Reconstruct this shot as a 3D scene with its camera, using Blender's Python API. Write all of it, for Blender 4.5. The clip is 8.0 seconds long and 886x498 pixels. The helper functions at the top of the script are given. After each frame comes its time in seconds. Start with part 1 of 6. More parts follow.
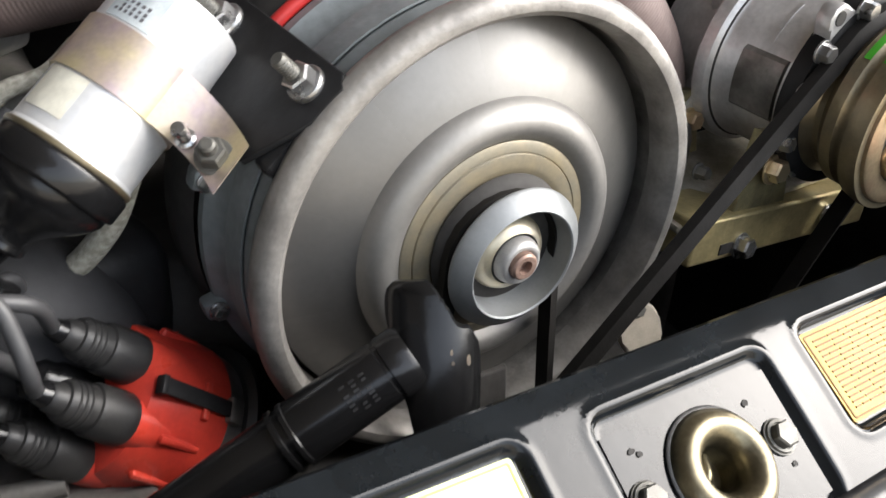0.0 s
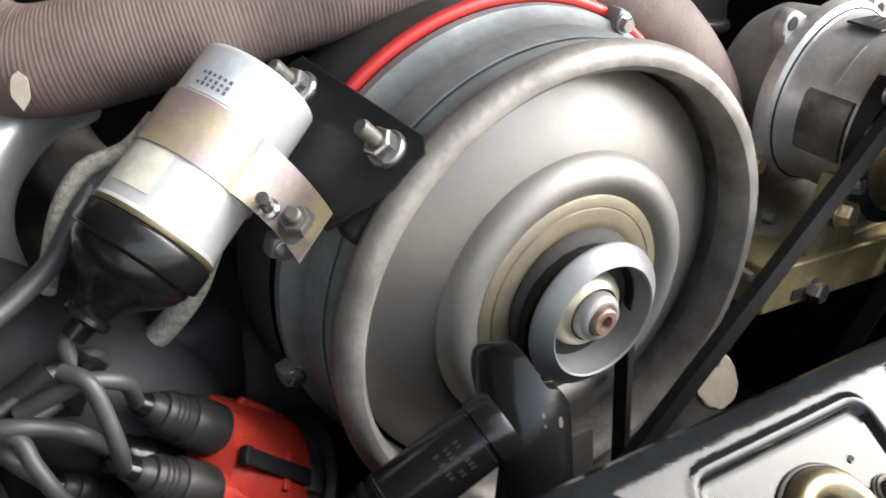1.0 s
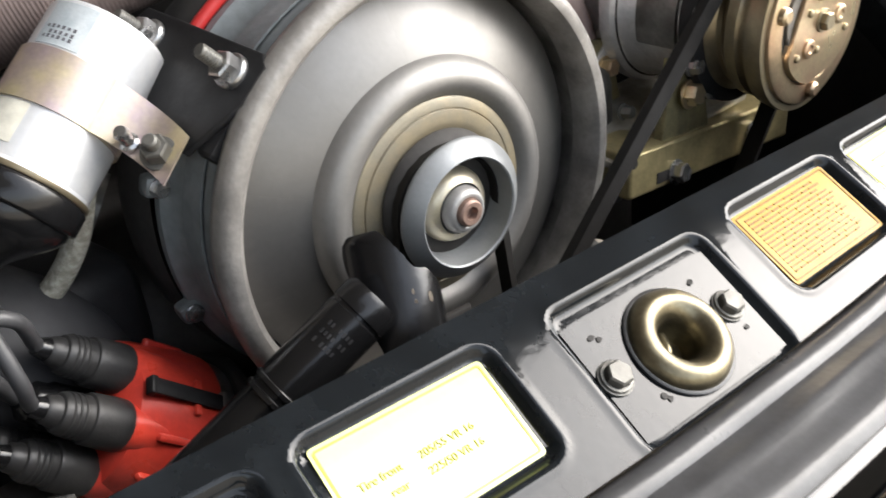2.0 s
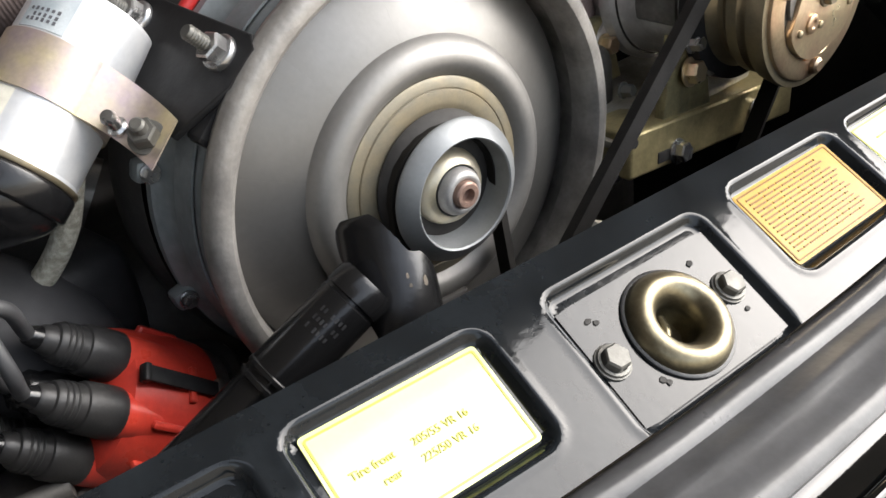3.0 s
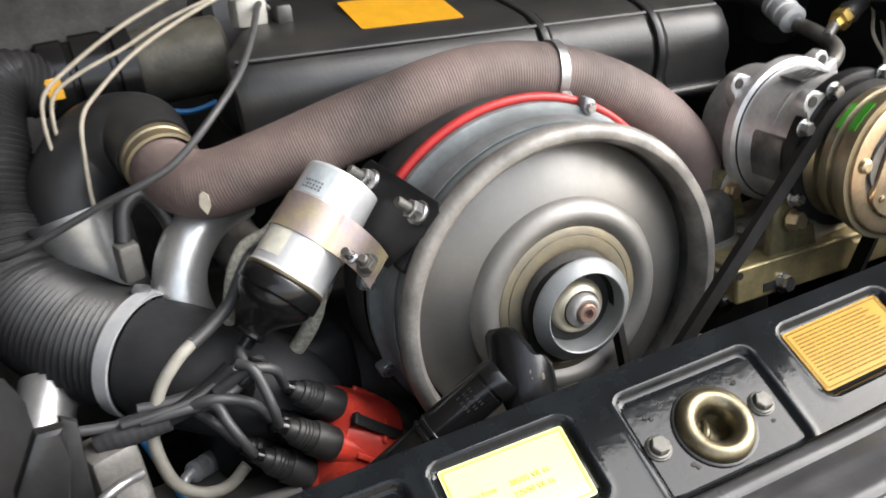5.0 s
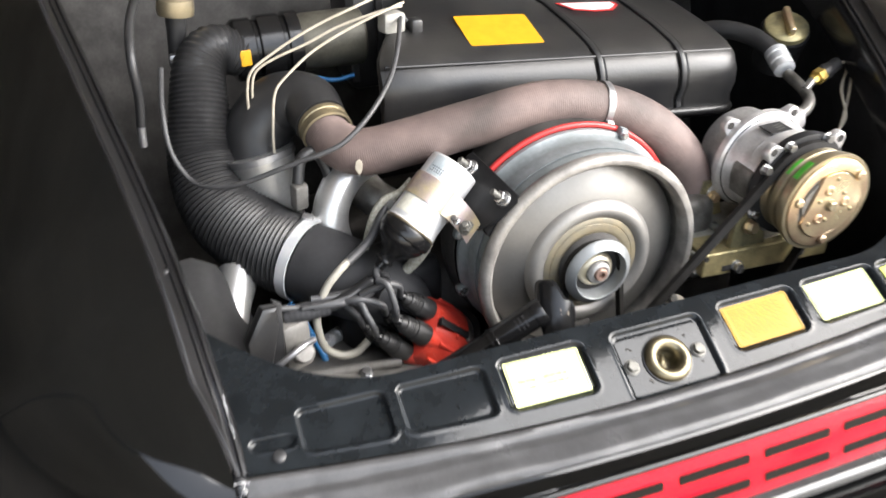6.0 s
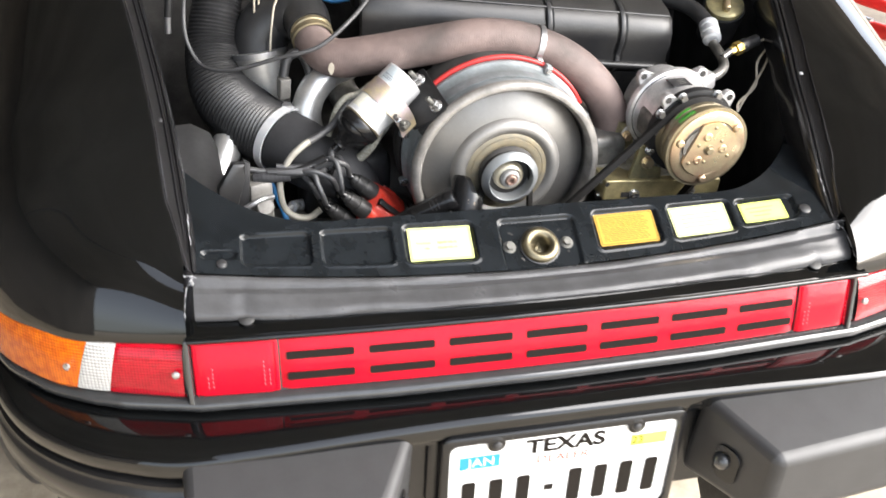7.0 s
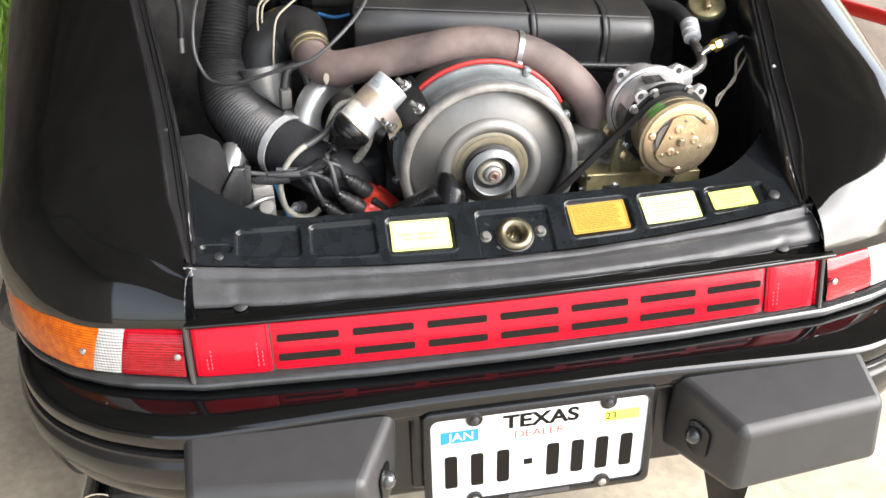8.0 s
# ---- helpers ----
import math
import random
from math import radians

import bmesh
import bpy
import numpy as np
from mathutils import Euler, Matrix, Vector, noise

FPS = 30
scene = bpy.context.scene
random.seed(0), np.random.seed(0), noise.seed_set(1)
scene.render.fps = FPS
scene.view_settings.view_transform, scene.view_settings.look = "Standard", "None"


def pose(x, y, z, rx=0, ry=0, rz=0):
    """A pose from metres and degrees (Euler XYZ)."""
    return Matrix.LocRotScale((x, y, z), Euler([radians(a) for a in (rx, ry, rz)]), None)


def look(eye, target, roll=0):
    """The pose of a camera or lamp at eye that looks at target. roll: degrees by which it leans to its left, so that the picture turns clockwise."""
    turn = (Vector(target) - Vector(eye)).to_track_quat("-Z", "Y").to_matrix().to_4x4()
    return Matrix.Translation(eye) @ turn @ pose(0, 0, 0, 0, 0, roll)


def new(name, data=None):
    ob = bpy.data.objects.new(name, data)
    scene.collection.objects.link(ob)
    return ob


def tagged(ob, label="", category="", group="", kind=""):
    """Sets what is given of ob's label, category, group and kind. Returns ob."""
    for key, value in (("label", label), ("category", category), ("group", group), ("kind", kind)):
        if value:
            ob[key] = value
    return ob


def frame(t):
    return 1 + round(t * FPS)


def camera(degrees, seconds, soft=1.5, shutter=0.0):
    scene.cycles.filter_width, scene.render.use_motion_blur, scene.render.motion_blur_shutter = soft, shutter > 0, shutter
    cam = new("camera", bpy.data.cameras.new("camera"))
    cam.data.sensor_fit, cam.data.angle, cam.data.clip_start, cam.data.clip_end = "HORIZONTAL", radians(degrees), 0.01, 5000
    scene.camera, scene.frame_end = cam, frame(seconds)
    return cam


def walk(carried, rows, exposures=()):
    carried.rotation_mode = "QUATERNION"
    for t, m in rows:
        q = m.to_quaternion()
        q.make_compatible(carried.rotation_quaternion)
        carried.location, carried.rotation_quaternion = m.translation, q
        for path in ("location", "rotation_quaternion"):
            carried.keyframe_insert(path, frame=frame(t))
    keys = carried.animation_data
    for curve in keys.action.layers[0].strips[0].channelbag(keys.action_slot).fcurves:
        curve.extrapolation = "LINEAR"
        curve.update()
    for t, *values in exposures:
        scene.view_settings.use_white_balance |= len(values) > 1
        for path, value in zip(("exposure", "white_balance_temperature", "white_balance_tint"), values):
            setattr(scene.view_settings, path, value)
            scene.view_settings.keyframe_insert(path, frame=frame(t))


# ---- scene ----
# Car frame: x to the car's right seen from behind, y towards its nose, z up; the latch stands at x 0, y 0, z 0.8.
cam = camera(54.2, 8.0, soft=1.5, shutter=0.4)
PATH = [
    (0, (-0.242, -0.151, 1.041), (0.722, 1.284, 0.035), 3.8),
    (0.2, (-0.257, -0.158, 1.041), (0.716, 1.274, 0.041), 5.2),
    (0.5, (-0.268, -0.158, 1.023), (0.709, 1.294, 0.056), 5.0),
    (0.8, (-0.259, -0.143, 1.042), (0.693, 1.344, 0.101), 2.3),
    (1, (-0.261, -0.131, 1.044), (0.68, 1.378, 0.129), 0.8),
    (1.2, (-0.266, -0.127, 1.036), (0.676, 1.388, 0.132), -0.5),
    (1.5, (-0.259, -0.155, 1.017), (0.699, 1.351, 0.114), -4.0),
    (1.8, (-0.252, -0.188, 1.015), (0.739, 1.294, 0.107), -6.5),
    (2, (-0.256, -0.196, 1.012), (0.775, 1.254, 0.097), -6.7),
    (2.2, (-0.251, -0.199, 1.009), (0.794, 1.238, 0.09), -7.0),
    (3.3, (-0.248, -0.19, 1.008), (0.742, 1.261, 0.052), -7.8),
    (3.5, (-0.25, -0.188, 1.007), (0.736, 1.266, 0.052), -7.9),
    (4, (-0.254, -0.208, 1.006), (0.697, 1.286, 0.076), -8.5),
    (4.5, (-0.264, -0.242, 1.039), (0.516, 1.412, 0.23), -11.1),
    (4.7, (-0.269, -0.291, 1.064), (0.415, 1.433, 0.315), -12.1),
    (5.8, (-0.345, -0.516, 1.283), (0.158, 1.174, 0.339), -5.5),
    (6, (-0.418, -0.58, 1.33), (0.125, 1.064, 0.328), -3.0),
    (6.5, (-0.464, -0.712, 1.368), (0.127, 0.884, 0.317), 2.1),
    (7, (-0.34, -0.865, 1.365), (0.071, 0.776, 0.298), 2.8),
    (7.5, (-0.258, -0.941, 1.368), (0.027, 0.724, 0.299), 0.2),
    (8, (-0.253, -0.972, 1.382), (0.019, 0.716, 0.345), -1.1),
]
walk(cam, [(t, look(eye, target, roll)) for t, eye, target, roll in PATH], [(0, 1.95), (1.0, 2.0), (1.5, 2.1), (2.0, 1.9), (3.3, 1.78), (4.7, 1.7), (5.8, 2.38), (6.5, 2.5), (7.2, 2.4), (8, 2.25)])

# ---- world and light ----
world = bpy.data.worlds.new("sky")
scene.world = world
world.use_nodes = True
wn = world.node_tree
sky = wn.nodes.new("ShaderNodeTexSky")
sky.sky_type, sky.sun_disc = "NISHITA", False
SUN_UP, SUN_ROUND = 38.0, 113.0
sky.sun_elevation, sky.sun_rotation = radians(SUN_UP), radians(SUN_ROUND)
sky.air_density, sky.dust_density, sky.ozone_density = 1.0, 2.5, 1.0
wn.nodes["Background"].inputs["Strength"].default_value = 0.15
haze = wn.nodes.new("ShaderNodeHueSaturation")
haze.inputs["Saturation"].default_value = 0.45
wn.links.new(sky.outputs["Color"], haze.inputs["Color"])
wn.links.new(haze.outputs["Color"], wn.nodes["Background"].inputs["Color"])
sun_data = bpy.data.lights.new("sun", "SUN")
sun_data.energy, sun_data.angle, sun_data.color = 2.0, radians(68), (1.0, 0.97, 0.94)
sun = new("sun", sun_data)
a = radians(SUN_ROUND)
sun.matrix_world = look((6 * math.sin(a), 6 * math.cos(a), 6 * math.tan(radians(SUN_UP))), (0, 0, 0.5))


# ---- materials ----
def mat(name, base, rough=0.5, metal=0.0, vary=0.15, scale=30.0, bump=0.0, bump_scale=200.0, coat=0.0, base2=None, rough_vary=0.1,
        random_tone=0.0, patch=(0.35, 0.65), spec=0.5):
    m = bpy.data.materials.new(name)
    m.use_nodes = True
    nt = m.node_tree
    n, l = nt.nodes, nt.links
    b = n["Principled BSDF"]
    b.inputs["Metallic"].default_value = metal
    b.inputs["Coat Weight"].default_value = coat
    b.inputs["Coat Roughness"].default_value = 0.03
    b.inputs["Specular IOR Level"].default_value = spec
    co = n.new("ShaderNodeTexCoord")
    big = n.new("ShaderNodeTexNoise")
    big.inputs["Scale"].default_value, big.inputs["Detail"].default_value = scale, 6
    fine = n.new("ShaderNodeTexNoise")
    fine.inputs["Scale"].default_value, fine.inputs["Detail"].default_value = scale * 9, 3
    for t in (big, fine):
        l.new(co.outputs["Object"], t.inputs["Vector"])
    ramp = n.new("ShaderNodeMapRange")
    ramp.inputs["From Min"].default_value, ramp.inputs["From Max"].default_value = patch
    l.new(big.outputs["Fac"], ramp.inputs["Value"])
    mix = n.new("ShaderNodeMix")
    mix.data_type = "RGBA"
    second = base2 or tuple(c * (1 - vary) for c in base)
    mix.inputs["A"].default_value, mix.inputs["B"].default_value = (*base, 1), (*second, 1)
    l.new(ramp.outputs["Result"], mix.inputs["Factor"])
    tone = n.new("ShaderNodeHueSaturation")
    l.new(mix.outputs["Result"], tone.inputs["Color"])
    val = n.new("ShaderNodeMapRange")
    val.inputs["To Min"].default_value, val.inputs["To Max"].default_value = 1 - vary * 0.6, 1 + vary * 0.6
    l.new(fine.outputs["Fac"], val.inputs["Value"])
    l.new(val.outputs["Result"], tone.inputs["Value"])
    if random_tone:
        info = n.new("ShaderNodeObjectInfo")
        rt = n.new("ShaderNodeMapRange")
        rt.inputs["To Min"].default_value, rt.inputs["To Max"].default_value = 1 - random_tone, 1 + random_tone
        mul = n.new("ShaderNodeMath")
        mul.operation = "MULTIPLY"
        l.new(info.outputs["Random"], rt.inputs["Value"])
        l.new(rt.outputs["Result"], mul.inputs[0])
        l.new(val.outputs["Result"], mul.inputs[1])
        l.new(mul.outputs["Value"], tone.inputs["Value"])
    l.new(tone.outputs["Color"], b.inputs["Base Color"])
    rr = n.new("ShaderNodeMapRange")
    rr.inputs["To Min"].default_value, rr.inputs["To Max"].default_value = max(0.02, rough - rough_vary), min(1, rough + rough_vary)
    l.new(big.outputs["Fac"], rr.inputs["Value"])
    l.new(rr.outputs["Result"], b.inputs["Roughness"])
    if bump:
        bt = n.new("ShaderNodeTexNoise")
        bt.inputs["Scale"].default_value, bt.inputs["Detail"].default_value = bump_scale, 4
        l.new(co.outputs["Object"], bt.inputs["Vector"])
        bp = n.new("ShaderNodeBump")
        bp.inputs["Strength"].default_value, bp.inputs["Distance"].default_value = bump, 0.002
        l.new(bt.outputs["Fac"], bp.inputs["Height"])
        l.new(bp.outputs["Normal"], b.inputs["Normal"])
    return m


def ribbed(m, count, amount=0.4, axis="Z", distance=0.002, groove=0.0):
    """Adds fine prism ribs to a lens material; groove paints their refracted shading into its colour."""
    n, l = m.node_tree.nodes, m.node_tree.links
    w = n.new("ShaderNodeTexWave")
    w.bands_direction = axis
    w.inputs["Scale"].default_value = count
    co = n.new("ShaderNodeTexCoord")
    l.new(co.outputs["Object"], w.inputs["Vector"])
    bp = n.new("ShaderNodeBump")
    bp.inputs["Strength"].default_value, bp.inputs["Distance"].default_value = amount, distance
    l.new(w.outputs["Fac"], bp.inputs["Height"])
    p = n["Principled BSDF"]
    l.new(bp.outputs["Normal"], p.inputs["Normal"])
    if groove:
        # the ribs' shading is painted: darker grooves, and a second set runs across them
        v = n.new("ShaderNodeTexWave")
        v.bands_direction = "X"
        v.inputs["Scale"].default_value = count * 1.0
        l.new(co.outputs["Object"], v.inputs["Vector"])
        add = n.new("ShaderNodeMath")
        add.operation = "MULTIPLY_ADD"
        add.inputs[1].default_value = 0.6
        l.new(v.outputs["Fac"], add.inputs[0])
        l.new(w.outputs["Fac"], add.inputs[2])
        mr = n.new("ShaderNodeMapRange")
        mr.inputs["From Max"].default_value = 1.6
        mr.inputs["To Min"].default_value, mr.inputs["To Max"].default_value = 1 - groove, 1 + groove * 0.35
        l.new(add.outputs["Value"], mr.inputs["Value"])
        hs = n.new("ShaderNodeHueSaturation")
        l.new(mr.outputs["Result"], hs.inputs["Value"])
        l.new(p.inputs["Base Color"].links[0].from_socket, hs.inputs["Color"])
        l.new(hs.outputs["Color"], p.inputs["Base Color"])
    return m


PAINT = mat("black_paint", (0.0025, 0.0028, 0.003), 0.05, 0, 0.2, 12, 0.008, 500, rough_vary=0.02, spec=0.55)
PANEL = mat("black_panel_paint", (0.010, 0.012, 0.014), 0.08, 0, 0.4, 40, 0.03, 160, coat=0.0, rough_vary=0.04, spec=0.31)
RAIL = mat("worn_black_paint", (0.010, 0.010, 0.011), 0.20, 0, 0.4, 60, 0.02, 300, coat=0.2, rough_vary=0.08)
BAY = mat("bay_black", (0.023, 0.023, 0.024), 0.42, 0, 0.5, 20, 0.15, 120, rough_vary=0.15, spec=0.2)
# base raised above black, so lens haze is put into the colour
DARK = mat("lifted_black", (0.056, 0.053, 0.050), 0.65, 0, 0.5, 25, 0.2, 90, rough_vary=0.15, spec=0.2)
RUBBER = mat("black_rubber", (0.023, 0.023, 0.024), 0.42, 0, 0.3, 50, 0.08, 400, rough_vary=0.1)
SEAL = mat("grey_seal_rubber", (0.060, 0.060, 0.062), 0.30, 0, 0.3, 40, 0.06, 260, rough_vary=0.08, spec=0.36)
BELT = mat("belt_rubber", (0.014, 0.013, 0.012), 0.7, 0, 0.25, 80, 0.1, 500, spec=0.2)
PLASTIC = mat("black_plastic", (0.0085, 0.0085, 0.009), 0.22, 0, 0.25, 40, 0.05, 500, rough_vary=0.08, spec=0.45)
BOOT = mat("boot_rubber", (0.018, 0.018, 0.0185), 0.44, 0, 0.35, 60, 0.10, 350, base2=(0.028, 0.027, 0.026), rough_vary=0.1, spec=0.4)
BOX = mat("dusty_black_plastic", (0.013, 0.013, 0.014), 0.36, 0, 0.35, 14, 0.1, 300, base2=(0.024, 0.023, 0.022), rough_vary=0.12)
GUARD = mat("guard_rubber", (0.026, 0.026, 0.027), 0.46, 0, 0.18, 30, 0.12, 1400, rough_vary=0.05)
BLADEGREY = mat("blade_grey", (0.200, 0.194, 0.185), 0.42, 0.75, 0.12, 30, 0.03, 300, base2=(0.178, 0.172, 0.163))
FANGREY = mat("fan_grey", (0.245, 0.237, 0.226), 0.50, 0.65, 0.16, 30, 0.06, 300, base2=(0.25, 0.241, 0.228))
LIP = mat("dull_grey_casting", (0.30, 0.285, 0.265), 0.48, 0.35, 0.35, 40, 0.2, 260, base2=(0.17, 0.16, 0.15))
DRUM = mat("zinc_casting", (0.26, 0.285, 0.295), 0.50, 0.3, 0.35, 22, 0.2, 160, base2=(0.15, 0.165, 0.17))
STEEL = mat("bright_zinc", (0.46, 0.46, 0.46), 0.28, 0.9, 0.2, 60, 0.06, 300)
CAN = mat("polished_aluminium", (0.74, 0.74, 0.74), 0.36, 0.45, 0.12, 45, 0.03, 240, base2=(0.60, 0.62, 0.645), rough_vary=0.07)
ALLOY = mat("cast_alloy", (0.70, 0.69, 0.69), 0.38, 0.65, 0.25, 35, 0.2, 220, base2=(0.44, 0.43, 0.43))
ALLOYDARK = mat("grimy_alloy", (0.25, 0.24, 0.225), 0.42, 0.6, 0.4, 35, 0.3, 200, base2=(0.10, 0.095, 0.085))
GOLD = mat("yellow_zinc", (0.70, 0.59, 0.38), 0.30, 0.85, 0.3, 45, 0.08, 300, base2=(0.56, 0.40, 0.27), rough_vary=0.1)
GOLDDULL = mat("dull_yellow_zinc", (0.33, 0.275, 0.175), 0.38, 0.75, 0.25, 45, 0.1, 300, base2=(0.25, 0.215, 0.15))
IRID = mat("iridescent_zinc", (0.56, 0.48, 0.30), 0.32, 0.55, 0.25, 46, 0.04, 300, base2=(0.42, 0.335, 0.34), rough_vary=0.08)
LATCHZ = mat("latch_zinc", (0.235, 0.205, 0.135), 0.34, 0.9, 0.4, 60, 0.08, 300, base2=(0.15, 0.13, 0.085), rough_vary=0.08)
PULLEYZ = mat("pulley_zinc", (0.235, 0.245, 0.25), 0.44, 0.4, 0.15, 60, 0.05, 300, rough_vary=0.06)
BOLTZ = mat("bolt_zinc", (0.15, 0.146, 0.132), 0.5, 0.5, 0.25, 120, 0.08, 500)
NUTZ = mat("soft_grey_nut", (0.40, 0.39, 0.375), 0.42, 0.45, 0.2, 120, 0.08, 400)
DOMEZ = mat("pale_gold_dome", (0.58, 0.51, 0.34), 0.36, 0.6, 0.2, 80, 0.05, 300, base2=(0.46, 0.42, 0.34))
COPPER = mat("rusty_nut", (0.33, 0.22, 0.175), 0.5, 0.5, 0.35, 160, 0.2, 500)
BROWNHOSE = mat("brown_paper_hose", (0.175, 0.128, 0.116), 0.66, 0, 0.3, 9, 0.25, 200, base2=(0.078, 0.060, 0.055), patch=(0.40, 0.62))
RED = mat("red_cap_plastic", (0.60, 0.055, 0.032), 0.30, 0, 0.3, 40, 0.08, 240, base2=(0.44, 0.035, 0.024), rough_vary=0.12)
REDSEAL = mat("red_gasket", (0.50, 0.030, 0.028), 0.4, 0, 0.2, 60)
REDLENS = ribbed(mat("red_lens", (0.40, 0.004, 0.014), 0.10, 0, 0.2, 120, coat=0.7, rough_vary=0.04, spec=0.06), 92, 0.9, groove=0.36)
REFLENS = ribbed(mat("red_reflector", (0.47, 0.000, 0.013), 0.07, 0, 0.10, 200, 0.10, 900, coat=0.0, rough_vary=0.03, spec=0.32), 150, 0.15, groove=0.3)
AMBER = ribbed(mat("amber_lens", (0.74, 0.165, 0.004), 0.12, 0, 0.15, 100, coat=0.7, base2=(0.54, 0.095, 0.005), spec=0.06), 92, 0.9, groove=0.36)
WHITELENS = ribbed(mat("clear_lens", (0.52, 0.515, 0.50), 0.12, 0, 0.15, 120, coat=0.7, spec=0.1), 80, 0.8, groove=0.5)
TRIM = mat("grey_lamp_trim", (0.030, 0.031, 0.032), 0.14, 0, 0.2, 60, coat=0.5)
CHROME = mat("chrome", (0.75, 0.75, 0.76), 0.14, 1.0, 0.05, 60)
CHIP = mat("rusty_chip", (0.13, 0.105, 0.075), 0.5, 0.3, 0.5, 400, 0.4, 900, base2=(0.035, 0.028, 0.022))
GREYINK = mat("faded_ink", (0.10, 0.10, 0.11), 0.5, 0, 0.2, 200)
INK = mat("black_ink", (0.005, 0.004, 0.004), 0.15, 0, 0.1, 60, rough_vary=0.04, spec=0.22)
WHITESTICK = mat("yellowish_white_sticker", (0.68, 0.73, 0.29), 0.22, 0, 0.06, 60, coat=0.4)
WHITESTICK2 = mat("white_sticker", (0.68, 0.73, 0.36), 0.22, 0, 0.06, 60, coat=0.4)
LIME = mat("lime_sticker", (0.70, 0.76, 0.20), 0.22, 0, 0.08, 60, coat=0.4)
YELLOWINK = mat("yellow_ink", (0.52, 0.47, 0.06), 0.3, 0, 0.05, 60)
ORANGE = mat("orange_sticker", (0.47, 0.280, 0.055), 0.22, 0.0, 0.10, 60, rough_vary=0.05, spec=0.14)
ORANGEINK = mat("brown_ink", (0.21, 0.115, 0.025), 0.3, 0, 0.05, 60, spec=0.1)
YELLOW = mat("yellow_label", (0.56, 0.28, 0.010), 0.4, 0, 0.08, 60)
CREAM = mat("cream_wire", (0.46, 0.41, 0.33), 0.5, 0, 0.2, 90)
BRAID = mat("woven_sleeve", (0.40, 0.385, 0.33), 0.75, 0, 0.45, 300, 0.6, 900, base2=(0.22, 0.21, 0.17))
WIRE = mat("black_wire", (0.050, 0.050, 0.052), 0.46, 0, 0.2, 80)
BLUE = mat("blue_wire", (0.025, 0.19, 0.46), 0.4, 0, 0.1, 80)
GREYSHEET = mat("grey_sheet", (0.060, 0.060, 0.062), 0.4, 0.1, 0.3, 20, 0.1, 120)
SILVERFOIL = mat("silver_duct", (0.62, 0.62, 0.61), 0.33, 0.8, 0.2, 30, 0.1, 200)
PLATEW = mat("plate_white", (0.78, 0.78, 0.77), 0.35, 0, 0.05, 60)
PLATEB = mat("plate_blue", (0.012, 0.20, 0.48), 0.4, 0, 0.05, 60)
PLATEY = mat("plate_yellow", (0.80, 0.82, 0.10), 0.4, 0, 0.05, 60)
PLATEP = mat("pale_pink_print", (0.55, 0.10, 0.12), 0.4, 0, 0.2, 90)
PLATER = mat("plate_red", (0.70, 0.08, 0.06), 0.4, 0, 0.05, 60)
GROUND = mat("concrete", (0.47, 0.41, 0.32), 0.88, 0, 0.45, 5.0, 0.7, 110, base2=(0.34, 0.29, 0.22))
EARTH = mat("dark_mat", (0.13, 0.105, 0.08), 0.8, 0, 0.4, 4, 0.5, 40, base2=(0.20, 0.165, 0.125))
WALL = mat("plain_wall", (0.15, 0.145, 0.14), 0.7, 0, 0.2, 2, 0.1, 20)
# boards of the added roof and side wall, toned for reflections and bounce
SOFFIT = mat("unseen_roof_boards", (0.21, 0.205, 0.20), 0.7, 0, 0.4, 1.4, 0.1, 20, base2=(0.125, 0.12, 0.115))
DARKWALL = mat("unseen_wall_boards", (0.075, 0.066, 0.058), 0.7, 0, 0.5, 2, 0.1, 20, base2=(0.04, 0.035, 0.031))
GLINTBEAD = mat("pale_glint_sealant", (0.30, 0.30, 0.31), 0.45, 0, 0.5, 140, 0.3, 300, base2=(0.03, 0.03, 0.033), patch=(0.42, 0.58))
DULLALU = mat("dull_aluminium", (0.40, 0.40, 0.41), 0.38, 0.85, 0.2, 40, 0.08, 240, base2=(0.30, 0.30, 0.31))
GREYMETAL = mat("dirty_grey_metal", (0.19, 0.182, 0.17), 0.5, 0.4, 0.4, 40, 0.2, 200, base2=(0.14, 0.135, 0.125))
RAILZ = mat("olive_gold_zinc", (0.56, 0.47, 0.24), 0.32, 0.5, 0.35, 38, 0.12, 220, base2=(0.34, 0.285, 0.15), rough_vary=0.1)
WORNPLATE = mat("worn_plate", (0.62, 0.60, 0.54), 0.34, 0.4, 0.45, 45, 0.2, 180, base2=(0.36, 0.33, 0.25), rough_vary=0.12)
OLIVEZ = mat("grimy_olive_zinc", (0.40, 0.345, 0.18), 0.36, 0.45, 0.4, 50, 0.25, 200, base2=(0.17, 0.15, 0.09))
DISCZ = mat("dull_gold_disc", (0.31, 0.262, 0.175), 0.46, 0.6, 0.2, 60, 0.06, 300, base2=(0.22, 0.20, 0.155))
BRASS = mat("brass", (0.62, 0.44, 0.13), 0.3, 0.8, 0.2, 80, 0.05, 300)
TANHOSE = mat("tan_rubber_hose", (0.30, 0.285, 0.245), 0.5, 0, 0.2, 50, 0.1, 300, base2=(0.22, 0.21, 0.18))
MATTRUBBER = mat("matt_grey_rubber", (0.034, 0.034, 0.036), 0.66, 0, 0.3, 20, 0.1, 200, base2=(0.023, 0.023, 0.024), spec=0.25)
PALEMETAL = mat("pale_plated_steel", (0.52, 0.52, 0.52), 0.34, 0.35, 0.3, 60, 0.1, 300, base2=(0.36, 0.36, 0.36))
DRUMGREY = mat("olive_grey_drum", (0.10, 0.095, 0.075), 0.5, 0.3, 0.4, 40, 0.2, 200, base2=(0.06, 0.056, 0.045))
GREENMARK = mat("green_paint_mark", (0.07, 0.42, 0.03), 0.4, 0, 0.2, 120)
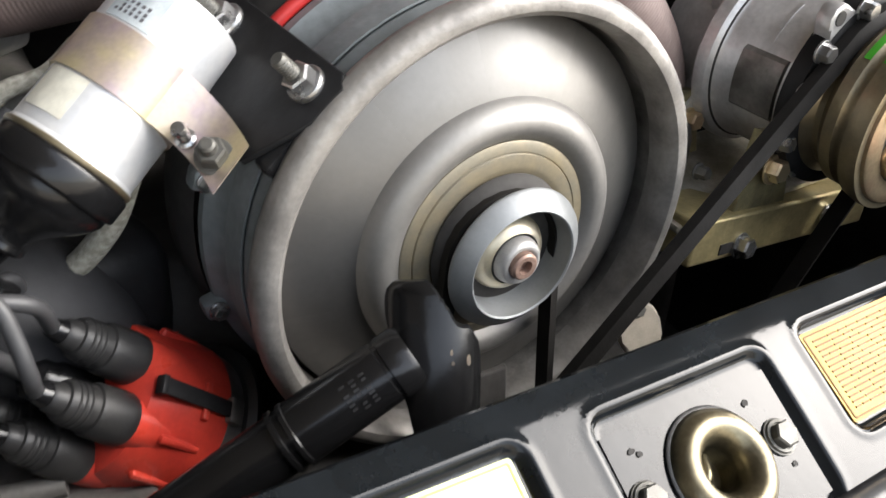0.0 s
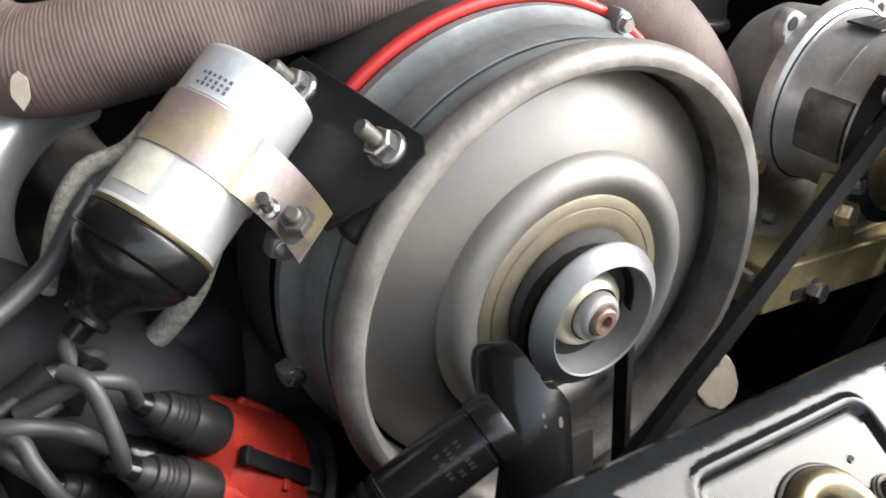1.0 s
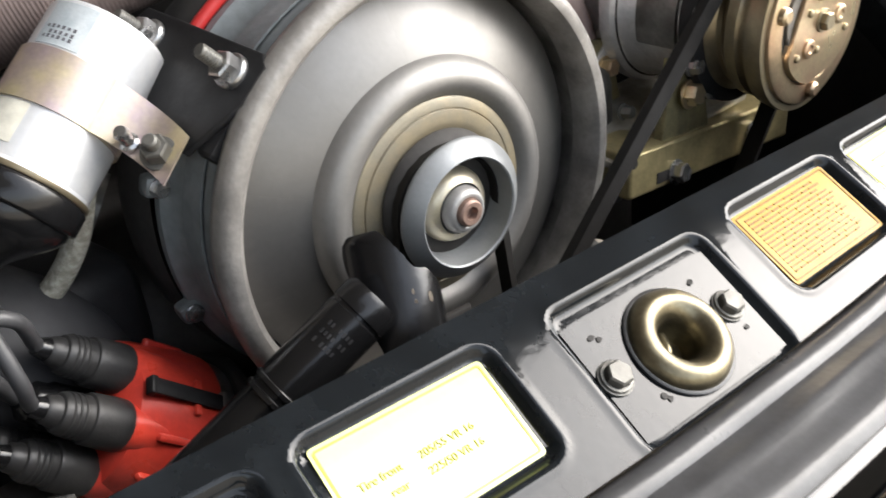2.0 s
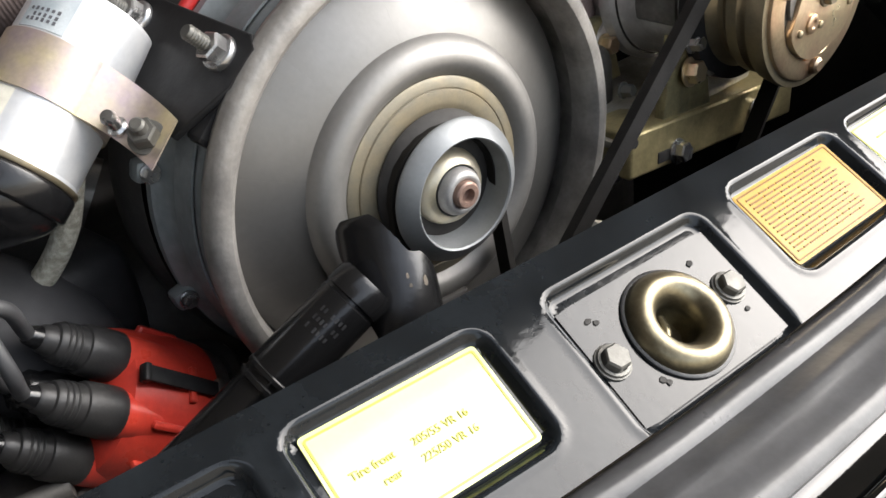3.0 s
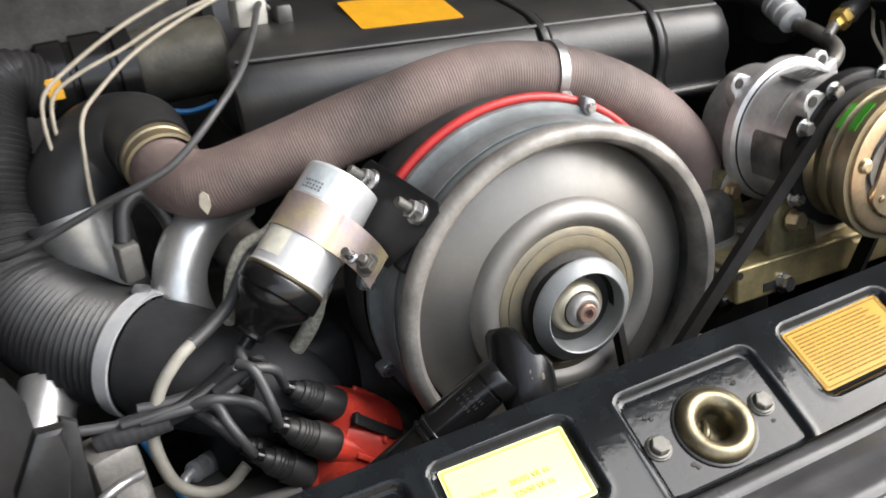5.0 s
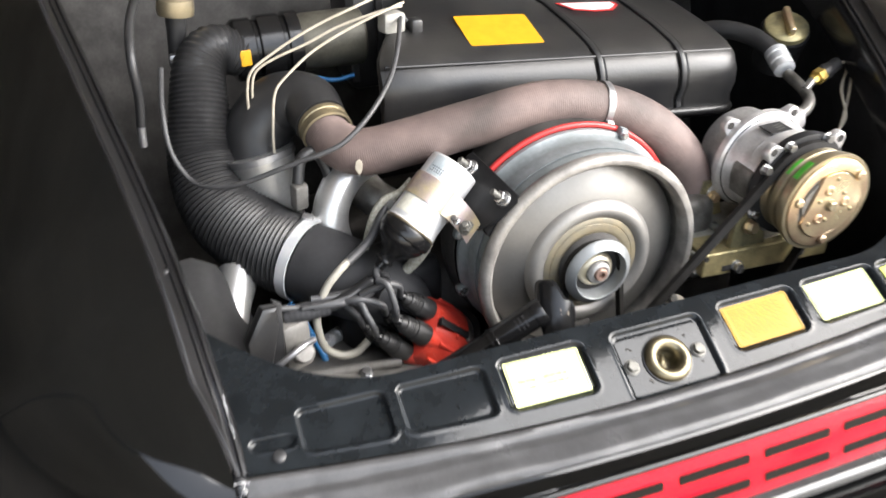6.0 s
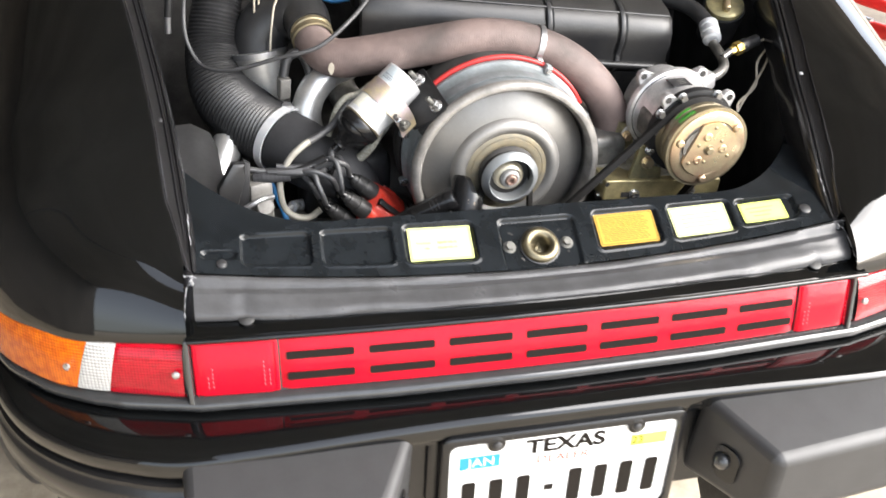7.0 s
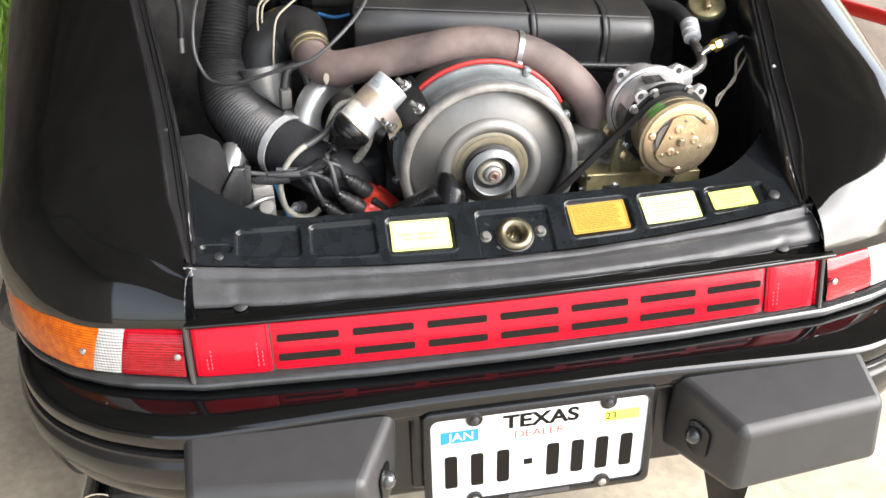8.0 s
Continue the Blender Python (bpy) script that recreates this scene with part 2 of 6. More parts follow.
STENCIL = mat("stencil_paint", (0.40, 0.40, 0.41), 0.5, 0, 0.4, 200)
GREYPLASTIC = mat("grey_plastic", (0.36, 0.35, 0.32), 0.4, 0, 0.2, 60)
PALELABEL = mat("cool_white_label", (0.52, 0.56, 0.58), 0.42, 0.2, 0.25, 110, base2=(0.40, 0.45, 0.48))
CREAMLABEL = mat("cream_label", (0.66, 0.64, 0.55), 0.45, 0, 0.2, 150)
REDBAR = mat("red_paint", (0.70, 0.03, 0.025), 0.35, 0, 0.15, 30)
GRASS = mat("grass_green", (0.16, 0.30, 0.03), 0.8, 0, 0.5, 15, 0.5, 80, base2=(0.09, 0.17, 0.02))


# ---- building helpers ----
def finish(bm, name, material, smooth=40):
    bmesh.ops.recalc_face_normals(bm, faces=bm.faces)
    me = bpy.data.meshes.new(name)
    for f in bm.faces:
        f.smooth = True
    lim = radians(smooth)
    for e in bm.edges:
        e.smooth = len(e.link_faces) == 2 and e.calc_face_angle(0) < lim
        if e.smooth and e.calc_face_angle(0) > 0.14:
            sizes = sorted(f.calc_area() for f in e.link_faces)
            e.smooth = sizes[1] < 14 * sizes[0]
    bm.to_mesh(me)
    bm.free()
    me.materials.append(material)
    return me


def part(name, bm, material, parent=None, label="", smooth=40):
    ob = new(name, finish(bm, name, material, smooth))
    if parent:
        ob.parent = parent
        ob.matrix_parent_inverse = parent.matrix_world.inverted()
    if label:
        ob["label"] = label
    return ob


def thing(name, at=(0, 0, 0), label="", category="", group="", kind=""):
    ob = new(name)
    ob.empty_display_size = 0.05
    ob.matrix_world = Matrix.Translation(at)
    return tagged(ob, label, category, group, kind)


def quads(bm, grid, closed_u=False, closed_v=False):
    """Faces over a grid of vertices: rows of equal length."""
    nu, nv = len(grid), len(grid[0])
    for i in range(nu - (0 if closed_u else 1)):
        for j in range(nv - (0 if closed_v else 1)):
            q = (grid[i][j], grid[(i + 1) % nu][j], grid[(i + 1) % nu][(j + 1) % nv], grid[i][(j + 1) % nv])
            if len(set(q)) >= 3:
                try:
                    bm.faces.new([v for n, v in enumerate(q) if v not in q[:n]])
                except ValueError:
                    pass


def frame_of(d, up=(0, 0, 1)):
    d = Vector(d).normalized()
    u = Vector(up)
    if abs(d.dot(u)) > 0.98:
        u = Vector((1, 0, 0))
    s = d.cross(u).normalized()
    return s, s.cross(d).normalized(), d


def lathe(bm, profile, at, axis, seg=48, close=True):
    """profile: rows of (distance along the axis, radius)."""
    s, u, d = frame_of(axis)
    at = Vector(at)
    grid = []
    for h, r in profile:
        c = at + d * h
        if r < 1e-5:
            v = bm.verts.new(c)
            grid.append([v] * seg)
        else:
            grid.append([bm.verts.new(c + (s * math.cos(2 * math.pi * k / seg) + u * math.sin(2 * math.pi * k / seg)) * r) for k in range(seg)])
    quads(bm, grid, False, True)
    if close:
        for row in (grid[0], grid[-1]):
            if len(set(row)) > 2:
                bm.faces.new(row)
    return bm


def spline(points, n=8, closed=False):
    """Points on a smooth curve through the given ones (any dimension)."""
    p = [np.array(q, float) for q in points]
    out = []
    m = len(p)
    for i in range(m if closed else m - 1):
        if closed:
            a, b, c, d = p[i - 1], p[i], p[(i + 1) % m], p[(i + 2) % m]
        else:
            b, c = p[i], p[i + 1]
            a = p[i - 1] if i else 2 * b - c
            d = p[i + 2] if i + 2 < m else 2 * c - b
        for k in range(n):
            t = k / n
            out.append(0.5 * (2 * b + (c - a) * t + (2 * a - 5 * b + 4 * c - d) * t * t + (3 * b - a - 3 * c + d) * t ** 3))
    if not closed:
        out.append(p[-1])
    return out


def tube(bm, points, radius, seg=12, n=8, ribs=0, depth=0.0, closed=False, caps=True, flat=1.0, up=(0, 0, 1)):
    """A swept round bar. radius: one number or one per point. ribs: how many rings along it, of the given depth."""
    rad = radius if isinstance(radius, (list, tuple)) else [radius] * len(points)
    path = spline([(*p, r) for p, r in zip(points, rad)], n, closed)
    if ribs:
        length = [0.0]
        for a_, b_ in zip(path, path[1:]):
            length.append(length[-1] + float(np.linalg.norm(b_[:3] - a_[:3])))
        steps = np.linspace(0, length[-1], ribs * 4 + 1)
        arr = np.array(path)
        path = [np.array([np.interp(t, length, arr[:, k]) for k in range(4)]) for t in steps]
        for k, q in enumerate(path):
            q[3] -= depth * (1, 0.5, 0, 0.5)[k % 4]
    grid = []
    m = len(path)
    side = None
    for k in range(m):
        a_, b_ = path[k - 1 if k or closed else 0], path[(k + 1) % m if k + 1 < m or closed else k]
        d = Vector(b_[:3] - a_[:3]).normalized()
        if side is None:
            side, _, _ = frame_of(d, up)
        side = (side - d * side.dot(d)).normalized()
        u = side.cross(d)
        c, r = Vector(path[k][:3]), path[k][3]
        grid.append([bm.verts.new(c + side * math.cos(2 * math.pi * j / seg) * r + u * math.sin(2 * math.pi * j / seg) * r * flat) for j in range(seg)])
    quads(bm, grid, closed, True)
    if caps and not closed:
        bm.faces.new(grid[0])
        bm.faces.new(grid[-1])
    return bm


def block(bm, size, m=None, bevel=0.0, seg=2):
    """A bevelled box of that size round the origin, at the pose m."""
    made = bmesh.ops.create_cube(bm, size=1, matrix=Matrix.Diagonal((*size, 1)))
    vs = made["verts"]
    if bevel:
        es = list({e for v in vs for e in v.link_edges})
        r = bmesh.ops.bevel(bm, geom=es, offset=bevel, segments=seg, profile=0.5, affect="EDGES")
        vs = list({v for f in r["faces"] for v in f.verts} | {v for v in vs if v.is_valid})
        vs = list({v for v in vs} | {w for v in vs for e in v.link_edges for w in e.verts})
    if m:
        bmesh.ops.transform(bm, matrix=m, verts=vs)
    return bm


def prism(bm, outline, m, depth, bevel=0.0):
    """An outline of (x, y) points, extruded by depth along z, at the pose m."""
    low = [bm.verts.new((x, y, 0)) for x, y in outline]
    high = [bm.verts.new((x, y, depth)) for x, y in outline]
    fs = [bm.faces.new(low[::-1]), bm.faces.new(high)]
    k = len(outline)
    for i in range(k):
        fs.append(bm.faces.new((low[i], low[(i + 1) % k], high[(i + 1) % k], high[i])))
    vs = low + high
    if bevel:
        es = list({e for f in fs[:2] for e in f.edges})
        r = bmesh.ops.bevel(bm, geom=es, offset=bevel, segments=2, profile=0.5, affect="EDGES")
        vs = list({v for v in vs if v.is_valid} | {v for f in r["faces"] for v in f.verts})
    bmesh.ops.transform(bm, matrix=m, verts=vs)
    return bm


def rounded(w, h, r, n=5):
    """A rounded rectangle's outline round the origin."""
    out = []
    for cx, cy, a0 in ((w / 2 - r, h / 2 - r, 0), (-w / 2 + r, h / 2 - r, 90), (-w / 2 + r, -h / 2 + r, 180), (w / 2 - r, -h / 2 + r, 270)):
        for k in range(n + 1):
            t = radians(a0 + 90 * k / n)
            out.append((cx + r * math.cos(t), cy + r * math.sin(t)))
    return out


def axes(at, x, z):
    """A pose with its x and z axes along the given ways."""
    z = Vector(z).normalized()
    x = (Vector(x) - z * Vector(x).dot(z)).normalized()
    y = z.cross(x)
    return Matrix(((x.x, y.x, z.x, at[0]), (x.y, y.y, z.y, at[1]), (x.z, y.z, z.z, at[2]), (0, 0, 0, 1)))


def bolt(bm, at, axis, r=0.006, head=0.005, washer=True):
    """A hexagon bolt head on its washer."""
    if washer:
        lathe(bm, [(0, r * 1.28), (0.0012, r * 1.28), (0.0014, r * 1.2)], at, axis, 20)
    lathe(bm, [(0.001, r), (head * 0.86, r), (head, r * 0.87), (head, r * 0.3)], at, axis, 6)
    return bm


def bolt_part(name, at, axis, r, head, material, parent, label=""):
    return part(name, bolt(bmesh.new(), at, axis, r, head), material, parent, label, smooth=25)


def words(text, size, m, material, parent, name="lettering", sx=1.0, bold=0.0):
    """Flat writing in the built-in font, at the pose m (reads along its x)."""
    cu = bpy.data.curves.new(name, "FONT")
    cu.body, cu.size, cu.extrude, cu.align_x, cu.align_y, cu.offset = text, size, 0.0002, "CENTER", "CENTER", bold
    tmp = bpy.data.objects.new(name, cu)
    me = bpy.data.meshes.new_from_object(tmp)
    bpy.data.objects.remove(tmp)
    me.transform(m @ Matrix.Diagonal((sx, 1, 1, 1)))
    me.materials.clear()
    me.materials.append(material)
    ob = new(name, me)
    ob.parent = parent
    ob.matrix_parent_inverse = parent.matrix_world.inverted()
    return ob


def bar(w, h, m, material, parent, name="printed_bar", t=0.0004):
    return part(name, prism(bmesh.new(), [(-w / 2, -h / 2), (w / 2, -h / 2), (w / 2, h / 2), (-w / 2, h / 2)], m, t), material, parent)


# ---- ground, and an unseen roof and walls added to shape light and reflections ----
def ground_sheet():
    bm = bmesh.new()
    n = 60
    xs = [math.copysign(abs(t) ** 3 * 60, t) for t in np.linspace(-1, 1, n)]
    grid = [[bm.verts.new((x, y, 0.004 * noise.noise((x * 2, y * 2, 0)))) for y in xs] for x in xs]
    quads(bm, grid)
    tagged(part("ground", bm, GROUND), "sunlit tan concrete ground, stained and dusty", "ground", kind="structure")


ground_sheet()
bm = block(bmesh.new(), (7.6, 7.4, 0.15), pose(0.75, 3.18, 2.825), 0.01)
# the narrow gap between both slabs puts a faint streak in the fender's reflection
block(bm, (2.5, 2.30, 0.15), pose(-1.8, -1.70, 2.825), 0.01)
tagged(part("ceiling", bm, SOFFIT), "unseen board roof added over the car for dark reflections", "ceiling", kind="structure")
bm = block(bmesh.new(), (0.15, 9.73, 2.9), pose(-3.13, 2.015, 1.45), 0.01)
tagged(part("wall_west", bm, DARKWALL), "unseen dark wall added beside the car to darken its reflections", "wall", kind="structure")
bm = block(bmesh.new(), (9.0, 0.15, 2.67), pose(-0.5, 6.8, 1.335), 0.01)
tagged(part("wall_north", bm, WALL), "unseen plain grey wall added ahead of the car", "wall", kind="structure")

# ---- the car's tail ----
car = thing("sports_car", (0, 0, 0), "glossy black sports car with its engine lid up", "car")
RAIL_LINE = [(0.413, -0.012, 0.808), (0.415, 0.03, 0.834), (0.420, 0.07, 0.862), (0.426, 0.12, 0.896), (0.434, 0.175, 0.928), (0.448, 0.25, 0.972),
             (0.478, 0.40, 1.042), (0.515, 0.62, 1.115), (0.54, 0.95, 1.18)]
SIDE_LINE = [(0.428, -0.071, 0.757), (0.536, -0.046, 0.757), (0.600, -0.008, 0.757), (0.645, 0.036, 0.757), (0.685, 0.10, 0.752), (0.712, 0.204, 0.74),
             (0.777, 0.498, 0.72), (0.84, 0.85, 0.70), (0.86, 1.25, 0.70)]


def inset(side, y):
    """The body's own unevenness: its right side stands a little nearer the latch."""
    return 0.0 if side < 0 else -0.011 + 0.005 * min(1.0, max(0.0, y) / 0.3)


def fender(side):
    bm = bmesh.new()
    q, p = spline(RAIL_LINE, 8), spline(SIDE_LINE, 8)
    grid = []
    rows = []
    for i, (a_, b_) in enumerate(zip(q, p)):
        a_ = a_ + np.array((0.0130 + 0.0135 * min(1.0, i / 14), 0, 0.010))
        fade = min(1.0, i / 6)
        b_ = np.array((max(b_[0], a_[0]), b_[1], b_[2]))
        row = []
        for k in range(19):
            t = math.pi / 2 * k / 18
            soft = 0.5 + 0.5 * min(1.0, i / 26)
            g = k / 18
            h, v = (1 - soft) * g + soft * math.sin(t) ** 1.15, (1 - soft) * (1 - g ** 1.35) + soft * math.cos(t) ** 0.85
            x, y = a_[0] + (b_[0] - a_[0]) * h, a_[1] + (b_[1] - a_[1]) * h
            z = b_[2] + (a_[2] - b_[2]) * v + 0.012 * fade * math.sin(2 * t) ** 2
            row.append((x, y, z))
        rows.append((row, b_))
    net = np.array([r for r, _ in rows])
    for _ in range(24):
        even = net.copy()
        even[1:-1, 1:-1] = (net[:-2, 1:-1] + net[2:, 1:-1] + net[1:-1, :-2] + net[1:-1, 2:]) / 4
        share = np.clip(1 - np.arange(len(net)) / 24, 0, 1)[:, None, None] * 0.6
        net = net * (1 - share) + even * share
    for line, (_, b_) in zip(net, rows):
        row = [bm.verts.new((side * x + inset(side, y), y, z)) for x, y, z in line]
        # down the side, over the wheel
        drop = max(0.0, b_[1] - 0.10)
        for k in range(1, 7):
            f = k / 6
            low = 0.012 + min(1.0, drop * 4) * 0.32
            row.append(bm.verts.new((side * (b_[0] + 0.012 * math.sin(f * 2.2) * min(1, drop * 4)) + inset(side, b_[1]), b_[1], b_[2] - low * f)))
        grid.append(row)
    quads(bm, grid)
    return part("rear_fender", bm, PAINT, car, "glossy black rear fender with soft reflections", 60)


def drip_rail(side):
    """The flange along the lid's opening, with its groove and its turned-down edge."""
    bm = bmesh.new()
    q = spline(RAIL_LINE, 8)
    shape = [(-0.003, -0.06), (-0.002, -0.016), (0.0, -0.003), (0.002, 0.0), (0.0045, 0.0005), (0.006, -0.002), (0.008, -0.002), (0.009, 0.001), (0.011, 0.0015), (0.013, 0.0), (0.020, 0.003), (0.023, 0.006),
             (0.0245, 0.0095), (0.0268, 0.0098)]
    quads(bm, [[bm.verts.new((side * (a_[0] + dx * (1 if dx < 0.012 else 0.49 + 0.51 * min(1.0, i / 14))) + inset(side, a_[1]), a_[1], a_[2] + dz)) for dx, dz in shape] for i, a_ in enumerate(q)])
    r = part("drip_rail", bm, RAIL, car, "worn satin black flange along the engine opening", 35)
    a_ = q[33 if side > 0 else 30]
    bm = bmesh.new()
    lathe(bm, [(0, 0.003), (0.0012, 0.003), (0.002, 0.0015), (0.002, 0)], (side * (a_[0] + 0.015) + inset(side, a_[1]), a_[1], a_[2] + 0.0005), (0, -0.5, 0.85), 10, False)
    part("rail_plug", bm, STENCIL if side > 0 else RUBBER, r)
    return r


def panel_point(x, v):
    """A point of the latch panel: v 0 at the bay's edge, 1 at the gutter."""
    u = x / 0.42
    f = max(0.0, (abs(x) - 0.26) / 0.17) ** 2
    ya, za, yb, zb = 0.047, 0.828, -0.027 + 0.015 * u * u, 0.781 + 0.026 * u * u
    y, z = ya + (yb - ya) * v, za + (zb - za) * v + 0.0008 * math.sin(math.pi * v)
    w = max(0.0, 1 - v / 0.22) ** 2
    z -= 0.0016 * max(0.0, 1 - v / 0.22) ** 2
    return np.array((x, y + 0.115 * f * w, z + 0.024 * f * w))


def panel_pose(x, v, lift=0.0):
    """A pose on the panel: x along the car's width, z out of it."""
    p = panel_point(x, v)
    du, dv = panel_point(x + 0.004, v) - panel_point(x - 0.004, v), panel_point(x, v - 0.02) - panel_point(x, v + 0.02)
    n = Vector(np.cross(du, dv)).normalized()
    return axes(Vector(p) + n * lift, du, n)


SLOPE = 0.0875
# recesses in the panel: centre x, centre v, width, height, depth
RECESS = [(-0.388, 0.60, 0.040, 0.016, 0.004), (-0.322, 0.50, 0.082, 0.053, 0.005), (-0.226, 0.50, 0.086, 0.053, 0.005), (-0.124, 0.50, 0.089, 0.054, 0.005),
          (0.002, 0.62, 0.100, 0.070, 0.004), (0.122, 0.50, 0.089, 0.054, 0.005), (0.226, 0.50, 0.089, 0.053, 0.005), (0.322, 0.49, 0.086, 0.046, 0.005)]


def latch_panel():
    bm = bmesh.new()
    nx, nv = 430, 52
    grid = []
    for i in range(nx + 1):
        x = -0.43 + 0.86 * i / nx
        row = []
        for j in range(nv + 1):
            v = j / nv
            p = panel_point(x, v)
            deep = 0.0
            for cx, cv, w, h, d in RECESS:
                if abs(x - cx) < w:
                    r = 0.008
                    qx, qy = abs(x - cx) - w / 2 + r, abs(v - cv) * SLOPE - h / 2 + r
                    sd = math.hypot(max(qx, 0), max(qy, 0)) + min(max(qx, qy), 0) - r
                    t = min(1.0, max(0.0, (0.001 - sd) / 0.0035))
                    rim = 0.0006 * math.exp(-((sd - 0.0025) / 0.0015) ** 2)
                    deep += d * t * t * (3 - 2 * t) - rim
            row.append(bm.verts.new((p[0], p[1] + 0.5 * deep, p[2] - 0.85 * deep)))
        # the turned-down bay edge
        p = panel_point(x, 0)
        row.insert(0, bm.verts.new((p[0], p[1] + 0.004, p[2] - 0.003)))
        row.insert(0, bm.verts.new((p[0], p[1] + 0.005, p[2] - 0.030)))
        grid.append(row)
    quads(bm, grid)
    hole = Vector(panel_point(0.001, 0.645))
    bmesh.ops.delete(bm, geom=[v for v in bm.verts if (v.co - hole).length < 0.0165], context="VERTS")
    return part("latch_panel", bm, PANEL, car, "glossy black pressed panel with shallow recesses", 50)


def gutter(name, material, a_fun, b_fun, waves, nx=160, half=0.438, label="", ripple=0.0):
    bm = bmesh.new()
    grid = []
    for i in range(nx + 1):
        x = -half + 2 * half * i / nx
        a_, b_ = np.array(a_fun(x)), np.array(b_fun(x))
        row = []
        for v, h in waves:
            p = a_ + (b_ - a_) * v
            wob = ripple * noise.noise((x * 14, v * 3, 0.3))
            row.append(bm.verts.new((x, p[1] - 0.45 * (h + wob), p[2] + 0.9 * (h + wob))))
        grid.append(row)
    quads(bm, grid)
    return part(name, bm, material, car, label, 45)


def low_edge(x):
    u = x / 0.42
    scallop = 0.004 * (1 / (1 + math.exp(-(abs(x) - 0.25) * 120))) - 0.003 * math.exp(-((abs(x) - 0.362) / 0.009) ** 2)
    return (x, -0.074 + 0.027 * u * u - scallop, 0.768)


def edge_top(x):
    return panel_point(x, 1.0)


def reflector_top(x):
    u = x / 0.42
    return (x, -0.087 + 0.013 * u * u, 0.757)


def reflector_low(x):
    u = x / 0.42
    return (x, -0.104 + 0.015 * u * u, 0.684)


def along(x):
    """The tail's plan line behind the lamps: half-width to y, for the strips and the bumper."""
    a_ = abs(x)
    return float(np.interp(a_, [0, 0.2, 0.42, 0.5, 0.54, 0.59, 0.638, 0.669, 0.70, 0.72], [-0.104, -0.101, -0.089, -0.070, -0.055, -0.028, 0.016, 0.062, 0.13, 0.22]))


LAMP_TOP = [(0.4300, -0.0742), (0.497, -0.060), (0.536, -0.047), (0.589, -0.018), (0.638, 0.028), (0.669, 0.076), (0.690, 0.13)]
LAMP_LOW = [(0.4320, -0.0917), (0.510, -0.069), (0.556, -0.053), (0.592, -0.032), (0.640, 0.013), (0.676, 0.066), (0.698, 0.12)]


def strip_mesh(bm, top, low, zt, zb, t0, t1, side, n=24, proud=0.0, edge=0.004):
    """A stretch of a lamp between two plan curves, with rounded edges."""
    a_, b_ = spline(top, 12), spline(low, 12)
    m = len(a_) - 1
    grid = []
    for i in range(n + 1):
        s = (t0 + (t1 - t0) * i / n) * m
        k, f = min(int(s), m - 1), s - min(int(s), m - 1)
        pa, pb = a_[k] * (1 - f) + a_[k + 1] * f, b_[k] * (1 - f) + b_[k + 1] * f
        d = a_[min(k + 1, m)] - a_[max(k - 1, 0)]
        nrm = np.array((d[1], -d[0])) / np.hypot(*d)
        close_in = edge if i in (0, n) else 0
        row = []
        for v, o in ((0, -0.012), (0.02, -0.003), (0.06, 0), (0.3, 0.002), (0.5, 0.0025), (0.7, 0.002), (0.94, 0), (0.98, -0.003), (1, -0.012)):
            p = pa * (1 - v) + pb * v + nrm * (o + proud - close_in)
            row.append(bm.verts.new((side * p[0], p[1], zt + (zb - zt) * v)))
        grid.append(row)
    quads(bm, grid)
    return bm


def tail_lamp(side):
    lamp = thing("tail_lamp", (side * 0.55, -0.03, 0.72))
    lamp.parent = car
    part("lamp_housing", strip_mesh(bmesh.new(), LAMP_TOP, LAMP_LOW, 0.757, 0.682, 0, 1, side, 40, -0.006), TRIM, lamp)
    red = part("red_lens", strip_mesh(bmesh.new(), LAMP_TOP, LAMP_LOW, 0.752, 0.688, 0.01, 0.195, side, 16, edge=0.0006), REDLENS, lamp, "ribbed dark red lens")
    part("clear_lens", strip_mesh(bmesh.new(), LAMP_TOP, LAMP_LOW, 0.752, 0.688, 0.1955, 0.3355, side, 10, edge=0.0006), WHITELENS, lamp, "ribbed clear reversing lens")
    amber = part("amber_lens", strip_mesh(bmesh.new(), LAMP_TOP, LAMP_LOW, 0.752, 0.688, 0.336, 0.992, side, 30, edge=0.0006), AMBER, lamp, "ribbed amber turn-signal lens")
    part("lens_screw", lathe(bmesh.new(), [(0, 0.0045), (0.002, 0.0042), (0.003, 0.002), (0.0025, 0)], (side * 0.443, -0.0865, 0.722), (0.1 * side, -1, 0.2), 14, False), STEEL, red)
    part("lens_screw", lathe(bmesh.new(), [(0, 0.0045), (0.002, 0.0042), (0.003, 0.002), (0.0025, 0)], (side * 0.563, -0.045, 0.717), (0.5 * side, -1, 0.2), 14, False), STEEL, amber)
    lamp.location.x += -0.013 if side > 0 else 0.0
    return lamp


for side in (-1, 1):
    fender(side)
    drip_rail(side)
    tail_lamp(side)
panel = latch_panel()
seal = gutter("gutter_seal", SEAL, edge_top, low_edge, [(0, -0.006), (0.03, -0.001), (0.10, 0.0015), (0.2, 0.001), (0.27, -0.0015), (0.34, -0.001), (0.42, 0.002), (0.50, 0.0035), (0.57, 0.0028), (0.66, 0.0042), (0.75, 0.0036), (0.83, 0.0045),
              (0.92, 0.003), (0.985, 0.001), (1.0, -0.003)], half=0.4180, label="grey rubber seal along the gutter", ripple=0.0018)
gutter("gutter_floor", RAIL, edge_top, low_edge, [(0, -0.009), (0.5, -0.009), (1.0, -0.009)], half=0.4295)
gutter("tail_skin", PAINT, low_edge, reflector_top, [(-0.12, -0.004), (0.0, -0.0045), (0.25, -0.0035), (0.6, -0.001), (0.86, 0.0015), (0.95, 0.001), (1.0, -0.001)], half=0.4295, label="black painted edge above the reflector")
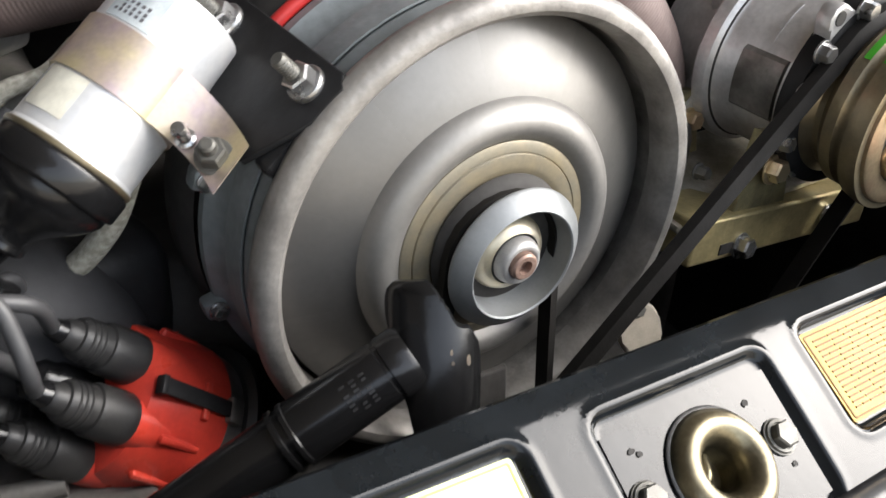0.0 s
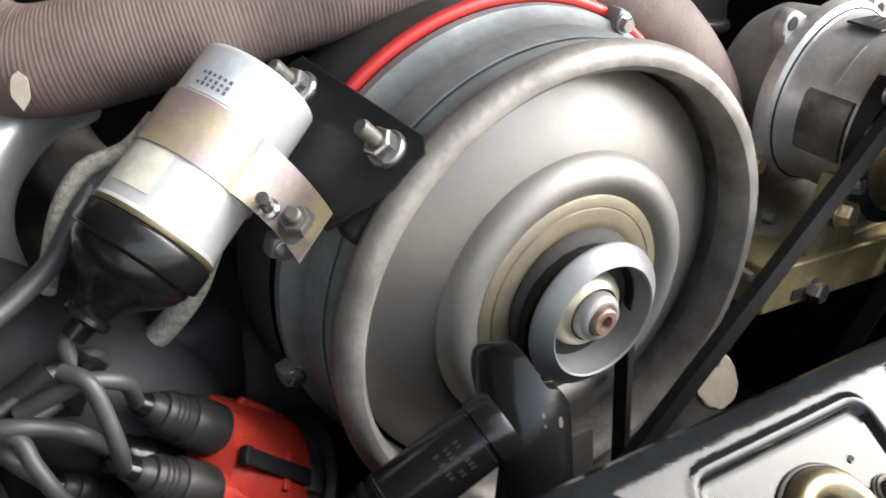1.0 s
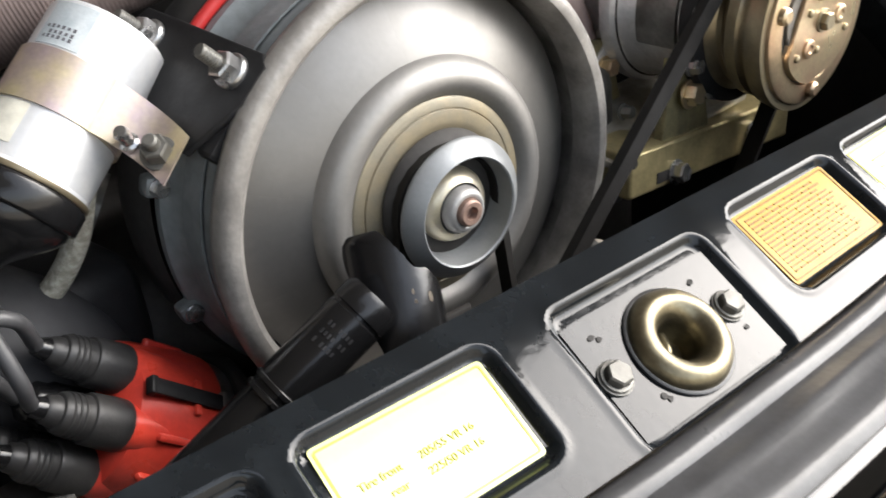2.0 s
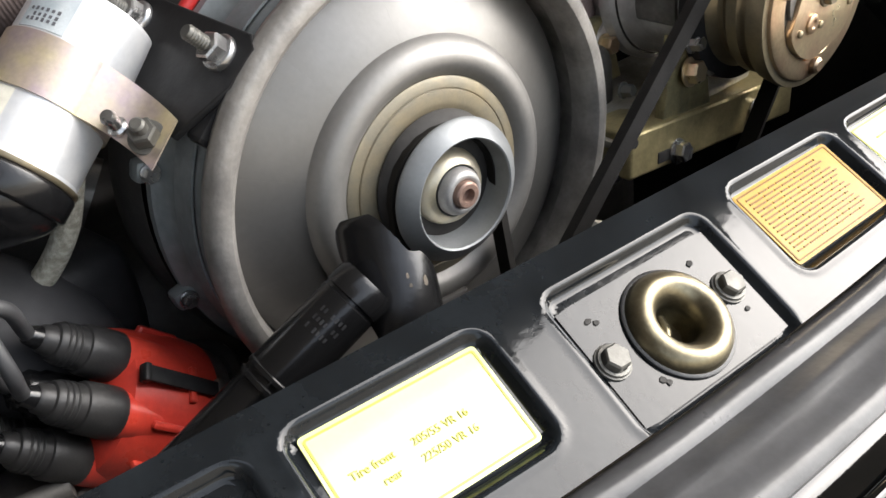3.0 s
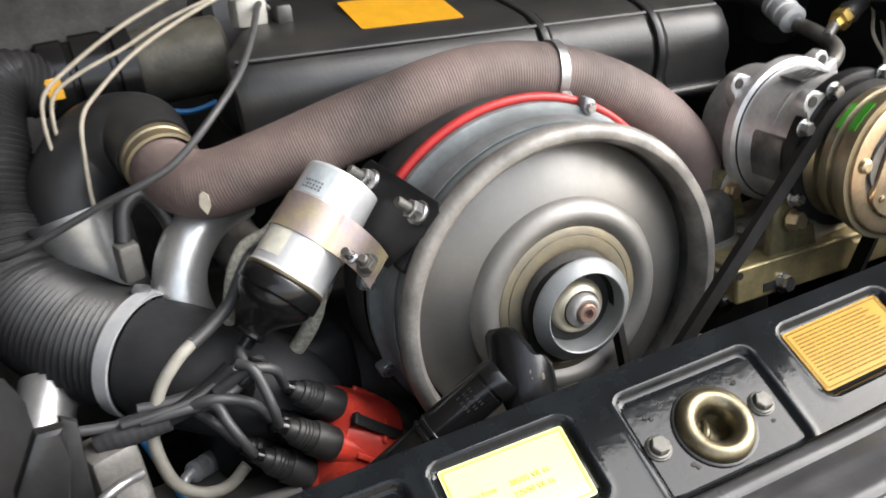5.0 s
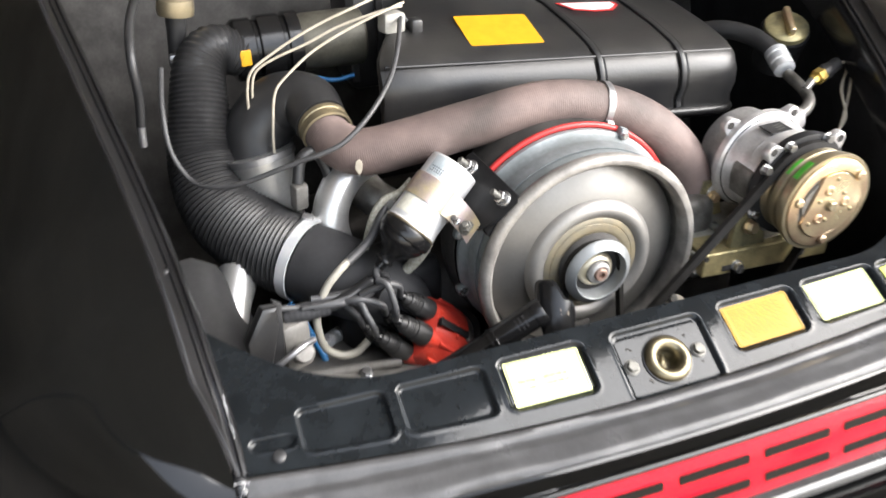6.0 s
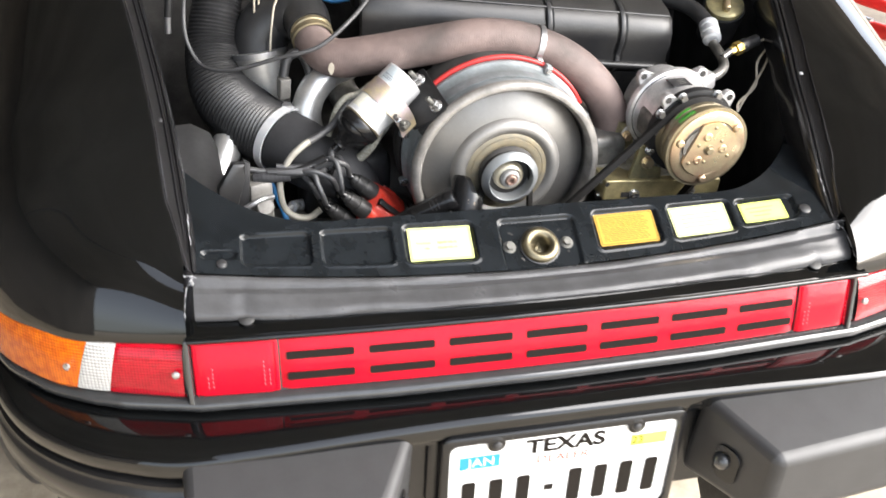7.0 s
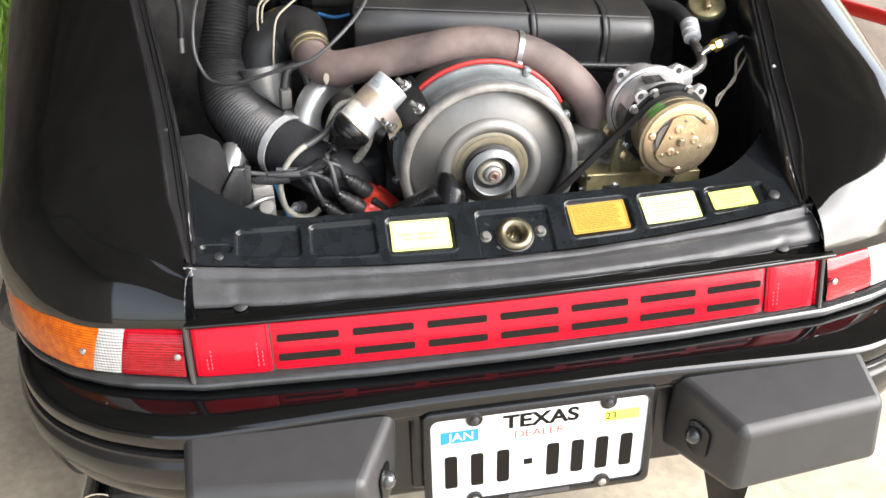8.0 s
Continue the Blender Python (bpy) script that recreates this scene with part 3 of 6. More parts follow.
for s in (-1, 1):
    part("seal_stud", lathe(bmesh.new(), [(0, 0.0095), (0.0012, 0.0092), (0.0020, 0.0075), (0.0022, 0)], (s * 0.362, -0.0545, 0.7670), (0, -0.4, 0.9), 18, False), BOOT, seal)
# welded corners
for s in (-1, 1):
    part("corner_joint", block(bmesh.new(), (0.016, 0.024, 0.016), pose(s * 0.423 + inset(s, 0), -0.012, 0.798, 35, 0, 0), 0.005), RAIL, car)

# ---- the red reflector between the lamps ----
ref = thing("reflector_band", (0, -0.1, 0.72))
ref.parent = car


def band(name, x0, x1, v0, v1, proud, material, parent, n=40, label=""):
    bm = bmesh.new()
    grid = []
    for i in range(n + 1):
        x = x0 + (x1 - x0) * i / n
        a_, b_ = np.array(reflector_top(x)), np.array(reflector_low(x))
        e = 0.003 if i in (0, n) else 0
        row = []
        for v, o in ((v0, -0.006), (v0 + 0.02, -0.001), (v0 + 0.05, 0), ((v0 + v1) / 2, 0.0008), (v1 - 0.05, 0), (v1 - 0.02, -0.001), (v1, -0.006)):
            p = a_ + (b_ - a_) * v
            row.append(bm.verts.new((x, p[1] - proud - o + e, p[2])))
        grid.append(row)
    quads(bm, grid)
    return part(name, bm, material, parent, label)


band("band_backing", -0.430, 0.430, -0.02, 1.02, -0.004, TRIM, ref, 60)
field = band("reflector_panel", -0.3285, 0.3285, 0.055, 0.945, 0.0, REFLENS, ref, 60, "smooth bright red reflector panel with black lettering blocks")
for s in (-1, 1):
    x0, x1 = sorted((s * 0.4160 - 0.0085, s * 0.3305))
    band("end_reflector", x0, x1, 0.045, 0.955, 0.0015, REFLENS, ref, 10, "square red end reflector")
    # the raised frame round the end reflector, and the dark post between it and the lamp
    for xe in (0.4130 - 0.0085 * s, 0.3335):
        part("reflector_rib", block(bmesh.new(), (0.0007, 0.0016, 0.062), axes((np.array(reflector_top(s * xe)) + np.array(reflector_low(s * xe))) / 2 + np.array((0, -0.0022, 0)), (1, 0, 0), (0, 0.23, 1)), 0.0003), REFLENS, ref)
    part("lamp_post", block(bmesh.new(), (0.0062, 0.012, 0.080), axes((s * 0.4200 - 0.0090, -0.0815, 0.7200), (1, 0.15 * s, 0), (0, 0.22, 1)), 0.002), TRIM, ref, "dark grey upright between the lamp and the band")


def band_pose(x, v, lift):
    a_, b_ = np.array(reflector_top(x)), np.array(reflector_low(x))
    p = a_ + (b_ - a_) * v
    dx = np.array(reflector_top(x + 0.01)) - np.array(reflector_top(x - 0.01))
    n = Vector(np.cross(dx, a_ - b_)).normalized()
    return axes(Vector(p) + n * lift, dx, n)


for k in range(7):
    x = -0.3225 + 0.0395 + k * 0.0943
    for v, w, h in ((0.34, 0.077, 0.0098), (0.69, 0.077, 0.0098)):
        bm = prism(bmesh.new(), rounded(w, h, 0.0025), band_pose(x, v, 0.0005), 0.0009)
        part("emblem_bar", bm, INK, field)

# small moulded print, as pale bars, and the rounded painted edge above the band
for s in (-1, 1):
    for x, n_ in ((0.341, 4), (0.347, 6), (0.404, 5), (0.409, 3)):
        for j in range(n_):
            bar(0.0011, 0.0028, band_pose(s * x, 0.78 - 0.075 * j, 0.0021), PLATEP, ref)
part("edge_bead", tube(bmesh.new(), [tuple(np.array(reflector_top(-0.428 + 0.856 * i / 60)) + np.array((0, -0.0035, 0.0015))) for i in range(61)], 0.0034, 12), PAINT, ref, "glossy black rounded edge")

# strips under the lamps
bm = bmesh.new()
grid = []
for i in range(121):
    x = -0.70 + 1.40 * i / 120
    y = along(x)
    grid.append([bm.verts.new((x, y + dy, z)) for dy, z in ((0.004, 0.687), (-0.006, 0.6855), (-0.010, 0.682), (-0.010, 0.675), (-0.006, 0.671), (0.02, 0.669))])
quads(bm, grid)
part("lamp_ledge", bm, TRIM, car, "dark grey ledge under the lamps", 50)

# ---- bumper ----
BUMP_LINE = [(0.0, -0.155), (0.12, -0.155), (0.18, -0.156), (0.25, -0.158), (0.36, -0.162), (0.446, -0.161), (0.515, -0.138), (0.564, -0.111), (0.610, -0.072), (0.645, -0.025), (0.672, 0.034), (0.70, 0.13),
             (0.715, 0.25)]


def bumper():
    half = spline(BUMP_LINE, 6)
    line = [np.array((-p[0], p[1])) for p in half[:0:-1]] + [np.array(p) for p in half]
    made = thing("bumper", (0, -0.12, 0.6))
    made.parent = car

    def sweep(shape, name, material, label="", keep=lambda x: True):
        bm = bmesh.new()
        grid = []
        for i, p in enumerate(line):
            if not keep(p[0]):
                continue
            d = line[min(i + 1, len(line) - 1)] - line[max(i - 1, 0)]
            n = np.array((d[1], -d[0])) / np.hypot(*d)
            grid.append([bm.verts.new((*(p + n * o), z)) for o, z in shape])
        quads(bm, grid)
        return part(name, bm, material, made, label, 50)

    sweep([(-0.075, 0.669), (-0.06, 0.669), (-0.030, 0.6670), (-0.012, 0.6640), (-0.0050, 0.6618), (-0.0018, 0.6592), (0.0002, 0.6558), (0.0010, 0.6515), (0.0010, 0.6410), (0.0002, 0.6380), (-0.003, 0.6355), (-0.008, 0.634), (-0.008, 0.626)],
          "bumper_top", PAINT, "glossy black bumper top that mirrors the lamps")
    sweep([(-0.010, 0.630), (-0.002, 0.629), (0.002, 0.626), (0.002, 0.620), (0.006, 0.616), (0.009, 0.610), (0.009, 0.582), (0.005, 0.576), (-0.006, 0.574)], "impact_strip", PLASTIC, "dark rubber impact strip", lambda x: x < -0.2)
    sweep([(-0.010, 0.630), (-0.002, 0.629), (0.002, 0.626), (0.002, 0.620), (0.006, 0.616), (0.009, 0.610), (0.009, 0.582), (0.005, 0.576), (-0.006, 0.574)], "impact_strip", PLASTIC, "dark rubber impact strip", lambda x: x > 0.2)
    for side_ in (-1, 1):
        sweep([(-0.006, 0.576), (-0.003, 0.566), (-0.006, 0.545), (-0.018, 0.530), (-0.05, 0.524)], "bumper_apron", PAINT, "", lambda x: side_ * x > 0.2)
    part("plate_recess", block(bmesh.new(), (0.44, 0.02, 0.15), pose(0, -0.128, 0.560), 0.004), PLASTIC, made)
    for s in (-1, 1):
        bm = bmesh.new()
        tube(bm, [(s * 0.716, 0.22, 0.61), (s * 0.726, 0.30, 0.61), (s * 0.736, 0.36, 0.61)], 0.045, 16, 8, ribs=9, depth=0.010, flat=1.0)
        part("bellows", bm, RUBBER, made, "black pleated rubber bellows")
    return made


bumper()


def bumper_guard(side):
    guard = thing("bumper_guard", (side * 0.32, -0.15, 0.53))
    guard.parent = car
    bm = bmesh.new()
    top = [(0.182, -0.146, 0.649), (0.443, -0.146, 0.663), (0.440, -0.230, 0.630), (0.235, -0.251, 0.630)]
    low = [(0.184, -0.126, 0.508), (0.446, -0.130, 0.522), (0.438, -0.246, 0.544), (0.229, -0.259, 0.533)]
    vt, vl = [bm.verts.new((side * x, y, z)) for x, y, z in top], [bm.verts.new((side * x, y, z)) for x, y, z in low]
    bm.faces.new(vt), bm.faces.new(vl)
    for i in range(4):
        bm.faces.new((vt[i], vt[(i + 1) % 4], vl[(i + 1) % 4], vl[i]))
    bmesh.ops.recalc_face_normals(bm, faces=bm.faces)
    bmesh.ops.bevel(bm, geom=list(bm.edges), offset=0.0115, segments=4, profile=0.5, affect="EDGES")
    part("guard_pad", bm, GUARD, guard, "", 50)
    m = axes((side * 0.2075, -0.194, 0.573), (0.38 * side, -1, 0), (-side, -0.38, 0))
    w = part("plate_lamp", prism(bmesh.new(), rounded(0.036, 0.052, 0.012), m, 0.0025, 0.001), PLASTIC, guard, "small plate lamp set in the guard's side")
    c = m @ Vector((-0.006, 0.002, 0.002))
    part("lamp_bulb_cover", lathe(bmesh.new(), [(0, 0.012), (0.003, 0.012), (0.008, 0.009), (0.011, 0.004), (0.0115, 0)], c, m.col[2][:3], 18, False), TRIM, w, "dark smoked dome")
    return guard


for side in (-1, 1):
    bumper_guard(side)

# ---- number plate ----
plate = thing("licence_plate", (0, -0.16, 0.476), "white licence plate in a black plastic frame", "licence plate")
PM = axes((0.003, -0.158, 0.558), (1, 0.003, 0), (0, -1, 0.03))


def on_plate(x, y, lift=0.0):
    return PM @ Matrix.Translation((x, y, lift))


part("plate_sheet", prism(bmesh.new(), rounded(0.302, 0.152, 0.010), on_plate(0, 0), 0.002), PLATEW, plate, "white plate sheet with dark characters")
bm = bmesh.new()
outer, inner = rounded(0.312, 0.166, 0.012), rounded(0.290, 0.142, 0.012)
rings = [[bm.verts.new((x * k, y * k2, z)) for x, y in o] for o, k, k2, z in ((outer, 1, 1, -0.004), (outer, 1, 1, 0.004), (outer, 0.985, 0.97, 0.006), (inner, 1.01, 1.02, 0.006), (inner, 1, 1, 0.003), (inner, 1, 1, -0.001))]
quads(bm, rings, False, True)
bmesh.ops.transform(bm, matrix=PM, verts=bm.verts)
frame_part = part("plate_frame", bm, PLASTIC, plate, "black plastic plate frame")
for x, y in ((-0.089, 0.068), (0.089, 0.068), (-0.089, -0.070), (0.089, -0.070)):
    tab = part("screw_tab", lathe(bmesh.new(), [(0, 0.011), (0.006, 0.011), (0.0072, 0.009), (0.0072, 0)], on_plate(x, y).translation, PM.col[2][:3], 20, False), PLASTIC, plate)
    part("plate_screw", lathe(bmesh.new(), [(0.0072, 0.006), (0.009, 0.0055), (0.011, 0.0025), (0.0108, 0)], on_plate(x, y).translation, PM.col[2][:3], 14, False), STEEL if y < 0 else RUBBER, tab)
words("TEXAS", 0.030, on_plate(0.0, 0.053, 0.0026), INK, plate, "state_name", 1.15, bold=0.0009)
words("DEALER", 0.017, on_plate(-0.002, 0.031, 0.0026), PLATER, plate, "dealer_word", 1.15)
jan = part("month_sticker", prism(bmesh.new(), rounded(0.050, 0.020, 0.001), on_plate(-0.108, 0.040, 0.0022), 0.0004), PLATEB, plate, "blue month sticker")
words("JAN", 0.018, on_plate(-0.106, 0.040, 0.0030), PLATEW, jan, "month_word", 1.1)
yr = part("year_sticker", prism(bmesh.new(), rounded(0.048, 0.018, 0.001), on_plate(0.110, 0.042, 0.0022), 0.0004), PLATEY, plate, "yellow year sticker")
words("23", 0.016, on_plate(0.095, 0.042, 0.0030), INK, yr, "year_word")
for k, x in enumerate((-0.118, -0.083, -0.048, 0.020, 0.054, 0.088, 0.122)):
    part("number_bar", prism(bmesh.new(), rounded(0.017, 0.056, 0.004), on_plate(x - 0.002, -0.020, 0.0021), 0.0009), INK, plate)
bar(0.012, 0.010, on_plate(-0.016, -0.018, 0.0022), INK, plate, "number_dot")
bar(0.085, 0.007, on_plate(0, -0.0745, 0.0062), SEAL, frame_part, "frame_bar")
part("plate_bracket", block(bmesh.new(), (0.335, 0.030, 0.150), pose(0.0, -0.132, 0.575), 0.006), PLASTIC, car)
bm = bmesh.new()
lathe(bm, [(0, 0.030), (0.09, 0.030), (0.09, 0.027), (0.01, 0.026)], (-0.622, 0.10, 0.392), (0, -1, -0.03), 32, False)
part("tailpipe", bm, CHROME, car, "chromed exhaust tip")

# ---- the engine bay's inside ----
q = spline(RAIL_LINE, 6)
for s in (-1, 1):
    bm = bmesh.new()
    quads(bm, [[bm.verts.new((s * (p[0] + 0.004 + 0.10 * f * (1 - f)) + inset(s, p[1]), p[1], p[2] - 0.03 - 0.72 * f)) for f in np.linspace(0, 1, 7)] for p in q])
    part("bay_side", bm, BAY, car, "dark satin inner wing")
bm = bmesh.new()
block(bm, (0.90, 0.012, 0.38), pose(0, 0.062, 0.60), 0.003)
part("bay_rear_wall", bm, BAY, car)
bm = bmesh.new()
block(bm, (1.2, 0.03, 0.90), pose(0, 0.80, 0.80, -10, 0, 0), 0.005)
part("bulkhead", bm, DARK, car)
part("bay_floor", block(bmesh.new(), (1.2, 0.95, 0.03), pose(0, 0.45, 0.42), 0.01), DARK, car)

bm = bmesh.new()
quads(bm, [[bm.verts.new((x, y, z + 0.04 * (1 - (x / 0.5) ** 2) * (y > 0.7))) for x in np.linspace(-0.515, 0.515, 15)] for y, z in ((0.735, 1.130), (0.74, 1.148), (0.80, 1.160), (0.95, 1.185), (1.2, 1.21))])
part("rear_cowl", bm, PAINT, car, "glossy black body under the rear window", 50)
for s in (-1, 1):
    wheel = thing("wheel", (s * 0.70, 0.62, 0.31))
    wheel.parent = car
    part("tyre", lathe(bmesh.new(), [(-0.095, 0.20), (-0.105, 0.24), (-0.10, 0.29), (-0.08, 0.310), (0.08, 0.310), (0.10, 0.29), (0.105, 0.24), (0.095, 0.20)], (s * 0.70, 0.62, 0.312), (1, 0, 0), 64, False), RUBBER, wheel, "black rubber tyre")
    part("rim", lathe(bmesh.new(), [(-0.09, 0.205), (0.05, 0.195), (0.085, 0.205), (0.09, 0.195), (0.06, 0.17), (0.04, 0.06), (0.06, 0.03), (0.06, 0)], (s * 0.70, 0.62, 0.312), (s, 0, 0), 48, False), ALLOY, wheel, "alloy wheel rim")

# ---- pale beads in the opening's corners: sealant, and edge highlights put in as shapes ----
def wrinkled(pts, r, shake, seed):
    """A thin pale bead, for sealant and painted highlights: uneven in width and never quite straight."""
    line = spline(pts, 9)
    out_ = [tuple(p + shake * np.array([noise.noise((k * 0.7, seed, c * 9.1)) for c in range(3)])) for k, p in enumerate(line)]
    return tube(bmesh.new(), out_, [max(0.0003, r * (0.75 + 0.9 * noise.noise((k * 0.55, seed + 4.3, 1.7)))) for k in range(len(out_))], 7, 2)


for s in (-1, 1):
    e = inset(s, 0)
    bead = part("glint_bead", wrinkled([(s * 0.420 + e, 0.050, 0.848), (s * 0.4185 + e, 0.018, 0.826), (s * 0.4165 + e, -0.008, 0.8075)], 0.0008, 0.0012, 1.3 + s), GLINTBEAD, car, "thin pale bead: cracked sealant and painted edge highlight")
    part("glint_smear", wrinkled([(s * 0.430 + e, -0.019, 0.8065), (s * 0.420 + e, -0.0185, 0.8065), (s * 0.408 + e, -0.0165, 0.8000), (s * 0.390 + e, -0.0185, 0.7975), (s * 0.366 + e, -0.021, 0.7945)], 0.0010, 0.0016, 5.1 + s), GLINTBEAD, bead)
    # this pale line stands in for the highlight down the fender's glossy edge
    part("glint_smear", wrinkled([(s * 0.417 + e, -0.0185, 0.8055), (s * 0.424 + e, -0.030, 0.7985), (s * 0.4275 + e, -0.047, 0.785), (s * 0.4285 + e, -0.064, 0.771)], 0.0005, 0.0010, 8.7 + s), GLINTBEAD, bead)

# ---- latch and stickers on the panel ----
latch = thing("lid_latch", panel_point(0, 0.5), "yellow zinc latch cup bolted to the black panel", "latch")
LP = panel_pose(0.001, 0.645, -0.0038)
out = LP.col[2][:3]
bm = bmesh.new()
rim_, hole_ = [], []
for k in range(64):
    c_, s_ = math.cos(2 * math.pi * (k + 0.5) / 64), math.sin(2 * math.pi * (k + 0.5) / 64)
    f = min(0.047 / abs(c_), 0.029 / abs(s_))
    rim_.append((f * c_, f * s_))
    hole_.append((0.019 * c_, 0.019 * s_ - 0.001))
quads(bm, [[bm.verts.new(LP @ Vector((x, y, z))) for x, y in line] for line, z in ((rim_, 0), (rim_, 0.0016), (hole_, 0.0016), (hole_, 0))], False, True)
part("latch_plate", bm, PANEL, latch, "", 25)
cup_at = (LP @ Vector((0.000, -0.001, 0.001)))
part("latch_cup", lathe(bmesh.new(), [(-0.003, 0.0248), (0.002, 0.0247), (0.0055, 0.0236), (0.0080, 0.0208), (0.0088, 0.0178), (0.0080, 0.0148), (0.0050, 0.0120), (0.0020, 0.0104), (-0.002, 0.0098), (-0.022, 0.0094)], cup_at, out, 56, False), LATCHZ, latch, "domed yellow zinc ring")
part("cup_shadow_ring", lathe(bmesh.new(), [(0, 0.0262), (0.0018, 0.0262), (0.0022, 0.0255), (0.0022, 0.0240)], cup_at, out, 48, False), RUBBER, latch)
part("latch_tongue", tube(bmesh.new(), [LP @ Vector((-0.007, -0.005, -0.007)), LP @ Vector((-0.003, -0.001, -0.005)), LP @ Vector((0.001, 0.006, -0.007))], 0.0026, 10), LATCHZ, latch)
part("latch_well", lathe(bmesh.new(), [(-0.013, 0.0), (-0.013, 0.0094), (-0.003, 0.00945)], cup_at, out, 32, False), LATCHZ, latch)
for x, y in ((-0.0395, 0.000), (0.0355, 0.000)):
    bolt_part("bolt", LP @ Vector((x, y, 0.0016)), out, 0.0060, 0.0066, BOLTZ, latch, "dull zinc hexagon bolt")
    part("spring_washer", lathe(bmesh.new(), [(0, 0.0082), (0.0012, 0.0082), (0.0014, 0.0076), (0.0026, 0.0072), (0.0028, 0.006)], LP @ Vector((x, y, 0.0014)), out, 20, False), BOLTZ, latch)
for k, (x, y) in enumerate(((-0.033, 0.017), (0.028, 0.018), (-0.024, -0.019), (0.036, -0.012), (-0.036, 0.0195), (-0.0255, -0.0170))):
    outline = [(0.0026 * (0.7 + 0.6 * noise.noise((q * 0.9, k * 3.1, 0.5))) * math.cos(q * 0.698), 0.0022 * (0.7 + 0.6 * noise.noise((q * 0.9, k * 3.1, 7.5))) * math.sin(q * 0.698)) for q in range(9)]
    part("weld_mark", prism(bmesh.new(), outline, LP @ Matrix.Translation((x, y, 0.0014)), 0.0008, 0.0003), DARK, latch)
part("panel_plug", lathe(bmesh.new(), [(0, 0.008), (0.002, 0.0078), (0.003, 0.006), (0.003, 0)], panel_pose(0.374, 0.62).translation, panel_pose(0.374, 0.62).col[2][:3], 20, False), RUBBER, panel)
part("panel_plug", lathe(bmesh.new(), [(0, 0.006), (0.002, 0.0058), (0.003, 0.004), (0.003, 0)], panel_pose(-0.385, 0.80).translation, panel_pose(-0.385, 0.80).col[2][:3], 20, False), RUBBER, panel)


def sticker(x, v, w, h, material, edge, label):
    m = panel_pose(x, v, -0.0046)
    t = thing("sticker", m.translation, label, "sticker", "stickers on the latch panel")
    part("sticker_sheet", prism(bmesh.new(), rounded(w, h, 0.002), m, 0.0006), material, t)
    if edge:
        bm = bmesh.new()
        o, i = rounded(w - 0.003, h - 0.003, 0.0015), rounded(w - 0.0048, h - 0.0048, 0.001)
        quads(bm, [[bm.verts.new((x_, y_, z_)) for x_, y_ in p] for p, z_ in ((o, 0.0005), (o, 0.0009), (i, 0.0009), (i, 0.0005))], False, True)
        bmesh.ops.transform(bm, matrix=m, verts=bm.verts)
        part("sticker_border", bm, edge, t)
    return t, m


t, m = sticker(-0.1235, 0.50, 0.0795, 0.0450, WHITESTICK, YELLOWINK, "pale yellow tyre pressure sticker with a yellow border")
for text, x, y, s_ in (("Tire front", -0.0215, 0.001, 0.0046), ("205/55 VR 16", 0.008, 0.001, 0.0046), ("rear", -0.0175, -0.006, 0.0046), ("225/50 VR 16", 0.008, -0.006, 0.0046)):
    words(text, s_, m @ Matrix.Translation((x, y, 0.0009)), YELLOWINK, t, "printed_line")
t, m = sticker(0.122, 0.50, 0.0805, 0.0450, ORANGE, ORANGEINK, "orange oil notice sticker with rows of small print")
for k in range(14):
    x, end = -0.0345, 0.0345 - 0.012 * random.random()
    while x < end:
        w = min(0.0030 + 0.0085 * random.random(), end - x + 0.0005)
        bar(w, 0.00095, m @ Matrix.Translation((x + w / 2, 0.0172 - 0.0026 * k, 0.0006)), ORANGEINK, t, "printed_word")
        x += w + 0.0012
t, m = sticker(0.226, 0.50, 0.0800, 0.0430, WHITESTICK2, YELLOWINK, "white notice sticker with a thin yellow border")
for k in range(4):
    bar(0.055 - 0.01 * (k % 2), 0.0010, m @ Matrix.Translation((-0.004 * (k % 2), 0.009 - 0.006 * k, 0.0006)), YELLOWINK, t)
t, m = sticker(0.318, 0.49, 0.0640, 0.0300, LIME, YELLOWINK, "small lime yellow sticker, a little mottled")
for k in range(3):
    bar(0.040 - 0.008 * k, 0.0012, m @ Matrix.Translation((-0.004, 0.006 - 0.006 * k, 0.0006)), YELLOWINK, t)

# ---- cooling fan and its housing ----
FX, FZ = 0.002, 0.813
BACK = (0, 1, 0)


def ring_part(name, profile, material, parent, at=(FX, 0, FZ), axis=BACK, seg=96, label="", smooth=40):
    """A turned part on the fan's axis; profile in (y, radius)."""
    return part(name, lathe(bmesh.new(), profile, at, axis, seg, False), material, parent, label, smooth)


housing = thing("fan_housing", (FX, 0.22, FZ - 0.14), "grey cast fan housing with a rolled lip and a red gasket", "fan housing")
ring_part("housing_lip", [(0.176, 0.1215), (0.166, 0.1205), (0.159, 0.1218), (0.1555, 0.1250), (0.1550, 0.1290), (0.1575, 0.1335), (0.163, 0.1358), (0.168, 0.1345), (0.172, 0.1300)], LIP, housing, label="worn dull grey rolled lip")
ring_part("housing_drum", [(0.170, 0.1300), (0.178, 0.1285), (0.182, 0.1300), (0.185, 0.1300), (0.187, 0.1275), (0.205, 0.1290), (0.218, 0.1330), (0.222, 0.1375), (0.227, 0.1380), (0.227, 0.120)], DRUM, housing, label="mottled zinc grey drum")
ring_part("inner_wall", [(0.176, 0.1216), (0.20, 0.1216), (0.235, 0.118)], ALLOYDARK, housing)
part("gasket", tube(bmesh.new(), [(FX + 0.1405 * math.cos(radians(t_)), 0.2305, FZ + 0.1405 * math.sin(radians(t_))) for t_ in range(28, 153, 4)], 0.0036, 10, 3), REDSEAL, housing, "bright red rubber gasket")
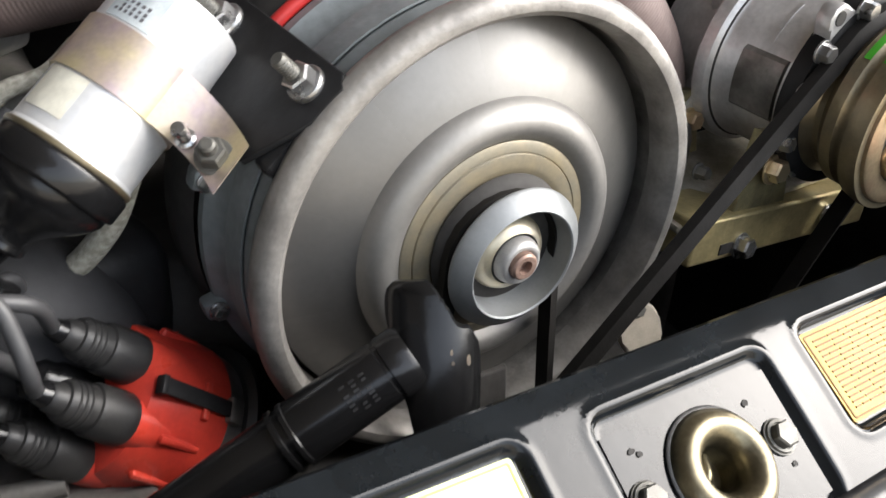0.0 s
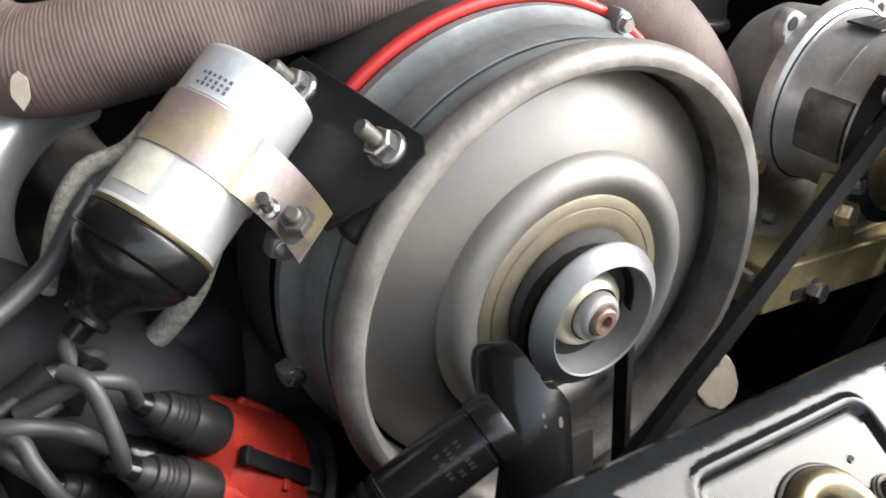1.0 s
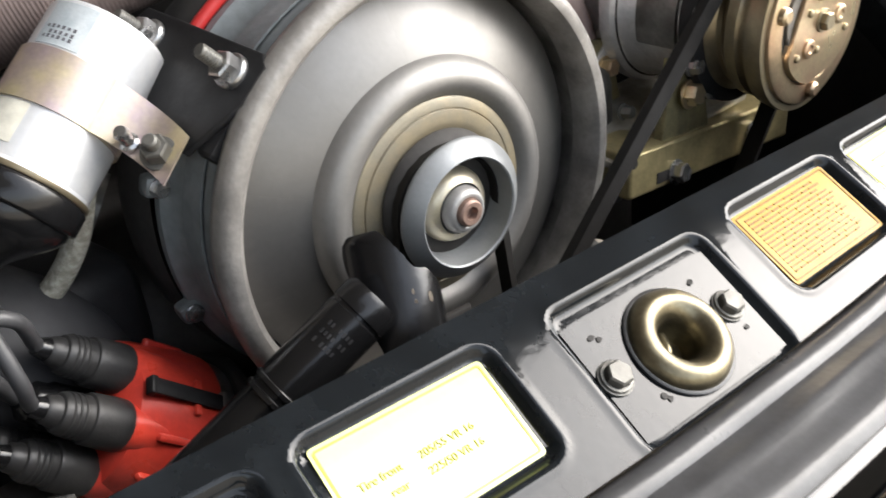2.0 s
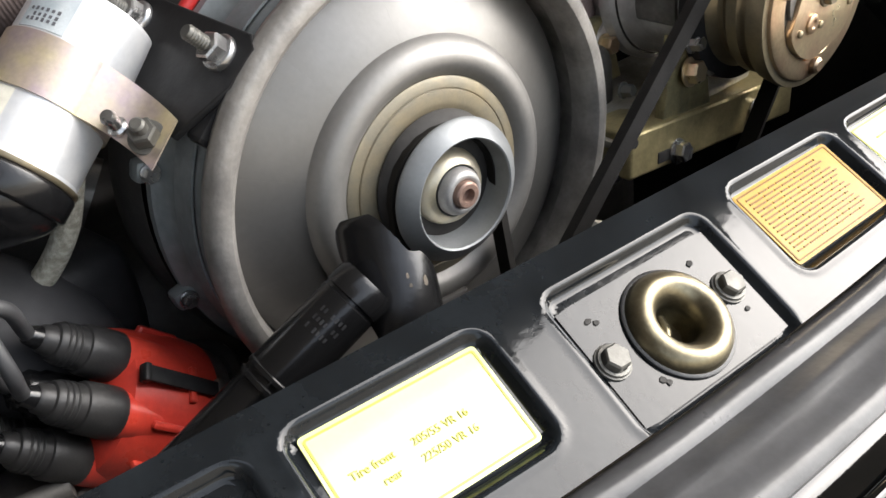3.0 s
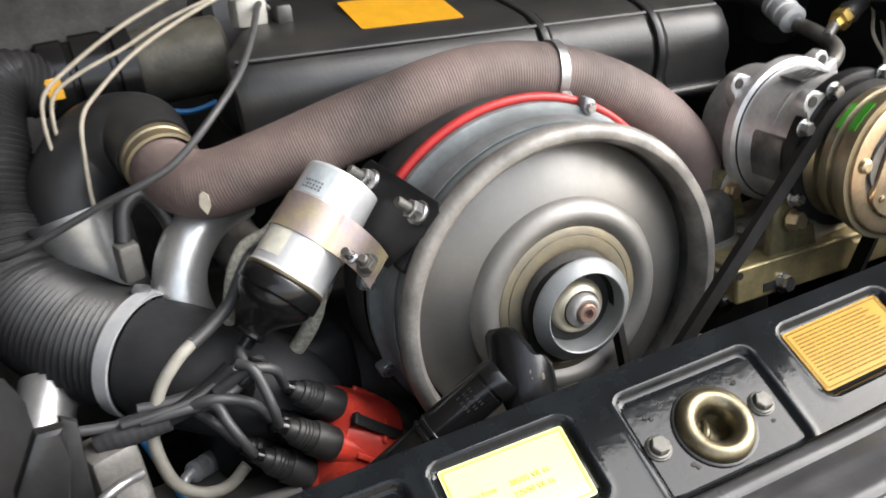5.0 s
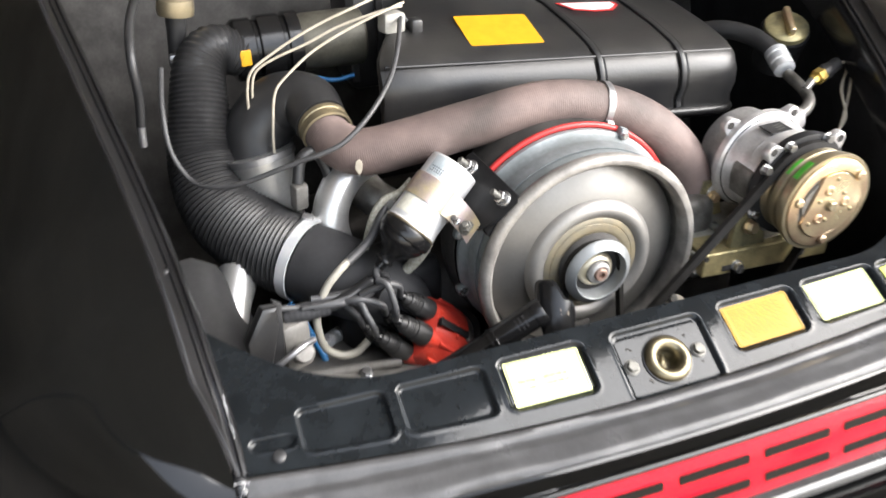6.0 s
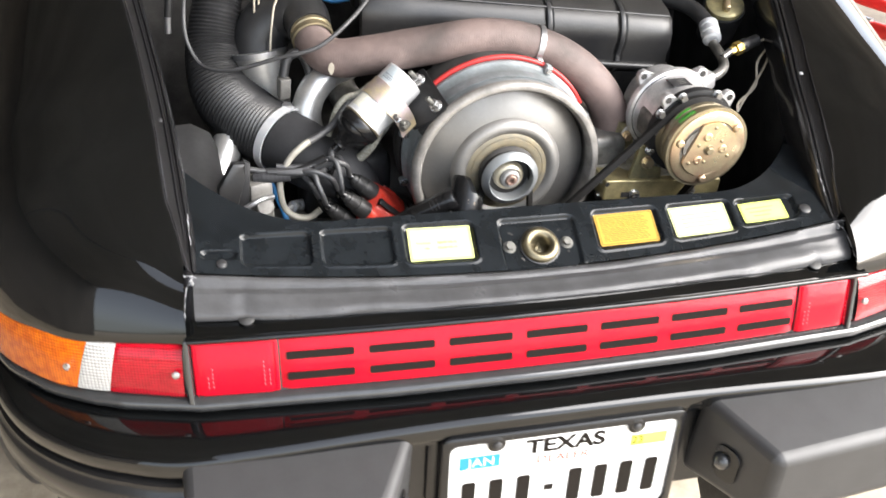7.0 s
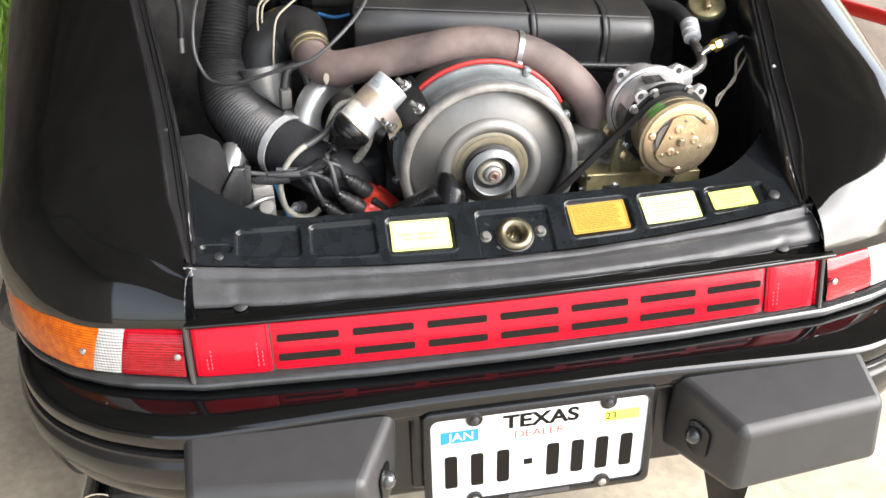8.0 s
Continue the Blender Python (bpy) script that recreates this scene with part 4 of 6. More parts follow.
ring_part("shroud", [(0.234, 0.138), (0.245, 0.142), (0.270, 0.142), (0.30, 0.130), (0.34, 0.10), (0.34, 0.0)], DARK, housing, label="dark shroud behind the fan")
ring_part("strap", [(0.187, 0.1300), (0.187, 0.1312), (0.2045, 0.1322), (0.2045, 0.1305)], DRUM, housing)
for ang in (197, 165, 20, -8, 62):
    t_ = radians(ang)
    c = (FX + 0.139 * math.cos(t_), 0.224, FZ + 0.139 * math.sin(t_))
    b_ = part("lug", block(bmesh.new(), (0.014, 0.012, 0.012), axes(c, (math.cos(t_), 0, math.sin(t_)), (0, -1, 0)), 0.003), DRUM, housing)
    part("bolt", bolt(bmesh.new(), (c[0], 0.218, c[2]), (0, -1, 0), 0.0042, 0.005), STEEL, b_, smooth=25)

fan = thing("cooling_fan", (FX, 0.16, FZ - 0.08), "grey cast cooling fan with broad blades and a belt pulley", "fan")
ring_part("fan_hub", [(0.198, 0.082), (0.180, 0.0815), (0.168, 0.0800), (0.1610, 0.0765), (0.1575, 0.0720), (0.1562, 0.0670), (0.1575, 0.0630), (0.1600, 0.0600), (0.1615, 0.0585)], FANGREY, fan, label="smooth grey bulged hub ring")
ring_part("hub_disc", [(0.1625, 0.0586), (0.1612, 0.0582), (0.1606, 0.0572), (0.1602, 0.0522), (0.1608, 0.0516), (0.1598, 0.0510), (0.1590, 0.0450), (0.1594, 0.0424), (0.1600, 0.0410), (0.1600, 0.030)], DISCZ, fan, label="dull yellow zinc disc")
ring_part("pulley_back", [(0.1588, 0.0412), (0.1560, 0.0400), (0.1515, 0.034), (0.1515, 0.020)], DARK, fan)
pulley = ring_part("pulley", [(0.1500, 0.0300), (0.1475, 0.0350), (0.1440, 0.0402), (0.1430, 0.0407), (0.1410, 0.0400), (0.1375, 0.0348), (0.1350, 0.0325), (0.1345, 0.0316), (0.1352, 0.0307), (0.1500, 0.0296), (0.1530, 0.0280), (0.1530, 0.0)],
                   PULLEYZ, fan, label="zinc-plated pulley with a deep cup")
ring_part("pulley_dome", [(0.1520, 0.0218), (0.1490, 0.0213), (0.1458, 0.0196), (0.1436, 0.0170), (0.1427, 0.0148)], DOMEZ, pulley, seg=48, label="yellow zinc dome")
ring_part("collar_nut", [(0.1430, 0.0136), (0.1404, 0.0134), (0.1382, 0.0126), (0.1366, 0.0114), (0.1360, 0.0100), (0.1362, 0.0088), (0.1370, 0.0080)], NUTZ, pulley, seg=40, label="dull zinc collar nut")
ring_part("shaft_end", [(0.1372, 0.0080), (0.1340, 0.0076), (0.1331, 0.0066), (0.1331, 0.0040), (0.1372, 0.0034), (0.1372, 0)], COPPER, pulley, seg=20, label="rusty shaft end")


# where the rows run across a blade
ACROSS = [-0.5, -0.488, -0.45, -0.3, -0.15, 0.0, 0.15, 0.3, 0.45, 0.488, 0.5]


def blade():
    """One broad fan blade, pointing up from the fan's axis, twisted towards its tip."""
    bm = bmesh.new()
    nr, thick = 9, 0.0016
    faces = []
    for off in (0.0, thick):
        grid = []
        for i in range(nr):
            r = 0.0780 + 0.0405 * i / (nr - 1)
            width = radians(32.72)
            row = []
            for f in ACROSS:
                t_ = math.pi / 2 + width * f
                y = 0.1665 + 0.0165 * (i / (nr - 1)) ** 1.15 + off
                row.append(bm.verts.new((r * math.cos(t_), y, r * math.sin(t_))))
            grid.append(row)
        quads(bm, grid)
        faces.append(grid)
    a_, b_ = faces
    rim = lambda g: g[0][:] + [row[-1] for row in g[1:]] + g[-1][-2::-1] + [row[0] for row in g[-2:0:-1]]
    quads(bm, [rim(a_), rim(b_)], False, True)
    return finish(bm, "blade", BLADEGREY, 50)


blade_mesh = blade()
for k in range(11):
    ob = new("blade", blade_mesh)
    ob.parent = fan
    ob.matrix_parent_inverse = fan.matrix_world.inverted()
    ob.matrix_basis = Matrix.Translation((FX, 0, FZ)) @ Matrix.Rotation(2 * math.pi * (k + 0.3) / 11, 4, "Y")

# the fan stands a little back on its shaft, its axis tipped up towards the nose
SETTLE = Matrix.Translation((0.0038, 0.155, 0.8143)) @ pose(0, 0, 0, 2.34) @ Matrix.Translation((-FX, -0.15, -FZ))
for ob in (housing, fan):
    ob.matrix_world = SETTLE @ ob.matrix_world

# ---- belts ----
belt = thing("fan_belt", (FX, 0.148, 0.47), "black rubber fan belt round the pulley", "belt")
loop = []
for a0, a1, cx, cz, r in ((-8, 188, FX, FZ, 0.0335), (188, 352, FX, 0.545, 0.060)):
    for k in range(14):
        t_ = radians(a0 + (a1 - a0) * k / 13)
        loop.append((cx + r * math.cos(t_), 0.1560, cz + r * math.sin(t_)))
bm = bmesh.new()
rows = []
for i, p in enumerate(loop):
    a_, b_ = Vector(loop[i - 1]), Vector(loop[(i + 1) % len(loop)])
    d = (b_ - a_).normalized()
    n = d.cross(Vector((0, 1, 0))).normalized()
    c = Vector(p)
    rows.append([bm.verts.new(c + n * h + Vector((0, w, 0))) for h, w in ((-0.004, -0.0025), (0.003, -0.0055), (0.003, 0.0055), (-0.004, 0.0025))])
quads(bm, rows, True, True)
part("belt_loop", bm, BELT, belt, smooth=30)
crank = thing("crank_pulley", (FX, 0.14, 0.47), "dark crank pulley low behind the panel", "pulley")
ring_part("pulley_wheel", [(0.160, 0.02), (0.160, 0.064), (0.153, 0.055), (0.149, 0.055), (0.1435, 0.066), (0.1425, 0.082), (0.138, 0.072), (0.135, 0.072), (0.130, 0.082), (0.128, 0.05), (0.130, 0.0)], ALLOYDARK, crank, (FX, 0, 0.545))

# ---- black gas strut with its moulded socket beside the pulley ----
pipe = thing("gas_strut", (-0.20, 0.06, 0.74), "black gas strut with a chipped plastic socket end", "gas strut")
A_, B_ = Vector((-0.086, 0.100, 0.817)), Vector((-0.200, 0.114, 0.753))
D_ = (B_ - A_)
part("strut_barrel", lathe(bmesh.new(), [(0.0, 0.0132), (0.003, 0.0146), (0.011, 0.0146), (0.0115, 0.0138), (0.013, 0.0138), (0.0135, 0.0144), (0.057, 0.0144), (0.0575, 0.0150), (0.0595, 0.0150), (0.060, 0.0138), (0.0625, 0.0138),
     (0.063, 0.0149), (0.065, 0.0149), (0.0655, 0.0136), (0.16, 0.0142)], A_, D_, 48), PLASTIC, pipe)
# the socket: a rolled hood on the strut's end, its upper edge bitten away beside the pulley
S0, SR, SU, SN = Vector((-0.0662, 0.1225, 0.8452)), Vector((0.849, -0.522, 0.078)), Vector((0.205, 0.463, 0.862)), Vector((-0.487, -0.716, 0.500))
HOOD = [(-0.0086, -0.0146, -0.0014), (-0.0092, -0.0160, -0.0006), (-0.0120, -0.0186, 0.0022), (-0.0153, -0.0196, 0.0046), (-0.0172, -0.0198, 0.0052), (-0.0186, -0.0199, 0.0068), (-0.0205, -0.0198, 0.0074), (-0.0224, -0.0197, 0.0092), (-0.0245, -0.0194, 0.0098),
        (-0.0268, -0.0189, 0.0112), (-0.0288, -0.0184, 0.0126), (-0.0297, -0.0182, 0.0150), (-0.0300, -0.0181, 0.0178), (-0.0318, -0.0178, 0.0194), (-0.0367, -0.0170, 0.0221), (-0.0430, -0.0160, 0.0228), (-0.0493, -0.0150, 0.0229), (-0.0629, -0.0100, 0.0222), (-0.0900, -0.0040, 0.0210)]
bm = bmesh.new()
rings = []
for v, left, right in HOOD:
    row = []
    top = max(0.0, 1 - (-0.0086 - v) / 0.004)
    for k in range(17):
        x = left + (right - left) * k / 16
        n = 0.85 * math.sqrt(max(0.0, 0.0216 ** 2 - (x - 0.0015) ** 2)) - 0.0126 - 0.0022 * top * top
        row.append(bm.verts.new(S0 + SR * x + SU * v + SN * n))
    for x in (right, left):
        row.append(bm.verts.new(S0 + SR * x + SU * v + SN * -0.0210))
    rings.append(row)
quads(bm, rings, False, True)
bm.faces.new(rings[0]), bm.faces.new(rings[-1])
socket = part("strut_socket", bm, PLASTIC, pipe, "chunky socket with a bitten edge", 38)
for x, v, w, h in ((0.0098, -0.0400, 0.0014, 0.0030), (0.0103, -0.0446, 0.0016, 0.0022), (0.0172, -0.0438, 0.0026, 0.0052)):
    n = 0.85 * math.sqrt(0.0216 ** 2 - (x - 0.0015) ** 2) - 0.0126
    out_ = SN * 0.72 + SR * 0.9 * (x - 0.0015) / 0.0216
    part("chip_mark", prism(bmesh.new(), [(w * c_, h * s_) for c_, s_ in ((-0.5, -0.3), (0.1, -0.5), (0.5, -0.2), (0.35, 0.3), (0.05, 0.5), (-0.4, 0.25))], axes(S0 + SR * x + SU * v + SN * (n - 0.0002), SR, out_), 0.0003), CHIP, socket)
up_ = Vector((-0.42, -0.70, 0.58))
up_ = (up_ - D_.normalized() * up_.dot(D_.normalized())).normalized()
side_ = D_.normalized().cross(up_)
for k in range(3):
    for q in range(7):
        if (q + 2 * k) % 5 != 4:
            turn = Matrix.Rotation(radians(-30 + 8.5 * q), 3, D_.normalized())
            n_ = turn @ up_
            part("moulded_mark", block(bmesh.new(), (0.0026 - 0.0004 * (q % 2), 0.0011, 0.0005), axes(A_ + D_.normalized() * (0.022 + 0.0048 * k) + n_ * 0.0143, D_, n_), 0), RUBBER, pipe)
# a dark sheet below the pulley
cover = thing("dark_sheet", (-0.03, 0.12, 0.70), "dark sheet below the fan pulley", "cover")
part("sheet_face", prism(bmesh.new(), [(-0.012, -0.012), (0.018, -0.012), (0.018, -0.05), (0.010, -0.16), (-0.05, -0.16)], axes((-0.045, 0.112, 0.795), (1, 0, 0), (0, -1, 0.1)), 0.004, 0.001), DARK, cover)

# ---- ignition coil on its bracket ----
coil = thing("ignition_coil", (-0.20, 0.165, 0.86), "silver ignition coil with a black rubber boot", "coil")
C0, C1 = Vector((-0.1263, 0.2471, 0.9266)), Vector((-0.1905, 0.2240, 0.8743))
CD = (C1 - C0).normalized()
BD = Vector((-0.038, -0.006, -0.034)).normalized()
CR = 0.0292
part("coil_can", lathe(bmesh.new(), [(0.0018, 0.0), (0.0018, CR - 0.0030), (0.0, CR - 0.0022), (0.0004, CR - 0.0008), (0.002, CR), (0.0815, CR), (0.0832, CR + 0.0010), (0.0850, CR + 0.0010)], C0, CD, 64, False), CAN, coil, "bright aluminium can")
part("coil_rim", lathe(bmesh.new(), [(0.0832, CR + 0.0005), (0.0836, CR + 0.0016), (0.0850, CR + 0.0016), (0.0860, CR + 0.0008)], C0, CD, 64, False), GOLDDULL, coil)
CE = C0 + CD * 0.0858
bm = bmesh.new()
boot_line = [(0.0, 0.0288), (0.0008, 0.0304), (0.002, 0.0310), (0.0110, 0.0310), (0.0120, 0.0302), (0.0125, 0.0286), (0.0150, 0.0284), (0.0190, 0.0262), (0.0235, 0.0222), (0.0275, 0.0180), (0.0310, 0.0144), (0.0340, 0.0116), (0.0370, 0.0097), (0.0410, 0.0086), (0.0420, 0.0106), (0.0442, 0.0110), (0.0456, 0.0100), (0.0464, 0.0066), (0.0540, 0.0056)]
rows = []
at_ = CE.copy()
for i, (h, r) in enumerate(boot_line):
    f = min(1.0, h / 0.022)
    d = (CD * (1 - f) + BD * f).normalized()
    at_ = at_ + d * (h - boot_line[i - 1][0] if i else 0)
    s1, u1, _ = frame_of(d)
    rows.append([bm.verts.new(at_ + s1 * math.cos(2 * math.pi * k / 48) * r + u1 * math.sin(2 * math.pi * k / 48) * r) for k in range(48)])
quads(bm, rows, False, True)
part("coil_boot", bm, PLASTIC, coil, "flared black rubber boot")
tocam = Vector((-0.12, -0.37, 0.15))
front = (tocam - CD * tocam.dot(CD)).normalized()
for a0, h, w, paper in ((42, 0.0660, 0.0200, CREAMLABEL), (30, 0.0145, 0.0230, PALELABEL)):
    bm = bmesh.new()
    rows = []
    for k in range(9):
        rot = Matrix.Rotation(radians(a0 - 23 + 46 * k / 8), 3, CD)
        n = rot @ front
        rows.append([bm.verts.new(C0 + CD * (h + dh) + n * rr) for dh, rr in ((-w / 2, CR), (-w / 2, CR + 0.0004), (w / 2, CR + 0.0004), (w / 2, CR))])
    quads(bm, rows)
    part("coil_label", bm, paper, coil, "pale printed label")
# strap with its ear
part("coil_strap", lathe(bmesh.new(), [(0.0275, CR), (0.0275, CR + 0.0014), (0.0550, CR + 0.0014), (0.0550, CR)], C0, CD, 64, False), IRID, coil, "iridescent yellow zinc strap")
ear_dir = Vector((0.0357, -0.0480, -0.0205))
ear_dir = (ear_dir - CD * ear_dir.dot(CD)).normalized()
nrm = CD.cross(ear_dir).normalized()
if nrm.y > 0:
    nrm = -nrm
bm = bmesh.new()
rows = []
for k in range(9):
    f = k / 8
    reach = 0.0240 + 0.043 * f
    lift = 0.0180 - 0.012 * math.sin(f * math.pi * 0.8) + 0.002 * f
    half = 0.0140 - 0.001 * f
    rows.append([bm.verts.new(C0 + CD * (0.0412 + 0.012 * f * f + s2 * half) + ear_dir * reach + nrm * (lift + o)) for s2, o in ((-1, 0), (1, 0), (1, -0.0014), (-1, -0.0014))])
quads(bm, rows, False, True)
bm.faces.new(rows[-1])
ear = part("strap_ear", bm, IRID, coil, "curved strap ear")
eb = C0 + CD * 0.0515 + ear_dir * 0.0560 + nrm * 0.0085
bolt_part("bolt", eb, nrm, 0.0068, 0.0095, BOLTZ, ear, "dull hexagon clamp bolt")
part("bolt_tip", lathe(bmesh.new(), [(0.008, 0.0038), (0.014, 0.0036), (0.015, 0.0026), (0.015, 0)], eb, nrm, 14, False), BOLTZ, ear)
part("stud", lathe(bmesh.new(), [(0, 0.0048), (0.002, 0.0048), (0.003, 0.0034), (0.008, 0.0032), (0.010, 0.0038), (0.012, 0.0030), (0.0125, 0)], eb - ear_dir * 0.0145, (nrm - ear_dir * 0.1), 16, False), STEEL, ear)
for row, count in ((0.0165, 6), (0.0195, 5), (0.0220, 6)):
    for k in range(count):
        n_ = Matrix.Rotation(radians(18 + 5.5 * k), 3, CD) @ front
        part("printed_bar", block(bmesh.new(), (0.0018 - 0.0004 * (k % 2), 0.0014, 0.0003), axes(C0 + CD * row + n_ * (CR + 0.0005), CD, n_), 0), GREYINK, coil)
mount = thing("coil_bracket", (-0.11, 0.19, 0.86), "flat black bracket with plated nuts on the fan housing", "bracket")
MM = axes((-0.0985, 0.2150, 0.9135), (-0.72, 0, -0.69), (-0.69, -0.20, 0.69))
part("bracket_plate", prism(bmesh.new(), [(-0.014, -0.050), (-0.008, -0.054), (0.036, -0.050), (0.044, -0.030), (0.044, 0.034), (0.012, 0.052), (-0.008, 0.054), (-0.014, 0.048)], MM, 0.004, 0.001), BAY, mount)
part("bracket_foot", block(bmesh.new(), (0.050, 0.012, 0.016), MM @ Matrix.Translation((0.016, 0.040, -0.008)), 0.003), BAY, mount)
for c, ax in ((MM @ Vector((0.0, 0.036, 0.004)), MM.col[2][:3]), (MM @ Vector((0.0, -0.034, 0.004)), MM.col[2][:3])):
    part("nut", lathe(bmesh.new(), [(0, 0.0092), (0.002, 0.0092), (0.003, 0.0085), (0.003, 0.0075)], c, ax, 24), STEEL, mount)
    part("hex_nut", lathe(bmesh.new(), [(0.003, 0.0072), (0.009, 0.0072), (0.010, 0.0062), (0.010, 0.004)], c, ax, 6), STEEL, mount, "zinc hexagon nut", 25)
    part("stud", lathe(bmesh.new(), [(0.009, 0.0038)] + [(0.010 + 0.0008 * k, 0.0038 if k % 2 else 0.0033) for k in range(14)] + [(0.022, 0.0030), (0.022, 0)], c, ax, 14, False), BOLTZ, mount)

# ---- distributor ----
dist = thing("distributor", (-0.165, 0.18, 0.70), "red distributor cap with black plug boots", "distributor")
DA = Vector((-0.70, -0.10, 0.70)).normalized()
DC = Vector((-0.1725, 0.2235, 0.7232))
part("distributor_body", lathe(bmesh.new(), [(-0.060, 0.028), (-0.034, 0.034), (-0.030, 0.0425), (-0.016, 0.0440), (-0.014, 0.041)], DC, DA, 48), ALLOYDARK, dist, "grimy alloy distributor body")
part("body_ring", lathe(bmesh.new(), [(-0.036, 0.046), (-0.034, 0.0495), (-0.030, 0.0500), (-0.027, 0.046)], DC, DA, 48), RUBBER, dist)
cap = part("cap", lathe(bmesh.new(), [(-0.016, 0.0425), (-0.015, 0.0446), (-0.006, 0.0450), (0.004, 0.0447), (0.010, 0.0436), (0.026, 0.0418), (0.034, 0.0400), (0.038, 0.0340), (0.040, 0.022), (0.041, 0.0)], DC, DA, 56, False), RED, dist, "dusty red plastic cap")
sD, uD, _ = frame_of(DA)
boot_ends = []
for k in range(6):
    t_ = radians(60 * k + 110)
    off = (sD * math.cos(t_) + uD * math.sin(t_))
    c = DC + off * 0.0301 + DA * 0.026
    part("tower", lathe(bmesh.new(), [(-0.020, 0.0132), (0.010, 0.0130), (0.018, 0.0118), (0.020, 0.0100)], c, DA, 24), RED, cap)
    boot = part("plug_boot", lathe(bmesh.new(), [(0.010, 0.0112), (0.0105, 0.0128), (0.012, 0.0133), (0.016, 0.0134), (0.030, 0.0128), (0.0315, 0.0122), (0.032, 0.0110), (0.0335, 0.0108), (0.045, 0.0100), (0.0465, 0.0092), (0.047, 0.0078),
         (0.052, 0.0070), (0.0535, 0.0060), (0.054, 0.004)], c, DA, 32), BOOT, dist, "straight black rubber boot")
    for h, r_ in ((0.0365, 0.01062), (0.0395, 0.01042), (0.0425, 0.01022)):
        part("boot_ridge", lathe(bmesh.new(), [(h - 0.0008, r_), (h - 0.0003, r_ + 0.0006), (h + 0.0003, r_ + 0.0006), (h + 0.0008, r_)], c, DA, 28, False), BOOT, boot)
    boot_ends.append((c + DA * 0.052, off))
for ang in (85, 170, 200):
    off = sD * math.cos(radians(ang)) + uD * math.sin(radians(ang))
    part("rib", block(bmesh.new(), (0.026, 0.0045, 0.007), axes(DC + off * 0.0425 + DA * 0.010, DA, off), 0.002), RED, cap)
c = DC + DA * 0.038
part("coil_boot_centre", lathe(bmesh.new(), [(0.0, 0.0132), (0.026, 0.0128), (0.028, 0.0112), (0.034, 0.0108), (0.038, 0.006)], c, DA, 24), PLASTIC, dist)
cn = sD * math.cos(radians(139)) + uD * math.sin(radians(139))
clip = part("cap_clip", block(bmesh.new(), (0.048, 0.0088, 0.0022), axes(DC + cn * 0.0466 + DA * 0.010, DA, cn), 0.0009), BAY, dist, "dark spring clip")
part("clip_hook", block(bmesh.new(), (0.004, 0.0098, 0.006), axes(DC + cn * 0.0455 + DA * 0.033, DA, cn), 0.001), BAY, clip)
part("clip_foot", block(bmesh.new(), (0.010, 0.014, 0.006), axes(DC + cn * 0.0455 - DA * 0.017, DA, cn), 0.002), ALLOYDARK, clip)
part("clip_bridge", block(bmesh.new(), (0.004, 0.020, 0.003), axes(DC + cn * 0.0452 + DA * 0.003, DA, cn), 0.001), RED, cap)

# ---- plug leads ----
bundle = [Vector((-0.281, 0.204, 0.812)), Vector((-0.310, 0.205, 0.815)), Vector((-0.360, 0.205, 0.826))]
ways = [[(-0.217, 0.186, 0.829), (-0.231, 0.182, 0.838), (-0.240, 0.186, 0.834), (-0.258, 0.194, 0.824)], [(-0.226, 0.172, 0.806), (-0.2285, 0.175, 0.826), (-0.232, 0.180, 0.839), (-0.240, 0.188, 0.842)],
        [(-0.251, 0.178, 0.789), (-0.257, 0.181, 0.806), (-0.262, 0.190, 0.817), bundle[0], bundle[1], bundle[2]], [(-0.262, 0.205, 0.790), (-0.272, 0.212, 0.802), bundle[0] + Vector((0, 0.01, 0)), bundle[1] + Vector((0, 0.008, -0.004))],
        [(-0.240, 0.225, 0.800), (-0.258, 0.222, 0.812), bundle[0] + Vector((0, 0.01, 0.006)), bundle[1] + Vector((0, 0.010, 0.004))], [(-0.222, 0.225, 0.822), (-0.245, 0.215, 0.824), bundle[0] + Vector((0, 0.004, 0.008)), bundle[1] + Vector((0, 0.004, 0.008))]]
for (e, off), way in zip(boot_ends, ways):
    lead = thing("plug_lead", e, "black ignition lead between cap and harness", "cable", "ignition leads")
    pts = [e - DA * 0.006, e + DA * 0.006] + way
    part("lead", tube(bmesh.new(), pts, 0.0037, 14, 8), WIRE, lead)
    part("lead_sleeve", tube(bmesh.new(), [e - DA * 0.002, e + DA * 0.003, e + DA * 0.008], [0.0062, 0.0056, 0.0044], 14, 4), PLASTIC, lead)
king = thing("coil_lead", tuple(at_), "black lead from the coil boot to the cap", "cable")
tip = at_ - BD * 0.003
part("lead", tube(bmesh.new(), [tip, tip + BD * 0.008, (-0.2336, 0.212, 0.8205), (-0.246, 0.210, 0.812), (-0.264, 0.200, 0.815), (-0.281, 0.196, 0.818), (-0.310, 0.198, 0.819)], 0.0040, 14, 8), WIRE, king)
ce = DC + DA * 0.066
part("lead_tail", tube(bmesh.new(), [ce, ce + DA * 0.012, (-0.236, 0.190, 0.806), (-0.247, 0.190, 0.815), (-0.263, 0.191, 0.821), (-0.281, 0.200, 0.817)], 0.0040, 14, 8), WIRE, king)
clamp = thing("lead_clip", (-0.232, 0.213, 0.818), "black plastic clip round the crossing leads", "clip")
part("clip_body", tube(bmesh.new(), [(-0.2250, 0.2140, 0.8270), (-0.2314, 0.2131, 0.8194), (-0.2391, 0.2131, 0.8128)], 0.0072, 14, 4), PLASTIC, clamp)
